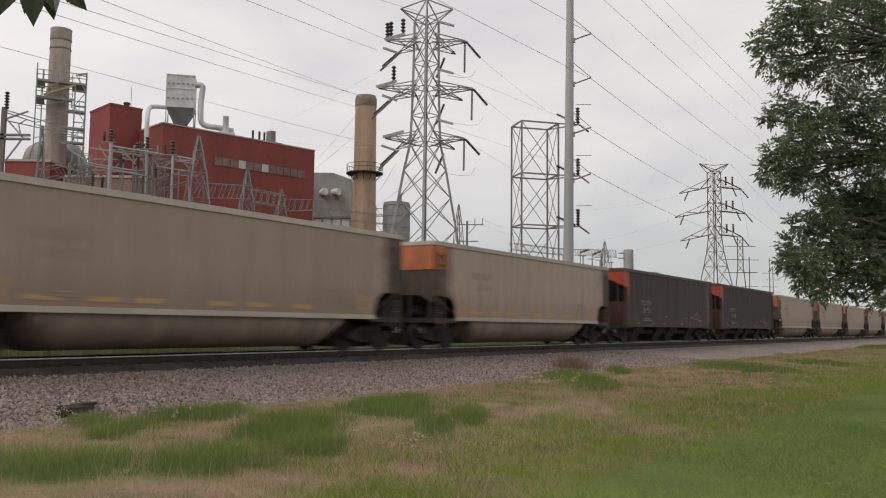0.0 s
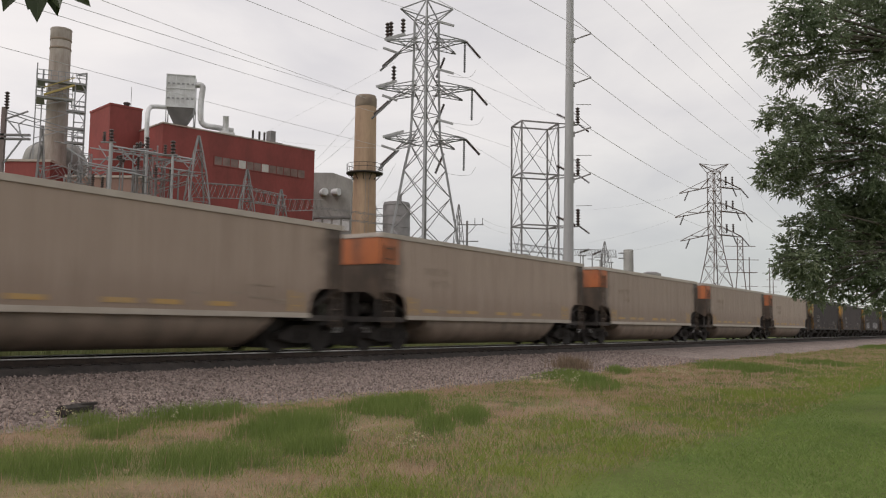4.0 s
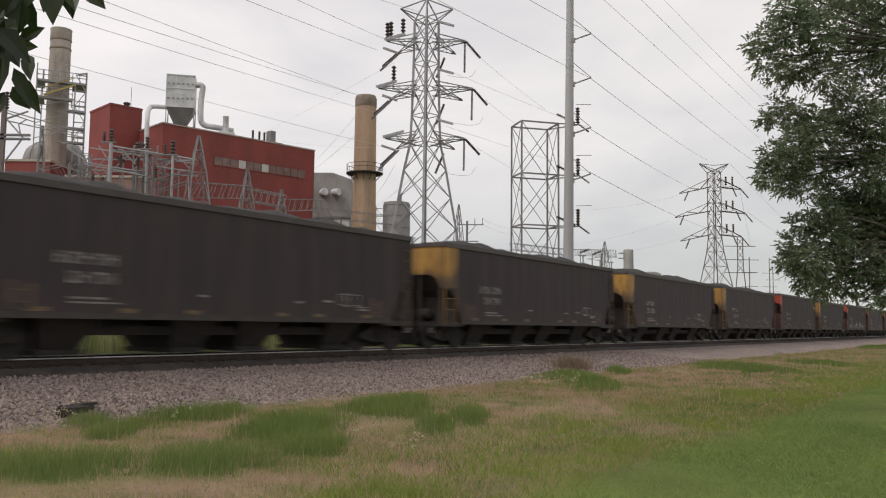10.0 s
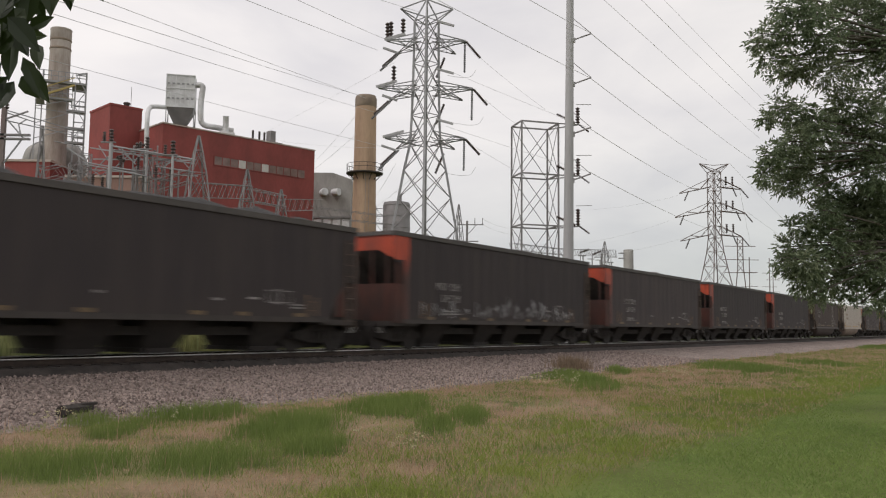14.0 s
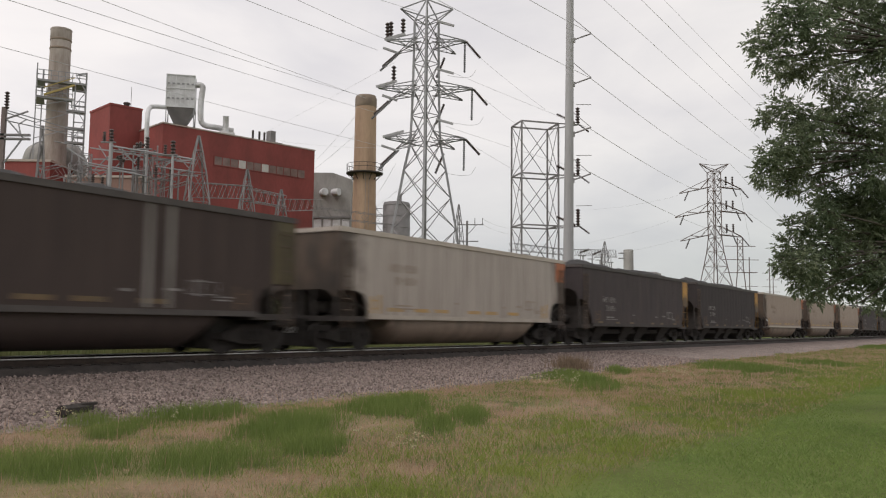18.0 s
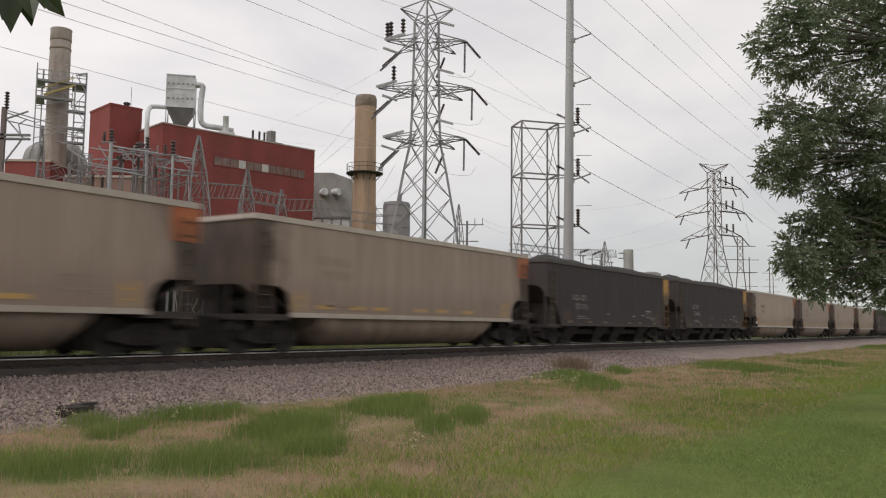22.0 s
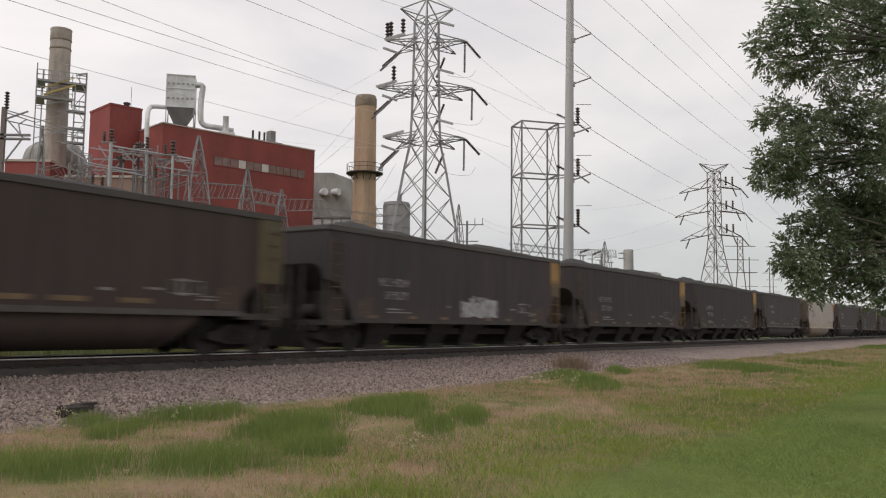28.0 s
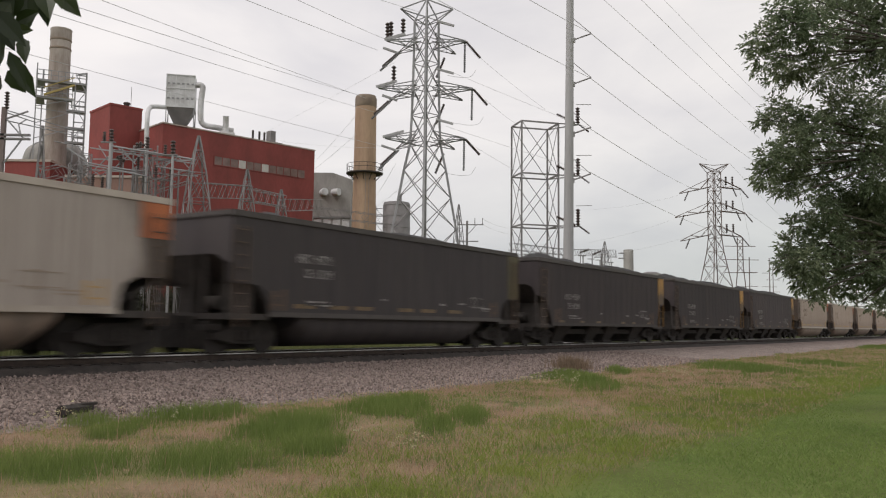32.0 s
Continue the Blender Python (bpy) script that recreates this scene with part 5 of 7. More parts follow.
    while z < ztop - 2:
        p, q = (1.85, 3.05) if k % 2 else (3.05, 1.85)
        part("tower_brace", Geo().tube((p, -2.3, z), (q, -2.3, z + 1.9), 0.06), M_GALV, st)
        part("tower_brace", Geo().tube((3.05, -2.3, z), (3.05, 0.5, z + 1.9), 0.05), M_GALV, st)
        part("tower_rung", Geo().tube((1.85, -2.3, z + 1.9), (3.05, -2.3, z + 1.9), 0.08), M_GALV, st)
        z += 1.9
        k += 1
    z0, z1 = 27.95, 29.61
    part("stair_flight", Geo().box(-1.5, 1.8, -2.52, -2.48, z0, z0 + 0.02).tube((-1.5, -2.5, z0 + 0.1), (1.8, -2.5, z1), 0.16).tube((-1.5, -2.5, z0 + 1.0), (1.8, -2.5, z1 + 0.9), 0.07), M_CAGE, st, "yellow steel stair flight")
    for z0, z1 in ((26.63, 27.95), (24.63, 26.42), (22.84, 24.42)):
        part("tower_tie", Geo().tube((-2.3, -2.4, z0), (1.85, -2.4, z1), 0.06).tube((-2.3, -2.4, z1), (3.05, -2.4, z1 - 0.3), 0.05), M_GALV, st)
    # rounded flue vessel lying behind its foot
    xa, xb, zc = -52.01, -44.7, 21.05
    wide = xb - xa
    ves = thing("flue_vessel", "dull grey rounded flue vessel on saddle legs", "flue", pose(xa, 104, 0))
    part("shell", Geo().lathe([(0.05, 0), (1.3, 0.15), (2.3, 0.8), (2.75, 1.7), (2.75, wide - 1.7), (2.3, wide - 0.8), (1.3, wide - 0.15), (0.05, wide)], 24, m=pose(0, 0, zc, 0, 90, 0)), M_CONCRETE, ves, smooth=True)
    for k in range(4):
        xx = 1.8 + (wide - 3.6) * k / 3
        part("hoop", Geo().lathe([(2.76, xx - 0.08), (2.82, xx - 0.06), (2.82, xx + 0.06), (2.76, xx + 0.08)], 24, m=pose(0, 0, zc, 0, 90, 0)), M_GALV_D, ves, smooth=True)
    for xx in (1.8, wide - 1.8):
        part("saddle", Geo().box(xx - 0.3, xx + 0.3, -1.9, 1.9, 0, zc - 1.6), M_CONCRETE, ves)
    low = thing("brick_outbuilding", "low brick plant outbuilding", "building", pose(-48.27, 92, 0))
    zt = 19.12
    part("wall", Geo().box(0, 5.0, 0, 6, 0, zt), M_BRICK, low)
    part("roof_edge", Geo().box(-0.1, 5.1, -0.1, 6.1, zt, zt + 0.25), M_COPING, low)


build_plant()
build_stacks()


# ---- lattice steel ----
def ring_corners(half, z, turn):
    return [Vector((half * 1.4142 * math.cos(radians(turn + 45 + 90 * k)), half * 1.4142 * math.sin(radians(turn + 45 + 90 * k)), z)) for k in range(4)]


def lattice_body(owner, levels, turn, leg_r, brace_r, material, brace_material=None, struts_from=0):
    """Four legs and X bracing. levels: (half width, height) from the ground up."""
    thin = brace_material or material
    rings = [ring_corners(h, z, turn) for h, z in levels]
    for k in range(4):
        part("leg", Geo().path([r[k] for r in rings], leg_r, 4), material, owner)
    for i, (a, b) in enumerate(zip(rings, rings[1:])):
        for k in range(4):
            j = (k + 1) % 4
            part("brace", Geo().tube(a[k], b[j], brace_r, n=3), thin, owner)
            part("brace", Geo().tube(a[j], b[k], brace_r, n=3), thin, owner)
            if i >= struts_from:
                part("strut", Geo().tube(b[k], b[j], brace_r, n=3), thin, owner)
    return rings


def cross_arm(owner, root, tip, spread, depth, r, material, bays=3):
    """A tapered truss arm from the tower body at root to its tip."""
    root, tip = Vector(root), Vector(tip)
    d = (tip - root)
    side = Vector((-d.y, d.x, 0)).normalized() * spread
    up = Vector((0, 0, depth))
    a = [root + side, root - side, root + side * 0.8 + up, root - side * 0.8 + up]
    e = [tip + side * 0.12, tip - side * 0.12, tip + up * 0.08, tip + up * 0.08]
    arm = part("cross_arm", Geo().path([a[0], e[0], e[1], a[1]], r, 4), material, owner)
    for p, q in zip(a[2:], e[2:]):
        part("tie_bar", Geo().tube(p, q, r), material, arm)
    for u, w in ((0, 1), (2, 0), (3, 1)):
        zig = [(a[u].lerp(e[u], k / bays) if k % 2 == 0 else a[w].lerp(e[w], k / bays)) for k in range(bays + 1)]
        part("lacing", Geo().path(zig, r * 0.7, 3), material, arm)
    return arm


def insulator_mesh(length, radius, discs, material, name="insulator"):
    rings = [(radius * 0.45, 0.0)]
    for k in range(discs):
        z = length * (k + 0.2) / discs
        h = length / discs
        rings += [(radius * 0.5, z), (radius, z + h * 0.3), (radius, z + h * 0.45), (radius * 0.5, z + h * 0.7)]
    rings += [(radius * 0.45, length)]
    return Geo().lathe(rings, 8).mesh(name, material, False)


STRING = insulator_mesh(1.9, 0.145, 14, M_INSUL)
HANGING = insulator_mesh(2.7, 0.115, 16, M_INSUL_G)
POST_INS = insulator_mesh(1.55, 0.22, 5, M_INSUL)
SMALL_INS = insulator_mesh(0.9, 0.13, 6, M_INSUL)
BUS_INS = insulator_mesh(1.3, 0.27, 4, M_INSUL)
SLIM_INS = insulator_mesh(1.4, 0.2, 6, M_INSUL)


def aim(p, q):
    """A pose at p whose z runs towards q."""
    p, q = Vector(p), Vector(q)
    return Matrix.Translation(p) @ (q - p).to_track_quat("Z", "Y").to_matrix().to_4x4()


def dead_end_tower(at, turn, scale, material, label, full=True, thick=1.0, tips=True):
    """Double-circuit lattice tower with three pairs of arms. Heights are for a 29 m tower."""
    tw = thing("transmission_tower", label, "transmission tower", pose(*at, 0, 0, 0) @ Matrix.Scale(scale, 4), group="transmission towers")
    levels = [(3.0, 0), (2.62, 3.4), (2.26, 6.8), (1.93, 9.8), (1.58, 12.5), (1.28, 14.9), (0.92, 17.2), (0.84, 19.7), (0.80, 22.1), (0.77, 24.3), (0.75, 26.4), (0.74, 28.1)]
    rings = lattice_body(tw, levels, turn, 0.10 * thick, 0.036 * thick, material, M_GALV_D, 5)
    peak = Geo()
    c = rings[-1]
    for sx in (-1, 1):
        for k in range(4):
            if (c[k].x > 0) == (sx > 0) or abs(c[k].x) < 0.3:
                peak.tube(c[k], (sx * 2.3, 0, 29.2), 0.05 * thick, n=3)
    for k in range(4):
        peak.tube(c[k], (0, 0, 30.1), 0.06 * thick, n=3)
    peak.tube((-2.3, 0, 29.2), (0, 0, 30.1), 0.05 * thick).tube((2.3, 0, 29.2), (0, 0, 30.1), 0.05 * thick)
    part("peak_frame", peak, material, tw)
    for z, reach in ((26.15, 3.45), (21.95, 4.1), (17.55, 3.45)):
        for sx in (-1, 1):
            tip = Vector((sx * reach, -0.3, z + 0.05))
            arm = cross_arm(tw, (sx * 0.75, -0.2, z - 0.3), tip, 0.9, 0.9, 0.042 * thick, material)
            if full:
                cross_arm(tw, (sx * 0.75, 0.4, z - 0.2), (sx * (reach - 0.9), 1.4, z - 0.5), 0.7, 0.7, 0.032 * thick, M_GALV_D)
            if not tips:
                continue
            if sx > 0:
                part("insulator", STRING, M_INSUL, tw, at=aim(tip, tip + Vector((1.0, 0.6, -0.95))))
                part("insulator", HANGING, M_INSUL_G, tw, at=aim(tip + Vector((-0.1, 0, -0.05)), tip + Vector((-0.12, 0, -3))))
                part("insulator", STRING, M_INSUL, tw, at=aim((1.6, 1.2, z - 0.9), (0.9, 1.6, z - 2.6)))
                jump = [tip + Vector((-1.6, 0.4, -2.9)), tip + Vector((-0.4, 0, -3.2)), tip + Vector((0.5, 0.1, -3.1)), tip + Vector((0.9, 0.2, -2.4))]
                part("jumper_wire", Geo().path(pipe(jump), 0.016, 4), M_WIRE, tw)
            else:
                part("insulator", STRING, M_INSUL, tw, at=aim(tip + Vector((0.9, 0.2, -1.1)), tip + Vector((-0.25, -0.4, -2.4))))
                part("insulator", HANGING, M_INSUL_G, tw, at=aim(tip + Vector((1.2, 0, -1.0)), tip + Vector((-0.3, -0.8, -2.75))))
                bar = Geo().tube(tip + Vector((-0.2, 0, 0.12)), tip + Vector((1.6, -0.1, 0.62)), 0.13)
                part("post_base", bar, M_POLE, tw, "pale grey channel")
                if z > 20:
                    for dx in ((0.05, 0.35, 1.4) if z > 24 else (1.3,)):
                        part("post_insulator", POST_INS, M_INSUL, tw, at=pose(tip.x + dx, -0.05, z + 0.2 + dx * 0.27))
            bar = Geo().tube((0.9, -1.0, z + 1.6), (2.4, -1.0, z + 1.2), 0.12) if sx > 0 else Geo().tube((-3.75, -0.4, z - 0.6), (-2.45, -0.2, z - 1.0), 0.12)
            part("switch_bar", bar, M_POLE, tw, "pale grey channel")
    return tw


TOWER = (-1.63, 72, 0)
dead_end_tower(TOWER, 44.2, 1.0, M_GALV, "galvanised lattice transmission tower with three pairs of arms and insulators", thick=1.3)
FAR_TOWER = (46.78, 145, 0)


def far_tower(at, height, thick, label, reach=5.2):
    """Slender lattice tower with three drooping arm pairs."""
    tw = thing("transmission_tower", label, "transmission tower", pose(*at), group="transmission towers")
    k = height / 30.0
    levels = [(3.0 * k, 0), (2.45 * k, 4.5 * k), (1.9 * k, 8.5 * k), (1.35 * k, 12 * k), (0.98 * k, 14.5 * k)] + [(0.78 * k, z * k) for z in (16.8, 18.8, 20.8, 22.8, 24.8, 26.6, 28)]
    rings = lattice_body(tw, levels, 20, 0.08 * thick, 0.034 * thick, M_GALV_FAR)
    g = Geo()
    for sx in (-1, 1):
        for c in rings[-1]:
            g.tube(c, (sx * 2.5 * k, 0, 29.5 * k), 0.05 * thick, n=3)
        g.tube((sx * 2.5 * k, 0, 29.5 * k), (0, 0, 29.2 * k), 0.05 * thick)
    part("peak_frame", g, M_GALV_FAR, tw)
    for z, r in ((25.6, 5.9), (21.5, 6.7), (17.5, 5.8)):
        for sx in (-1, 1):
            tip = Vector((sx * (r if sx < 0 else r * 0.78) * k, 0, (z - (1.3 if sx < 0 else 0.5)) * k))
            cross_arm(tw, (sx * 0.7 * k, 0, (z - 0.1) * k), tip, 0.5 * k, 1.5 * k, 0.05 * thick, M_GALV_FAR)
            part("insulator", STRING, M_INSUL, tw, at=aim(tip + Vector((-sx * 1.6, 0, 0.5)), tip + Vector((-sx * 0.8, 0, -1.4))))
            if sx > 0:
                for dx in (2.0, 3.1):
                    part("post_insulator", POST_INS, M_INSUL, tw, at=pose(dx * k, 0, (z + 0.2) * k))
                part("insulator", STRING, M_INSUL, tw, at=aim(tip, tip + Vector((0.9, 0, -1.1))))
    return tw


far_tower(FAR_TOWER, 30.64, 1.25, "old brownish lattice transmission tower with drooping arms")
far_frame = thing("transmission_tower", "distant two-legged transmission tower with three level arms", "transmission tower", pose(89.8, 255, 0), group="transmission towers")
for side in (-1, 1):
    part("leg", Geo().path([(side * 2.6, 0, 0), (side * 1.5, 0, 14), (side * 0.85, 0, 20), (side * 0.8, 0, 29.2)], 0.15, 5), M_GALV_FAR, far_frame)
for z, reach in ((26.6, 4.6), (22.5, 5.6), (18.6, 4.6)):
    part("cross_arm", Geo().box(-reach, reach, -0.1, 0.1, z - 0.09, z + 0.09), M_GALV_FAR, far_frame)
for k in range(5):
    part("brace", Geo().tube((-0.8, 0, 19 + 2 * k), (0.8, 0, 21 + 2 * k), 0.09).tube((0.8, 0, 19 + 2 * k), (-0.8, 0, 21 + 2 * k), 0.09), M_GALV_FAR, far_frame)
for x, y, h in ((93.55, 258, 23.67), (115.87, 300, 26.93), (128.78, 330, 26.16), (91.55, 200, 10.73), (93.82, 205, 10.98), (87.92, 180, 10.83)):
    p = thing("utility_pole", "thin distant utility pole with crossarms", "utility pole", pose(x, y, 0), group="distant poles")
    part("pole", Geo().tube((0, 0, 0), (0, 0, h), 0.22, 0.13, n=6), M_GALV_FAR, p)
    for z in (h * 0.8, h * 0.62, h * 0.42):
        part("cross_arm", Geo().box(-2.6, 2.6, -0.07, 0.07, z - 0.07, z + 0.07), M_GALV_FAR, p)


def build_monopole():
    x, y = 8.11, 55
    mp = thing("steel_monopole", "tall tapered grey steel transmission monopole with side arms", "utility pole", pose(x, y, 0, 0, 0.55, 0))
    part("shaft", Geo().lathe([(0.40, 0), (0.34, 6), (0.29, 14), (0.24, 24), (0.2, 32)], 12), M_POLE, mp, smooth=True)
    part("base_plate", Geo().lathe([(0.65, 0), (0.65, 0.08), (0.42, 0.1)], 12), M_GALV_D, mp)
    for z in (21.09, 18.09, 14.73, 11.63):
        tip = (1.42, -0.1, z)
        part("arm", Geo().tube((0.2, 0, z - 0.45), tip, 0.05, n=6), M_GALV_D, mp)
        part("stay_rod", Geo().tube((0.2, 0, z + 1.05), tip, 0.025), M_GALV_D, mp)
        part("arm_bracket", Geo().box(0.2, 0.36, -0.1, 0.1, z - 0.62, z - 0.3), M_POLE, mp)


build_monopole()


def build_frame_tower():
    """Open box frame of the substation behind the monopole."""
    y = 70
    x0, x1 = 5.84, 9.38
    top = 18.47
    cx, half = (x0 + x1) / 2, (x1 - x0) / 2 * 0.92
    fr = thing("dead_end_frame", "galvanised lattice dead-end frame with three insulator arms", "lattice frame", pose(cx, y, 0, 0, 0, 16), group="substation frames")
    wide, deep = half, half * 0.72
    zs = [0, top * 0.30, top * 0.535, top * 0.765, top]
    corner = [(-wide, -deep), (wide, -deep), (wide, deep), (-wide, deep)]
    for cxx, cyy in corner:
        part("leg", Geo().tube((cxx, cyy, 0), (cxx, cyy, top), 0.085), M_GALV_D, fr)
    for a, b in zip(zs, zs[1:]):
        for k in range(4):
            (xa, ya), (xb, yb) = corner[k], corner[(k + 1) % 4]
            part("brace", Geo().tube((xa, ya, a), (xb, yb, b), 0.035, n=3), M_GALV_D, fr)
            part("brace", Geo().tube((xb, yb, a), (xa, ya, b), 0.035, n=3), M_GALV_D, fr)
            part("girder", Geo().tube((xa, ya, b), (xb, yb, b), 0.08), M_GALV_D, fr)
    for z in zs[2:]:
        part("arm", Geo().tube((wide, -deep, z), (wide + 1.9, -deep, z + 0.05), 0.06).tube((wide, deep, z), (wide + 1.9, -deep, z + 0.05), 0.06), M_GALV_D, fr)
        part("insulator", STRING, M_INSUL, fr, at=aim((wide - 0.2, -deep - 0.1, z + 0.75), (wide + 1.3, -deep - 0.3, z + 0.1)) @ Matrix.Scale(0.9, 4))
        part("insulator", STRING, M_INSUL, fr, at=aim((wide + 1.8, -deep, z + 0.1), (wide + 3.0, -deep - 0.1, z - 0.7)) @ Matrix.Scale(0.6, 4))
        part("post_insulator", SLIM_INS, M_INSUL, fr, at=pose(wide + 1.75, -deep, z + 0.1))
        part("horn", Geo().tube((wide + 1.6, -deep, z + 1.75), (wide + 3.0, -deep, z + 1.85), 0.03), M_GALV_D, fr)


build_frame_tower()


# ---- substation along the plant ----
def a_mast(x, y, h, half, group="substation masts"):
    m = thing("substation_mast", "galvanised lattice substation mast with a pointed top", "lattice mast", pose(x, y, 0, 0, 0, 20), group=group)
    levels = [(half, 0), (half, h * 0.28), (half * 0.92, h * 0.5), (half * 0.72, h * 0.68), (half * 0.5, h * 0.82), (half * 0.24, h * 0.93), (0.05, h)]
    lattice_body(m, levels, 12, 0.06, 0.03, M_GALV_D)
    return m


def girder(a, b, depth, label="galvanised lattice girder of the substation"):
    """A box truss between two points."""
    a, b = Vector(a), Vector(b)
    d = (b - a)
    side = Vector((-d.y, d.x, 0)).normalized() * depth * 0.5
    up = Vector((0, 0, depth))
    g = thing("substation_girder", label, "lattice girder", Matrix.Translation(a), group="substation girders")
    chords = [side, -side, side + up, -side + up]
    for c in chords:
        part("chord", Geo().tube(c, d + c, 0.031), M_GALV_D, g)
    for end in (Vector((0, 0, 0)), d):
        for c in (side * 0.9,):
            part("post", Geo().tube(end + c, Vector((end.x + c.x, end.y + c.y, -a.z)), 0.042), M_GALV_D, g)
    n = max(3, int(d.length / depth))
    for u, w in ((0, 2), (1, 3), (0, 1), (2, 3)):
        zig = [(chords[u] if k % 2 else chords[w]) + d * (k / n) for k in range(n + 1)]
        part("web", Geo().path(zig, 0.02, 3), M_GALV_D, g)
    return g


def bus_post(x, y, h, stacks=(), thick=0.09):
    """A steel post topped by porcelain stacks (offset, size); h is the height of the tallest stack's top."""
    p = thing("bus_support", "grey steel bus support post" + (" with brown porcelain insulators" if stacks else ""), "bus support", pose(x, y, 0), group="bus supports")
    head = h - 0.85 * max([k for _, k in stacks] or [0.1])
    part("post", Geo().tube((0, 0, 0), (0, 0, head), thick, n=8), M_POLE, p)
    part("cap_beam", Geo().box(min([dx for dx, _ in stacks] or [-0.4]) - 0.2, 0.3, -0.1, 0.1, head, head + 0.08), M_GALV_D, p)
    for dx, k in stacks:
        part("insulator", BUS_INS, M_INSUL, p, at=pose(dx, 0, head + 0.08) @ Matrix.Scale(0.62 * k, 4))
    return p


def lattice_column(x, y, h, half):
    """A straight latticed column of the yard."""
    c = thing("lattice_column", "galvanised lattice column of the substation", "lattice column", pose(x, y, 0, 0, 0, 15), group="substation columns")
    n = 7
    lattice_body(c, [(half, 0)] + [(half, h * (0.55 + 0.45 * k / (n - 1))) for k in range(n)], 20, 0.045, 0.026, M_GALV_D)
    return c


def build_substation():
    masts = [(-16.47, 56, 14.11), (-15.48, 66, 13.72), (-14.7, 76, 13.73)]
    for (x, y, z), half in zip(masts, (0.95, 0.85, 0.85)):
        a_mast(x, y, z, half)
    a_mast(-25.06, 52, 13.7, 0.35)
    girder((-16.32, 56, 9.93), (-15.5, 66, 11.38), 1.0)
    girder((-15.31, 66, 11.2), (-14.71, 76, 12.18), 1.0)
    girder((-14.54, 76, 11.77), (-13.17, 88, 13.54), 1.1)
    girder((-13.58, 90, 13.08), (-6.34, 100, 13.51), 1.0)
    girder((-27.1, 56, 10.9), (-25.54, 56, 11.3), 0.75)
    girder((-25.45, 56, 11.2), (-23.92, 56, 10.7), 0.75)
    girder((-19.86, 56, 10.09), (-16.96, 56, 10.99), 0.75)
    bus_post(-22.33, 56, 14.47, ((0.0, 1.05), (-0.48, 0.65)), 0.13)
    bus_post(-20.11, 56.6, 14.11, ((0.0, 1.0), (-0.46, 0.6)))
    bus_post(-18.16, 56, 13.74, ((0.0, 1.15), (-0.52, 0.8)))
    for x, h, half in ((-19.52, 12.69, 0.42), (-24.46, 12.98, 0.35), (-25.11, 12.32, 0.35), (-20.7, 12.1, 0.3)):
        lattice_column(x, 57, h, half)
    for a, b, r in (((-22.47, 56, 13.39), (-16.6, 56, 12.49), 0.06), ((-24.16, 56, 12.26), (-20.61, 56, 11.68), 0.05), ((-24.15, 56, 12.1), (-20.61, 56, 11.53), 0.05),
                    ((-19.23, 56, 12.0), (-16.64, 56, 11.65), 0.05), ((-22.46, 56.4, 13.2), (-18.39, 56.4, 12.78), 0.04), ((-22.13, 56, 11.78), (-19.77, 56, 11.31), 0.06),
                    ((-21.7, 56.2, 13.24), (-20.71, 56.2, 12.18), 0.04), ((-25.3, 56, 13.21), (-23.97, 56, 12.37), 0.05), ((-26.16, 56, 13.66), (-24.09, 56, 13.22), 0.03)):
        solid("bus_bar", Geo().tube(a, b, r, n=6), M_GALV, "grey tubular bus bar of the substation", "bus bar", group="bus bars")
    # braced steel frame that carries the bus
    rack = thing("bus_gantry", "galvanised braced steel gantry under the bus bars", "gantry", pose(-20.5, 57.5, 0))
    for a, b in (((-3.61, 0.00, 12.75), (3.38, 0.00, 12.74)), ((-3.85, 0.00, 13.54), (3.39, 0.00, 12.51)), ((-4.16, 0.00, 12.03), (3.62, 0.00, 11.65))):
        part("rail", Geo().tube(a, b, 0.06), M_GALV, rack)
    for a, b in (((-2.10, 0.00, 13.71), (-0.81, 0.00, 12.54)), ((-0.81, 0.00, 12.54), (-0.03, 0.00, 13.58)), ((-0.03, 0.00, 13.58), (1.08, 0.00, 12.09)), ((1.08, 0.00, 12.09), (2.08, 0.00, 13.12)),
                 ((2.08, 0.00, 13.12), (3.01, 0.00, 12.19)), ((-3.46, 0.00, 12.04), (-2.28, 0.00, 13.24)), ((-2.22, 0.00, 12.06), (-0.92, 0.00, 13.33)), ((-0.25, 0.00, 11.29), (0.46, 0.00, 12.87)),
                 ((0.52, 0.00, 11.38), (-0.11, 0.00, 12.71)), ((-4.18, 0.00, 12.43), (-3.05, 0.00, 11.57)), ((1.26, 0.00, 12.25), (2.32, 0.00, 13.05)), ((-1.12, 0.00, 13.45), (0.17, 0.00, 12.47)),
                 ((-3.27, 0.00, 13.70), (-2.56, 0.00, 12.64)), ((-3.13, 0.00, 11.57), (-2.04, 0.00, 12.21))):
        part("brace", Geo().tube(a, b, 0.045), M_GALV, rack)
    for x, z in ((-0.86, 13.73), (-0.11, 13.57), (0.78, 13.74), (-1.54, 13.24)):
        part("post", Geo().tube((x, 0, 0), (x, 0, z), 0.06), M_GALV_D, rack)
    for x, z, tip in ((-2.87, 14.26, 0), (-0.75, 13.81, -28), (-0.05, 13.97, 32), (-1.40, 12.85, 24), (0.13, 13.26, -24)):
        part("insulator", BUS_INS, M_INSUL, rack, at=pose(x, -0.1, z - 0.25, 0, -2.5 * tip, 0) @ Matrix.Scale(0.5, 4))
    for x in (-2.6, 2.3):
        part("leg", Geo().tube((x, 0, 0), (x, 0, 12.1), 0.07), M_GALV_D, rack)
    low = thing("yard_wall", "low pinkish brick wall of the plant yard", "wall", pose(-33.8, 75, 0))
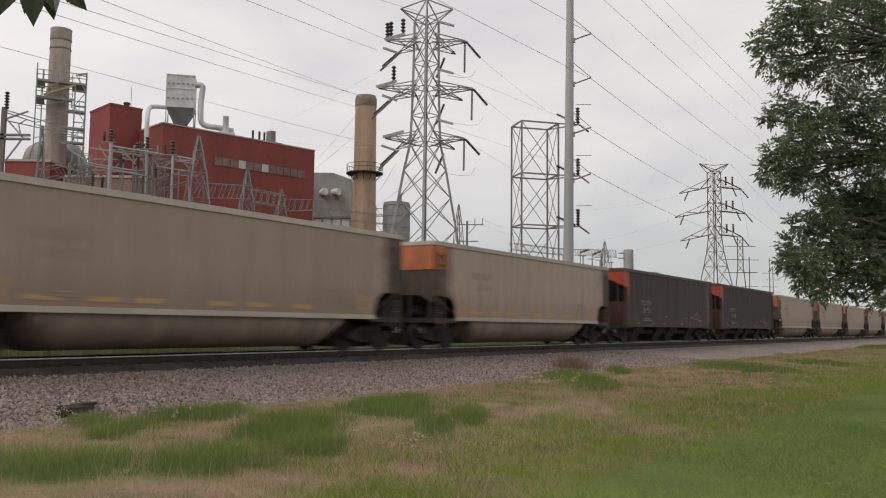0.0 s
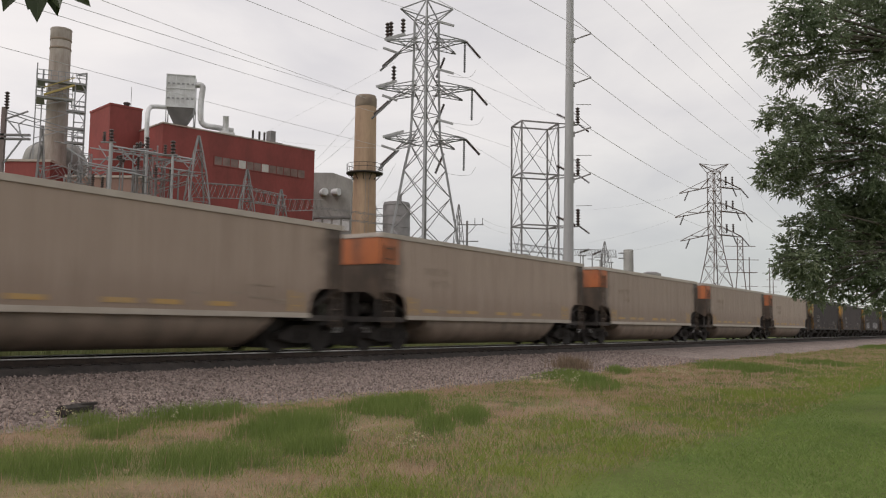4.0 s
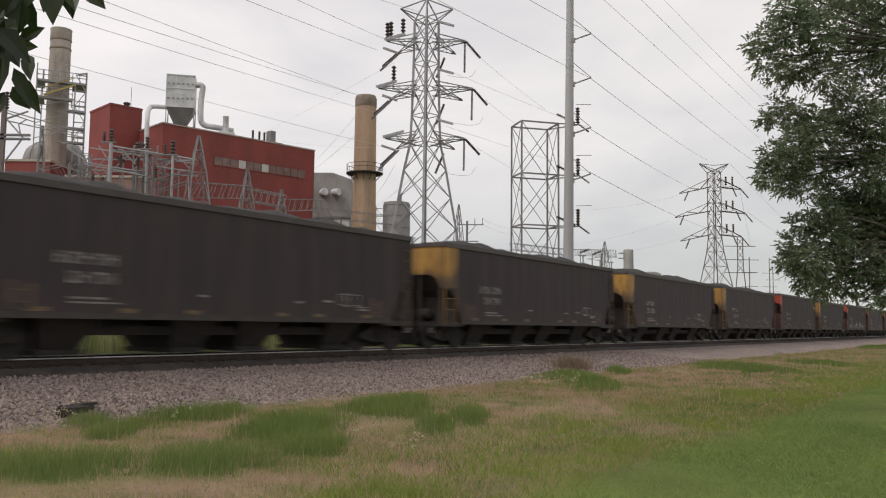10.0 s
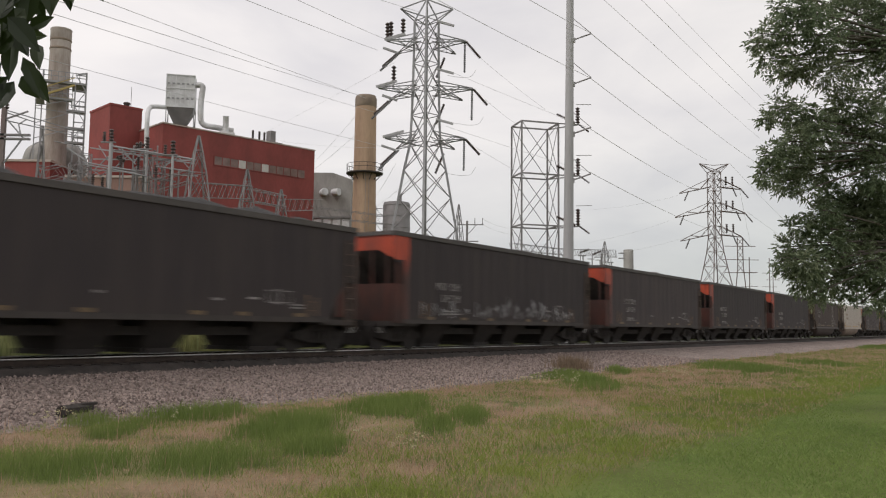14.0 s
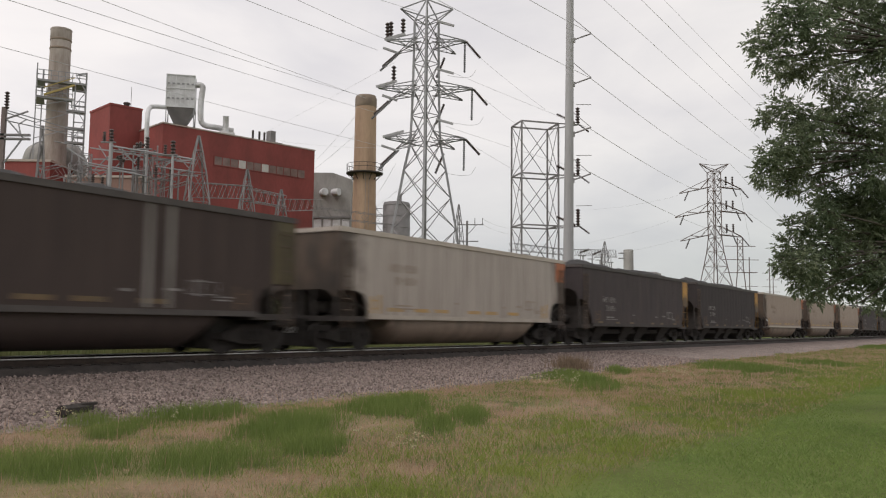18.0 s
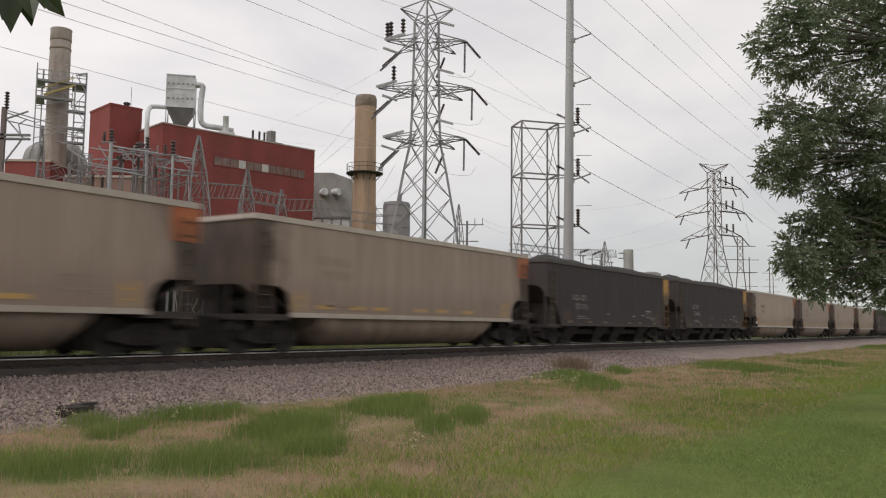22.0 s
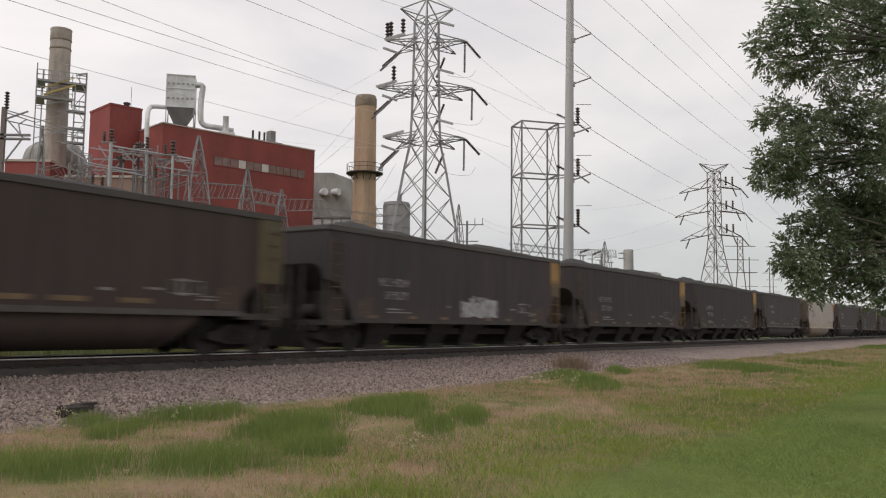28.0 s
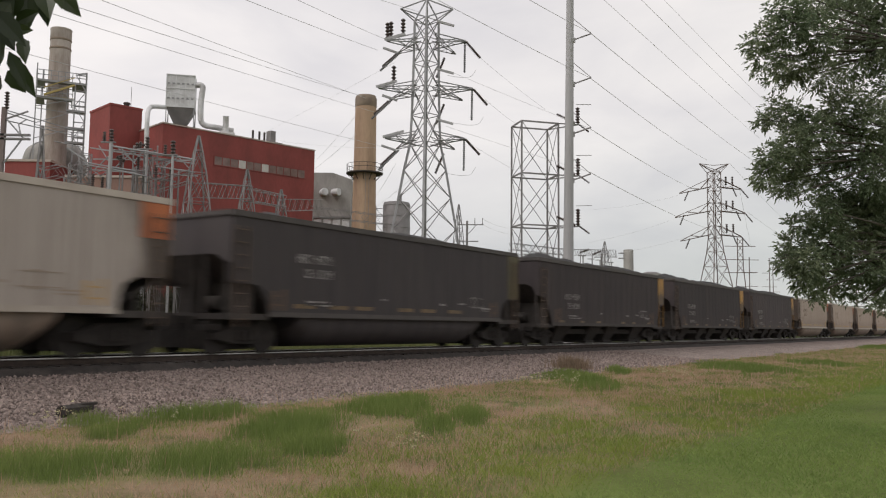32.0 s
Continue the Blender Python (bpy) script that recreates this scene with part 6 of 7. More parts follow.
    part("wall", Geo().box(0, 7.4, 0, 0.4, 0, 14.5), M_YARD_WALL, low)
    part("coping", Geo().box(-0.1, 7.5, -0.1, 0.5, 14.5, 14.7), M_COPING, low)
    for k, (x, y, z) in enumerate(((-21.24, 56.5, 13.0), (-19.02, 56.8, 12.4), (-23.45, 56.8, 11.7))):
        p = thing("disconnect_switch", "grey disconnect switch on a steel stand", "switchgear", pose(x, y, 0, 0, 0, 20 + 30 * k), group="disconnect switches")
        for dx in (-0.7, 0.7):
            part("leg", Geo().tube((dx, 0, 0), (dx * 0.8, 0, z - 1.2), 0.06), M_GALV_D, p)
            part("insulator", SMALL_INS, M_INSUL, p, at=pose(dx * 0.8, 0, z - 1.1))
        part("cross_bar", Geo().box(-0.95, 0.95, -0.08, 0.08, z - 1.2, z - 1.1), M_GALV_D, p)
        part("diagonal", Geo().tube((-0.7, 0, z * 0.45), (0.6, 0, z - 1.3), 0.035), M_GALV_D, p)
        part("blade", Geo().tube((-0.56, 0, z - 0.2), (0.75, 0, z + 0.35), 0.03), M_GALV, p)
    # switch gear at the edge of the yard
    gate = thing("switch_structure", "steel switch structure with porcelain insulators", "switchgear", pose(-22.21, 42, 0))
    h = 12.34
    part("column", Geo().box(-0.1, 0.1, -0.1, 0.1, 0, h), M_GALV_FAR, gate)
    z, w = 10.78, 1.35
    for dz in (-0.06, 0.14):
        part("beam", Geo().box(-0.6, w, -0.1, 0.1, z + dz - 0.05, z + dz + 0.05), M_GALV_D, gate)
    for zz in (z - 1.3, z + 1.0):
        part("strut", Geo().tube((0.1, 0, zz), (w * 0.75, 0, z), 0.045), M_GALV, gate)
    part("blade", Geo().tube((0.9, 0, z + 0.1), (0.75, 0, z + 0.7), 0.035).tube((0.75, 0, z + 0.7), (1.15, 0, z + 0.95), 0.035), M_GALV, gate)
    part("insulator", SMALL_INS, M_INSUL, gate, at=pose(0.1, 0, h - 0.1))
    part("arm", Geo().tube((0.1, 0, h - 0.6), (1.2, 0, h - 0.2), 0.05), M_GALV_D, gate)
    for p, q in (((-22.15, 42, 12.2), (-23.28, 54, 13.77)), ((-22.18, 42, 11.68), (-23.26, 54, 13.47)), ((-22.15, 42, 12.08), (-23.65, 48, 13.04))):
        solid("bus_bar", Geo().tube(p, q, 0.03, n=6), M_GALV, "grey tubular bus bar of the substation", "bus bar", group="bus bars")
    # small gear further along
    for (x, y, z), w, v in (((2.19, 120, 18.93), 5.6, 16.85), ((24.9, 130, 14.82), 26.63, 13.26)):
        a_mast(x, y, z, 0.8)
        f = thing("disconnect_switch_gantry", "distant steel switch frame of the substation", "switchgear", pose(w - 2.2, y, 0), group="switch frames")
        part("post", Geo().tube((0, 0, 0), (0, 0, v - 0.3), 0.16, n=8), M_GALV_D, f)
        part("beam", Geo().tube((-1.2, 0, v - 0.85), (2.35, 0, v - 0.8), 0.09), M_GALV_D, f)
        part("strut", Geo().tube((0, 0, v - 2.3), (1.3, 0, v - 0.9), 0.06), M_GALV_D, f)
        part("beam", Geo().tube((-1.6, 0, v - 3.2), (1.6, 0, v - 3.2), 0.1), M_GALV_D, f)
        for dx in (1.1, 2.2):
            part("horn", Geo().tube((dx, 0, v - 0.9), (dx, 0, v + 0.15), 0.07), M_GALV_D, f)
    for x, y, z in ((9.29, 95, 10.38), (11.55, 98, 10.29), (17.43, 105, 11.11), (19.44, 110, 11.13), (20.84, 112, 11.16), (22.94, 115, 11.13)):
        bus_post(x, y, z - 0.6)
    girder((7.45, 92, 9.96), (14.46, 100, 10.09), 0.7)
    girder((15.46, 100, 10.1), (23.17, 115, 11.44), 0.7)
    for a, b in (((17.89, 110, 11.34), (19.22, 110, 11.79)), ((19.44, 110, 11.06), (20.4, 110, 11.44))):
        h = thing("strain_insulator", "dark porcelain strain insulator on a thin stand", "insulator", pose(*a), group="strain insulators")
        part("stand", Geo().tube((0, 0, -a[2]), (0, 0, 0), 0.06), M_GALV_D, h)
        part("insulator", SLIM_INS, M_INSUL, h, at=aim((0, 0, 0), Vector(b) - Vector(a)) @ Matrix.Scale(0.9, 4))
    sx, sz = 32.94, 15.45
    tank = thing("water_tank", "small pale cylindrical tank on the plant's edge", "tank", pose(sx, 150, 0))
    part("shell", Geo().lathe([(0.88, 0), (0.88, sz - 0.15), (0.78, sz)], 18), M_CONCRETE, tank, smooth=True)
    part("bracket", Geo().box(-1.7, -0.8, -0.3, 0.3, sz - 1.6, sz - 1.45).box(-1.7, -0.8, -0.3, 0.3, sz - 0.7, sz - 0.55), M_GALV_D, tank)
    shed = thing("low_shed", "low pale plant shed with a rounded roof", "shed", pose(36.11, 150, 0))
    zt = 11.71
    part("wall", Geo().box(0, 2.6, 0, 4, 0, zt - 0.4), M_CONCRETE, shed)
    part("roof", Geo().lathe([(1.5, 0), (1.4, 0.25), (0.8, 0.42), (0.05, 0.45)], 12, at=(1.3, 2, zt - 0.45)), M_GALV_D, shed)


build_substation()


# ---- overhead wires ----
def wire(a, b, sag, r=0.022, label="grey overhead conductor sagging between supports"):
    a, b = Vector(a), Vector(b)
    n = 14
    pts = []
    for i in range(n + 1):
        t = i / n
        p = a.lerp(b, t)
        p.z -= sag * 4 * t * (1 - t)
        pts.append(p - a)
    solid("overhead_wire", Geo().path(pts, r * 0.66, 6), M_WIRE, label, "wire", Matrix.Translation(a), group="overhead wires")


def build_wires():
    # from the big tower back over the camera's side
    wire((-5.89, 72, 25.47), (-10.95, 42, 18.36), 0.05)
    wire((-5.32, 72, 26.49), (-9.76, 50, 21.6), 0.05)
    wire((-6.8, 72, 21.19), (-14.24, 30, 13.91), 0.06, 0.018)
    wire((-7.2, 72, 21.38), (-14.54, 29, 13.12), 0.06, 0.018)
    wire((-6.08, 73, 20.2), (-15.48, 28, 12.65), 0.06, 0.018)
    wire((-4.67, 72, 16.78), (-16.48, 30, 11.58), 0.06, 0.016)
    wire((-2.15, 72, 28.91), (-5.54, 58, 24.78), 0.03)
    wire((-5.38, 90, 30.15), (-25.77, 110, 25.61), 0.1, 0.014)
    wire((-6.27, 80, 18.52), (-23.55, 110, 26.01), 0.3, 0.014)
    # tower to the frame
    wire((2.77, 73, 25.49), (8.37, 69, 19.57), 0.1)
    wire((3.54, 73, 21.47), (5.88, 69, 18.35), 0.05)
    wire((2.82, 73, 17.17), (5.9, 69, 14.41), 0.05)
    # monopole circuit, both ways
    for (tip, left, right) in (((9.63, 54.9, 21.14), (3.61, 40, 17.71), (56.71, 150, 30.9)), ((9.62, 54.9, 18.06), (-0.56, 44, 19.03), (45.4, 144, 30.52)),
                               ((9.6, 54.9, 14.63), (0.63, 72, 23.57), (43.75, 144, 25.19)), ((9.58, 54.9, 11.72), (0.18, 72, 18.77), (45.19, 144, 18.76))):
        wire(tip, left, 0.04)
        wire(tip, right, 0.35, 0.03)
    # a second line that passes high on the other side
    wire((11.12, 60, 25.85), (57.32, 150, 35.34), 0.15, 0.024)
    wire((13.89, 60, 25.88), (49.77, 130, 34.78), 0.15, 0.024)
    wire((18.13, 70, 29.96), (61.48, 150, 39.01), 0.15, 0.022)
    wire((49.43, 145, 30.36), (106.58, 250, 29.03), 0.4, 0.03)
    wire((51.11, 145, 26.22), (94.33, 258, 26.27), 0.4, 0.03)
    wire((52.38, 145, 21.8), (127.78, 300, 30.48), 0.4, 0.03)
    wire((40.47, 145, 20.69), (20.57, 120, 13.61), 0.4, 0.02)
    wire((41.88, 145, 17.28), (20.56, 120, 11.59), 0.4, 0.02)
    wire((40.92, 145, 24.63), (20.6, 120, 18.31), 0.4, 0.014)
    # slack lines over the yard
    wire((-16.44, 106, 22.06), (-10.52, 99, 26.41), 0.1, 0.022)
    wire((-16.42, 106, 21.19), (-10.47, 99, 24.15), 0.1, 0.022)
    wire((-7.95, 100, 17.09), (-4.22, 73, 15.65), 0.1, 0.022)
    wire((-7.92, 100, 15.73), (-2.48, 73, 14.67), 0.1, 0.02)
    wire((5.68, 120, 16.85), (8.09, 100, 13.19), 0.2, 0.025)
    wire((5.68, 120, 16.04), (8.09, 100, 12.51), 0.2, 0.025)


build_wires()


# ---- grass and weeds ----
def blades(name, label, category, s, n, height, width, lean, material, seed, sunk=0.04):
    """Grass blades: tapered, bent strips standing at (s, n)."""
    rng = np.random.default_rng(seed)
    k = len(s)
    z = np.where(n > 11.9, np.array([profile(min(v, 16.0)) for v in n]), 0.0) - sunk
    turn = rng.uniform(0, 2 * np.pi, k)
    bend = rng.uniform(0, 2 * np.pi, k)
    side = np.stack([np.cos(turn), np.sin(turn), np.zeros(k)], 1) * (width / 2)[:, None]
    tilt = np.stack([np.cos(bend), np.sin(bend), np.zeros(k)], 1) * (height * lean * rng.uniform(0.2, 1.0, k))[:, None]
    base = np.stack([s, n, z], 1)
    up = np.stack([np.zeros(k), np.zeros(k), height], 1)
    v = np.stack([base - side, base + side, base + up * 0.55 + tilt * 0.35 - side * 0.8, base + up * 0.55 + tilt * 0.35 + side * 0.8, base + up + tilt], 1)
    first = np.arange(k)[:, None] * 5
    quads = (first + np.array([[0, 1, 3, 2]])).tolist()
    tris = (first + np.array([[2, 3, 4]])).tolist()
    me = bpy.data.meshes.new(name)
    me.from_pydata(v.reshape(-1, 3).tolist(), [], quads + tris)
    me.materials.append(material)
    ob = new(name, me)
    ob.matrix_basis = ALL_TRACK
    return tagged(ob, label, category, kind="stuff")


def scatter(rng, count, s0, s1, n0, n1):
    """Positions thick near the camera and thinner far along the track."""
    s = s0 + (np.exp(rng.random(count) * math.log(1 + (s1 - s0) / 7.0)) - 1) * 7.0
    return s, rng.uniform(n0, n1, count)


def build_grass():
    rng = np.random.default_rng(21)
    # rough strip between lawn and ballast
    s, n = scatter(rng, 420000, -2.5, 110, 2.8, 13.0)
    dry_w, bright_w, lawn_w = turf_zones(s, n)
    dice = rng.random((3, len(s)))
    strip = (n < 12.2 + 0.8 * broad(s, n, 0.35, 4.0)) & (dice[0] > lawn_w)
    tall = strip & (dice[1] > dry_w)
    bright = strip & ~tall & (dice[2] < bright_w)
    dry = strip & ~tall & ~bright
    green = patch_field(s, n, LUSH_PATCHES)
    lush = np.clip(0.15 + green[tall] * 1.6, 0.15, 1.0)
    blades("tall_grass", "tall lush green grass clumps beside the ballast", "grass", s[tall], n[tall], (0.08 + 0.17 * lush) * rng.uniform(0.5, 1.3, tall.sum()),
           0.0035 + 0.0006 * np.clip(s[tall], 0, 60), 0.55, M_TALL, 1)
    blades("dry_grass", "dry pinkish-tan grass with seed stalks", "grass", s[dry], n[dry], rng.uniform(0.05, 0.115, dry.sum()),
           0.003 + 0.0006 * np.clip(s[dry], 0, 60), 1.1, M_DRY, 2)
    blades("short_green_grass", "short yellow-green grass among the dry stalks", "grass", s[bright], n[bright], rng.uniform(0.06, 0.135, bright.sum()),
           0.005 + 0.0007 * np.clip(s[bright], 0, 60), 1.2, M_BRIGHT, 3)
    stalk = dry & (rng.random(len(s)) < 0.016)
    blades("grass_stalks", "thin dry seed stalks above the grass", "grass", s[stalk], n[stalk], rng.uniform(0.2, 0.38, stalk.sum()), 0.004 + 0.0005 * np.clip(s[stalk], 0, 60), 0.35, M_DRY, 9)
    # mown lawn
    s, n = scatter(rng, 150000, 4.0, 90, -0.5, 5.4)
    lawn = rng.random(len(s)) < turf_zones(s, n)[2]
    blades("lawn_grass", "mown green lawn grass", "lawn", s[lawn], n[lawn], rng.uniform(0.03, 0.055, lawn.sum()), 0.005 + 0.0007 * np.clip(s[lawn], 0, 70), 1.6, M_LAWN, 4, 0.008)
    # pale flower heads on thin stalks
    s, n = scatter(rng, 5200, -2.0, 60, 5.5, 13.5)
    ok = patch_field(s, n, [(-5.48, 12.05, 0.3, 0.5), (-3.92, 12.68, 0.22, 0.6), (-4.66, 12.82, 0.14, 0.4), (-5.58, 13.25, 0.12, 0.4), (2.89, 22.67, 0.9, 1.9), (7.18, 25.99, 0.65, 2.8),
                            (-0.39, 9.9, 0.2, 0.6), (-0.95, 10.4, 0.12, 0.5), (6.47, 23.42, 0.22, 1.7)]) > 0.1
    s, n = s[ok], n[ok]
    verts, faces = [], []
    for a, b in zip(s.tolist(), n.tolist()):
        h = rng.uniform(0.18, 0.36)
        for k in range(9):
            x, y, z = a + rng.normal(0, 0.022), b + rng.normal(0, 0.022), h + rng.normal(0, 0.012)
            d = rng.uniform(0.006, 0.012) * (1 + 0.03 * a)
            f = len(verts)
            verts += [(x - d, y, z), (x, y - d, z + 0.5 * d), (x + d, y, z), (x, y + d, z + 0.9 * d)]
            faces.append((f, f + 1, f + 2, f + 3))
    me = bpy.data.meshes.new("seed_heads")
    me.from_pydata(verts, [], faces)
    me.materials.append(M_SEED)
    heads = new("seed_heads", me)
    heads.matrix_basis = ALL_TRACK
    tagged(heads, "pale cream flower heads standing over the grass", "weeds", kind="stuff")
    # brown weed tuft at the ballast edge
    s, n = rng.normal(28.2, 0.35, 1200), rng.normal(13.4, 0.3, 1200)
    blades("weed_tuft", "brown dried weed tuft at the edge of the ballast", "weeds", s, n, rng.uniform(0.15, 0.6, 1200), np.full(1200, 0.016), 0.5, M_WEED_DRY, 7)
    # greenery seen under the cars, beyond the track
    s, n = scatter(rng, 26000, 0, 90, 27.0, 46)
    blades("far_weeds", "tall pale green weeds beyond the track", "weeds", s, n, rng.uniform(0.55, 1.0, len(s)) * (1.2 + 0.4 * broad(s, n, 0.12, 2.0)), np.full(len(s), 0.07), 0.4, M_WEEDS, 8)
    # an old tie end lying on the ballast
    p = (8.32, 12.81)
    solid("discarded_timber", Geo().tube((-0.46, 0, 0.05), (0.42, 0.02, 0.10), 0.10, 0.06, n=6).tube((-0.1, 0.06, 0.12), (0.5, -0.02, 0.17), 0.05, 0.03, n=5), M_TIE, "dark broken timber lying on the ballast", "timber", track_pose(p[0], p[1], profile(p[1]) + 0.01) @ pose(0, 0, 0, 0, 4, 25))


build_grass()


# ---- trees ----
def leaf_cloud(blobs, count, length, rng, spray=6, hollow=0.35):
    """Leaflets in sprays round short twigs, inside soft ellipsoids (x, y, z, rx, ry, rz)."""
    vol = np.array([b[3] * b[4] * b[5] for b in blobs]) ** 0.75
    pick = rng.choice(len(blobs), count, p=vol / vol.sum())
    d = rng.normal(0, 1, (count, 3))
    d /= np.linalg.norm(d, axis=1)[:, None]
    r = (hollow + (1 - hollow) * rng.random(count)) ** 0.6
    b = np.array(blobs)[pick]
    centre = b[:, :3] + d * r[:, None] * b[:, 3:]
    axis = d + rng.normal(0, 0.5, (count, 3)) + np.array([0, 0, -0.25])
    axis /= np.linalg.norm(axis, axis=1)[:, None]
    verts, faces = [], []
    for i in range(count):
        a = Vector(axis[i])
        c = Vector(centre[i])
        side = a.cross(Vector((0, 0, 1)))
        side = side.normalized() if side.length > 0.1 else Vector((1, 0, 0))
        for k in range(spray):
            t = (k // 2 + 0.4) * 0.42 * length
            out = (a * 0.75 + side * (1 if k % 2 else -1) * 0.8 + Vector(rng.normal(0, 0.28, 3))).normalized() if k < spray - 1 else a
            root = c + a * t
            ln = length * rng.uniform(0.75, 1.15)
            wide = out.cross(Vector(rng.normal(0, 1, 3))).normalized() * ln * 0.2
            droop = Vector((0, 0, -ln * 0.14))
            n0 = len(verts)
            verts += [root, root + out * ln * 0.42 + wide, root + out * ln + droop, root + out * ln * 0.42 - wide]
            faces.append((n0, n0 + 1, n0 + 2, n0 + 3))
    return verts, faces


def leaf_mesh(name, blobs, count, length, seed, material, spray=6, hollow=0.35):
    v, f = leaf_cloud(blobs, count, length, np.random.default_rng(seed), spray, hollow)
    me = bpy.data.meshes.new(name)
    me.from_pydata([tuple(p) for p in v], [], f)
    me.materials.append(material)
    return me


SWAYING = []
ASH = Vector((12.2, 16.2, 0.0))


def build_ash():
    tree = thing("ash_tree", "leafy green ash tree standing on the lawn", "tree", pose(*ASH))
    part("trunk", Geo().path([(0, 0, -0.1), (0.02, 0.03, 0.6), (-0.05, 0.0, 2.2), (-0.1, 0.1, 4.0), (0.0, 0.15, 6.5), (0.05, 0.1, 9.2)], [0.36, 0.27, 0.23, 0.19, 0.12, 0.04], 10), M_BARK, tree, smooth=True)

    def at(p):
        return Vector(p) - ASH

    # crown lobes: x, y, z and radius of each leafy bough
    upper = [(5.7, 14.93, 6.89, 0.34), (5.77, 15.0, 6.44, 0.38), (5.62, 15.3, 6.85, 0.2), (6.22, 14.94, 7.11, 0.45), (6.52, 15.57, 6.58, 0.5), (6.2, 15.6, 6.26, 0.23), (6.1, 14.99, 7.44, 0.4),
             (6.74, 15.08, 6.95, 0.5), (6.96, 15.38, 6.31, 0.46), (7.84, 16.04, 7.53, 0.64), (7.89, 15.97, 6.72, 0.53), (8.29, 15.68, 6.96, 0.57), (6.96, 15.53, 7.77, 0.52),
             (7.87, 16.06, 8.34, 0.64), (8.5, 16.01, 7.98, 0.64), (8.56, 16.26, 6.25, 0.49)]
    middle = [(6.2, 15.85, 5.78, 0.27), (5.8, 15.44, 5.45, 0.2), (6.26, 15.27, 5.52, 0.37), (6.21, 15.05, 4.94, 0.42), (5.75, 15.06, 4.68, 0.3), (5.68, 15.22, 4.37, 0.26), (6.29, 15.81, 4.3, 0.32),
              (6.37, 15.71, 4.66, 0.42), (6.7, 15.35, 5.23, 0.46), (7.0, 16.08, 4.63, 0.45), (7.42, 15.74, 5.76, 0.5), (7.65, 16.05, 4.96, 0.53), (7.95, 15.55, 5.4, 0.52), (7.98, 15.56, 4.44, 0.52),
              (6.37, 15.13, 4.01, 0.18)]
    lower = [(7.08, 16.07, 3.77, 0.34), (6.47, 15.66, 3.48, 0.27), (6.3, 15.8, 3.09, 0.27), (6.2, 15.56, 2.79, 0.27), (6.46, 15.38, 2.72, 0.39), (6.42, 15.49, 2.42, 0.25), (7.03, 15.76, 3.18, 0.53),
             (7.15, 16.08, 2.46, 0.39), (6.68, 15.49, 2.16, 0.21), (7.84, 16.33, 3.57, 0.6), (7.78, 16.03, 2.78, 0.53), (8.58, 16.5, 3.27, 0.6), (8.34, 16.1, 2.47, 0.48), (7.56, 16.04, 2.25, 0.24),
             (7.79, 15.76, 2.08, 0.17), (8.28, 16.11, 2.04, 0.19), (7.42, 16.27, 4.17, 0.33), (7.78, 16.38, 4.02, 0.37), (8.06, 16.18, 4.16, 0.39), (8.37, 16.04, 3.93, 0.43),
             (6.91, 15.34, 3.74, 0.22), (8.16, 16.08, 3.71, 0.43)]
    outer = [(14.5, 16.8, 4.0, 2.2), (13.5, 18.5, 6.5, 2.3), (13.0, 14.4, 6.8, 1.7), (14.5, 16.5, 8.2, 1.9), (10.4, 16.4, 6.6, 1.5), (10.4, 16.8, 3.9, 1.4), (10.0, 16.6, 9.2, 1.6)]
    for i, (lobe, count) in enumerate(((upper, 3050), (middle, 2650), (lower, 4000), (outer, 1400))):
        local = [tuple(at(b[:3])) + (0.8 * b[3], b[3], 0.78 * b[3]) for b in lobe]
        clump = part("leaf_clump", leaf_mesh("leaf_clump", local, count, 0.084, 40 + i, M_LEAF, 7, 0.1), M_LEAF, tree)
        hub = Vector((-2.6, 0.0, sum(b[2] for b in local) / len(local))) if i < 3 else Vector((0, 0.05, 4.5))
        if i < 3:
            start = Vector((0, 0.05, max(1.9, hub.z * 0.72)))
            part("limb", Geo().path(pipe([start, start.lerp(hub, 0.5) + Vector((0, 0, 0.3)), hub], 3), [0.11 - 0.013 * min(k, 5) for k in range(6)], 6), M_BARK, tree)
        for b in local:
            tip = Vector(b[:3])
            mid = hub.lerp(tip, 0.5) + Vector((0, 0, 0.12))
            part("limb", Geo().path(pipe([hub, mid, tip], 3), [0.045 - 0.007 * min(k, 5) for k in range(6)], 5), M_BARK, tree)
            for k in range(2):
                q = tip + Vector((random.uniform(-1, 1) * b[3], random.uniform(-1, 1) * b[4], random.uniform(-1, 1) * b[5])) * 0.9
                part("twig", Geo().tube(mid.lerp(tip, 0.6 + 0.2 * k), q, 0.012, 0.004, n=3), M_BARK, tree)
        SWAYING.append((clump, i))


def leaf_blade(g, root, out, length, width, droop=0.12):
    """A pointed leaf folded along its midrib."""
    out = out.normalized()
    side = out.cross(Vector((0.25, -1, 0.1))).normalized() * width
    fold = side.cross(out).normalized() * width * 0.3
    a = root + out * length * 0.30 + Vector((0, 0, -droop * length * 0.1))
    b = root + out * length * 0.62 + Vector((0, 0, -droop * length * 0.45))
    tip = root + out * length + Vector((0, 0, -droop * length))
    g.add([root, a + side * 0.85 + fold, b + side * 0.8 + fold, tip, b, a, b - side * 0.8 + fold, a - side * 0.85 + fold],
          [(0, 1, 5), (1, 2, 4, 5), (2, 3, 4), (0, 5, 7), (5, 4, 6, 7), (4, 3, 6)])


NEAR_TWIGS = []


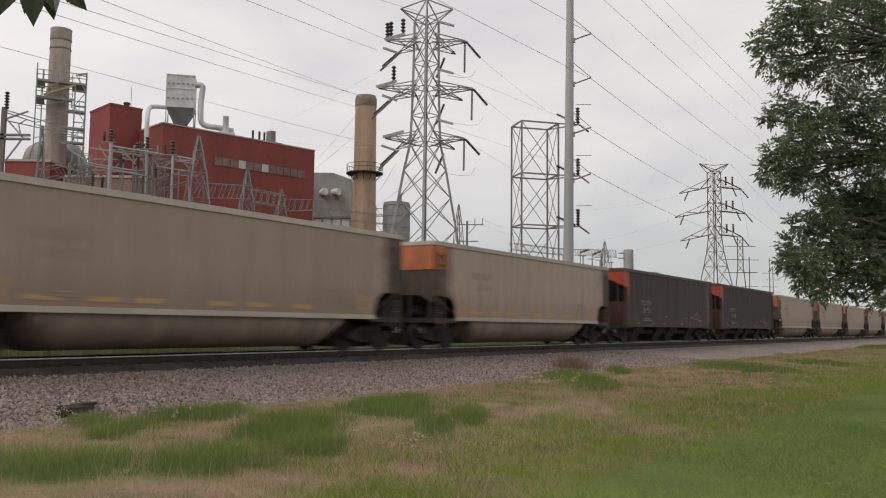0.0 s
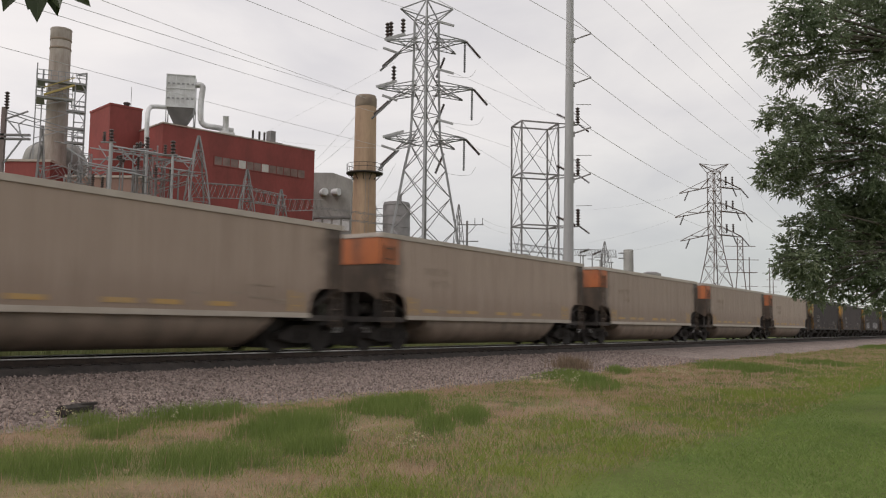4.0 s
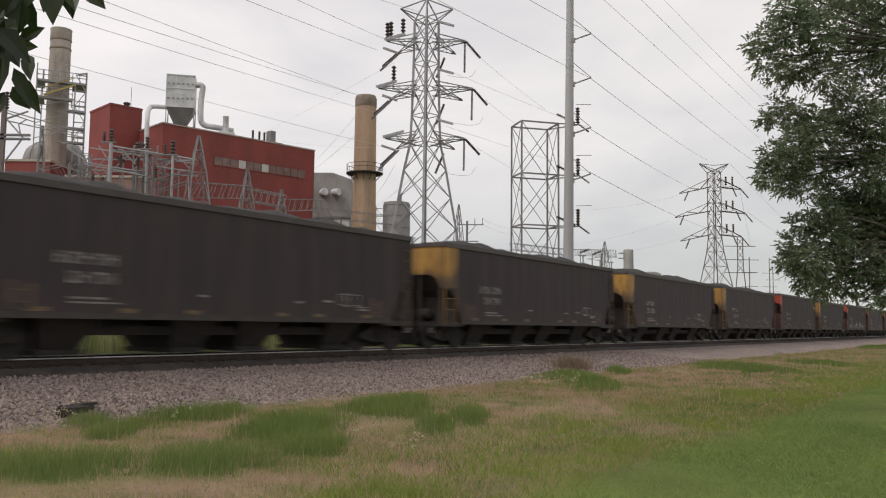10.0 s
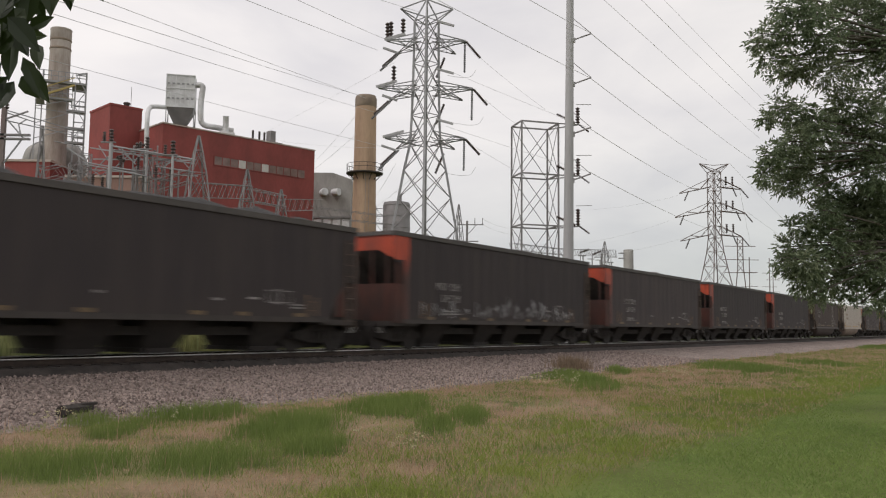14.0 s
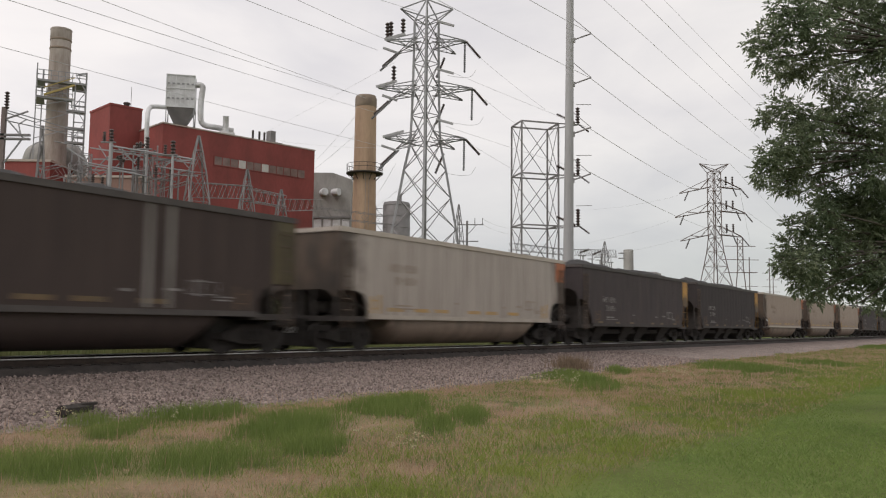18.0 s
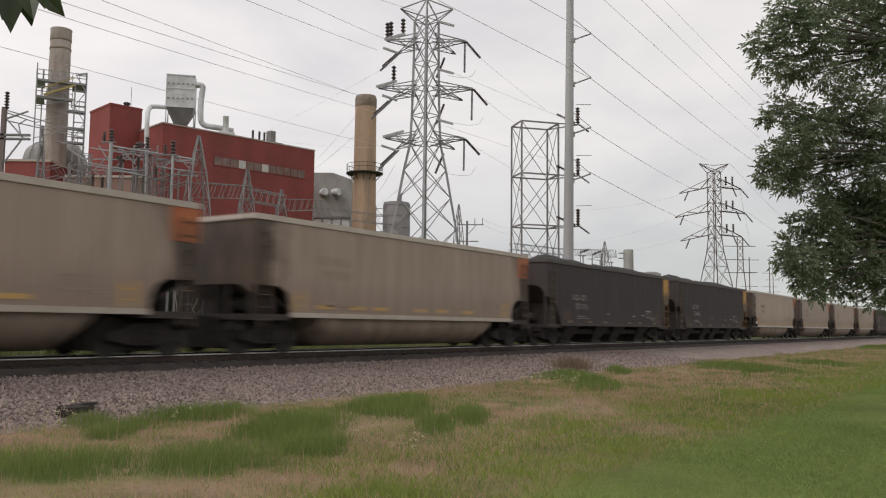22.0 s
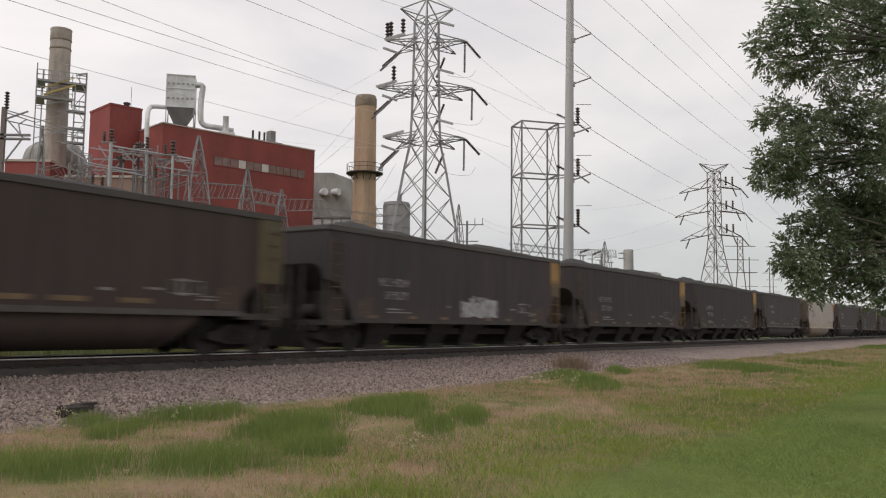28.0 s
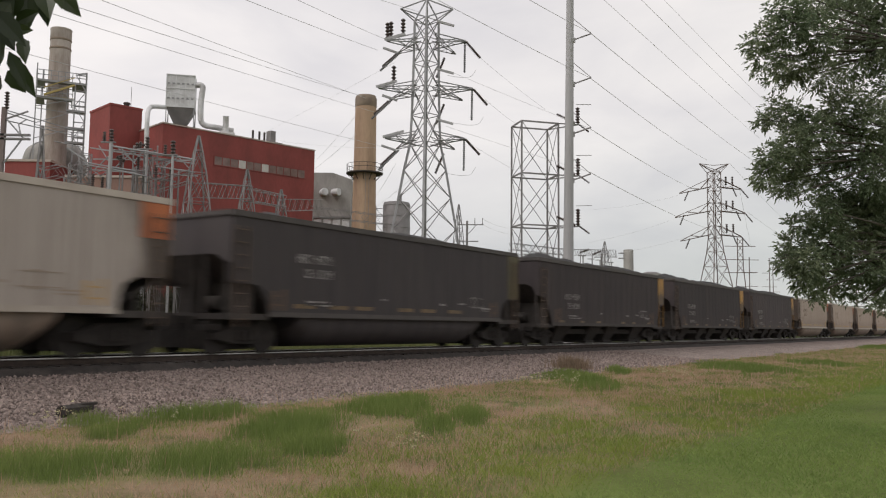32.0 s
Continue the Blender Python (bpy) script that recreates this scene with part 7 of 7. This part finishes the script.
def build_near_tree():
    tree = thing("overhanging_tree", "broad-leaved tree whose low twigs hang before the camera", "tree", pose(-3.6, -1.2, 0))
    foot = Vector((-3.6, -1.2, 0))
    part("trunk", Geo().path([(0, 0, -0.1), (0, 0, 0.5), (0.05, 0, 2.0), (0, 0.1, 3.6), (0.1, 0.2, 5.4)], [0.30, 0.22, 0.19, 0.15, 0.07], 10), M_BARK, tree, smooth=True)
    part("limb", Geo().path(pipe([(0, 0.1, 3.1), (0.9, 1.6, 3.9), (2.2, 3.4, 3.35), (3.0, 3.6, 3.0)]), [0.10 - 0.004 * k for k in range(16)], 6), M_BARK, tree, smooth=True)
    rng = random.Random(3)
    # spray that dips in from above
    a0 = Vector((-1.05, 2.2, 2.48)) - foot
    g = Geo()
    for along, up, dx, dz, ln in ((-0.03, 0.0, -0.35, -1.0, 0.12), (0.0, 0.0, 0.1, -1.0, 0.135), (0.03, 0.0, 0.45, -1.0, 0.12), (0.075, 0.02, 0.35, -1.0, 0.105), (-0.06, 0.02, -0.7, -0.75, 0.11),
                               (0.05, -0.01, 0.9, -0.7, 0.10), (-0.02, 0.03, -0.1, -1.0, 0.12), (0.1, 0.03, 0.8, -0.6, 0.10), (0.015, 0.04, 0.2, -1.0, 0.14), (-0.045, 0.04, -0.5, -1.0, 0.12)):
        leaf_blade(g, a0 + Vector((along, rng.uniform(-0.05, 0.05), up)), Vector((dx, rng.uniform(-0.5, 0.2), dz)), ln, ln * 0.27)
    top = part("leaf_spray", g, M_LEAF_NEAR, tree)
    part("twig", Geo().path([Vector((3.0, 3.6, 3.0)), a0 + Vector((0.05, 0.05, 0.4)), a0 + Vector((0, 0, -0.02))], [0.02, 0.008, 0.004], 5), M_BARK, tree)
    NEAR_TWIGS.append((top, "top"))
    # twig that hangs at the edge of the view, dense with leaves
    b0 = Vector((-1.15, 2.15, 2.48)) - foot
    g = Geo()
    for k in range(46):
        t = k / 45
        root = b0 + Vector((rng.uniform(-0.10, 0.05), rng.uniform(-0.08, 0.08), -0.33 * t))
        leaf_blade(g, root, Vector((rng.uniform(-0.6, 0.55), rng.uniform(-0.5, 0.3), rng.uniform(-1.0, -0.35))), rng.uniform(0.075, 0.12), rng.uniform(0.02, 0.031))
    leaf_blade(g, b0 + Vector((0.04, 0, -0.2)), Vector((1.0, -0.2, 0.55)), 0.085, 0.022)
    leaf_blade(g, b0 + Vector((0.03, 0, -0.22)), Vector((1.0, -0.2, 0.1)), 0.07, 0.02)
    low = part("leaf_spray", g, M_LEAF_NEAR, tree)
    part("twig", Geo().path([Vector((3.0, 3.6, 3.0)), b0 + Vector((-0.08, 0.05, 0.35)), b0 + Vector((-0.08, 0, 0.0)), b0 + Vector((-0.08, 0, -0.33))], [0.02, 0.01, 0.006, 0.003], 5), M_BARK, tree)
    NEAR_TWIGS.append((low, "edge"))


def build_hedge():
    """Dark shrubs between the track and the yard, glimpsed between the cars."""
    blobs = [(0, 0, 1.3, 3.0, 1.6, 1.3), (1.6, 0.3, 2.2, 2.0, 1.4, 1.5), (-1.6, -0.2, 2.0, 2.0, 1.4, 1.5), (0.2, 0.1, 3.0, 1.9, 1.2, 1.3)]
    first = None
    for k in range(16):
        at = track_pose(8.0 + 4.6 * k + random.uniform(-0.6, 0.6), 50.0 + random.uniform(-0.7, 0.7), 0) @ pose(0, 0, 0, 0, 0, random.choice((0, 180)) + random.uniform(-20, 20))
        if first is None:
            first = thing("shrub", "dense dark green shrub beyond the railway track", "shrub", at, group="shrubs beyond the track")
            part("crown", leaf_mesh("crown", blobs, 4200, 0.28, 77, M_HEDGE, 6, 0.2), M_HEDGE, first)
            for j in range(3):
                a = j * 2.1
                part("stem", Geo().tube((0.2 * math.cos(a), 0.2 * math.sin(a), -0.05), (1.4 * math.cos(a), 0.9 * math.sin(a), 1.9), 0.05, 0.02, n=5), M_BARK, first)
        else:
            copy_thing(first, at)


build_ash()
build_near_tree()
build_hedge()


# ---- what moves ----
def motions():
    # the train rolls past at about 22 m/s, its pace drifting a little
    lead = ((0.0, 22.64), (6.0, 20.553), (12.0, 18.082), (18.0, 16.544), (24.0, 13.72), (32.0, 9.486))
    for car, i, way in TRAIN:
        rows = []
        for t, e in lead:
            s = e + CAR_PITCH * i - 22.136 * t - HALF
            rows.append((t, track_pose(s, TRACK_AWAY, RAIL_TOP) @ pose(0, 0, 0, 0, 0, 0 if way > 0 else 180)))
        walk(car, rows)
    # the wind in the ash tree
    for clump, i in SWAYING:
        rows = []
        for k in range(33):
            g = 0.6 * math.sin(0.55 * k + i) + 0.4 * math.sin(1.7 * k + 2.1 * i)
            drift = -0.05 * min(1.0, k / 24.0)
            rows.append((float(k), pose(0.17 + drift + 0.035 * g, 0.02 * g, 0.02 * math.sin(1.1 * k + i), 0, 0.35 * g, 0)))
        walk(clump, rows)
    # gusts push the near twigs in and out of view: seconds, then sideways and downward shift in centimetres
    top = ((0, -5.1, 0.4), (1, -1.5, -1.2), (2, -6.6, 2.9), (3, -7.3, 2.2), (4.5, -2, -3), (6, 1.5, -8.8), (7, 3.7, -2.9), (8, 3.7, -2.9), (9, 4.4, 0.7), (10, 0, 0), (11, 0.7, -0.7),
           (12, 2.2, -0.7), (13, 2.2, -3.2), (14, -0.7, -2.2), (15.5, -1.5, -3), (17, -2.2, -5.1), (18, 0, -12), (19, -6.6, 4.4), (20, -9.5, 2.2), (20.5, -9.5, -1.5), (21, -11, -2.9),
           (22, -11, 2.2), (23, -6.6, 0.7), (24, -11, 5.1), (25, -6.6, -3.7), (26.5, -3, -3), (27.5, -1.5, -3.7), (28, 0, -12), (28.5, 5.9, -5.1), (29, 0, -5.9), (29.5, -8, -4.4),
           (30, -3, -12), (31, -6.6, -2.2), (31.5, -2.2, -3.7), (32, -6.6, 2.2))
    edge = ((0, -16, 0), (3, -16, 0), (5.5, -15, 0), (6, -12, -6), (7, 10, -2.9), (8, 3.7, 0), (9, 0, -4.4), (10, 0, 0), (11, -2.2, 0), (12, -7.3, 0), (13, -4.4, 0), (14, 2.2, -2.9), (15.5, -1.5, -4),
            (17, -1.5, -5.9), (18, -18, 0), (19, -9, -4), (20, -15, 0), (22, -16, 0), (25, -16, 0), (26.5, -10, -3), (27.5, -7.3, -4), (28, -16, 0), (30, -18, 0), (31, -15, 0), (32, -1.5, -4.4))
    for twig, kind in NEAR_TWIGS:
        rows = [(float(t), pose(dx / 100, 0, -down / 100)) for t, dx, down in (top if kind == "top" else edge)]
        walk(twig, rows)


motions()
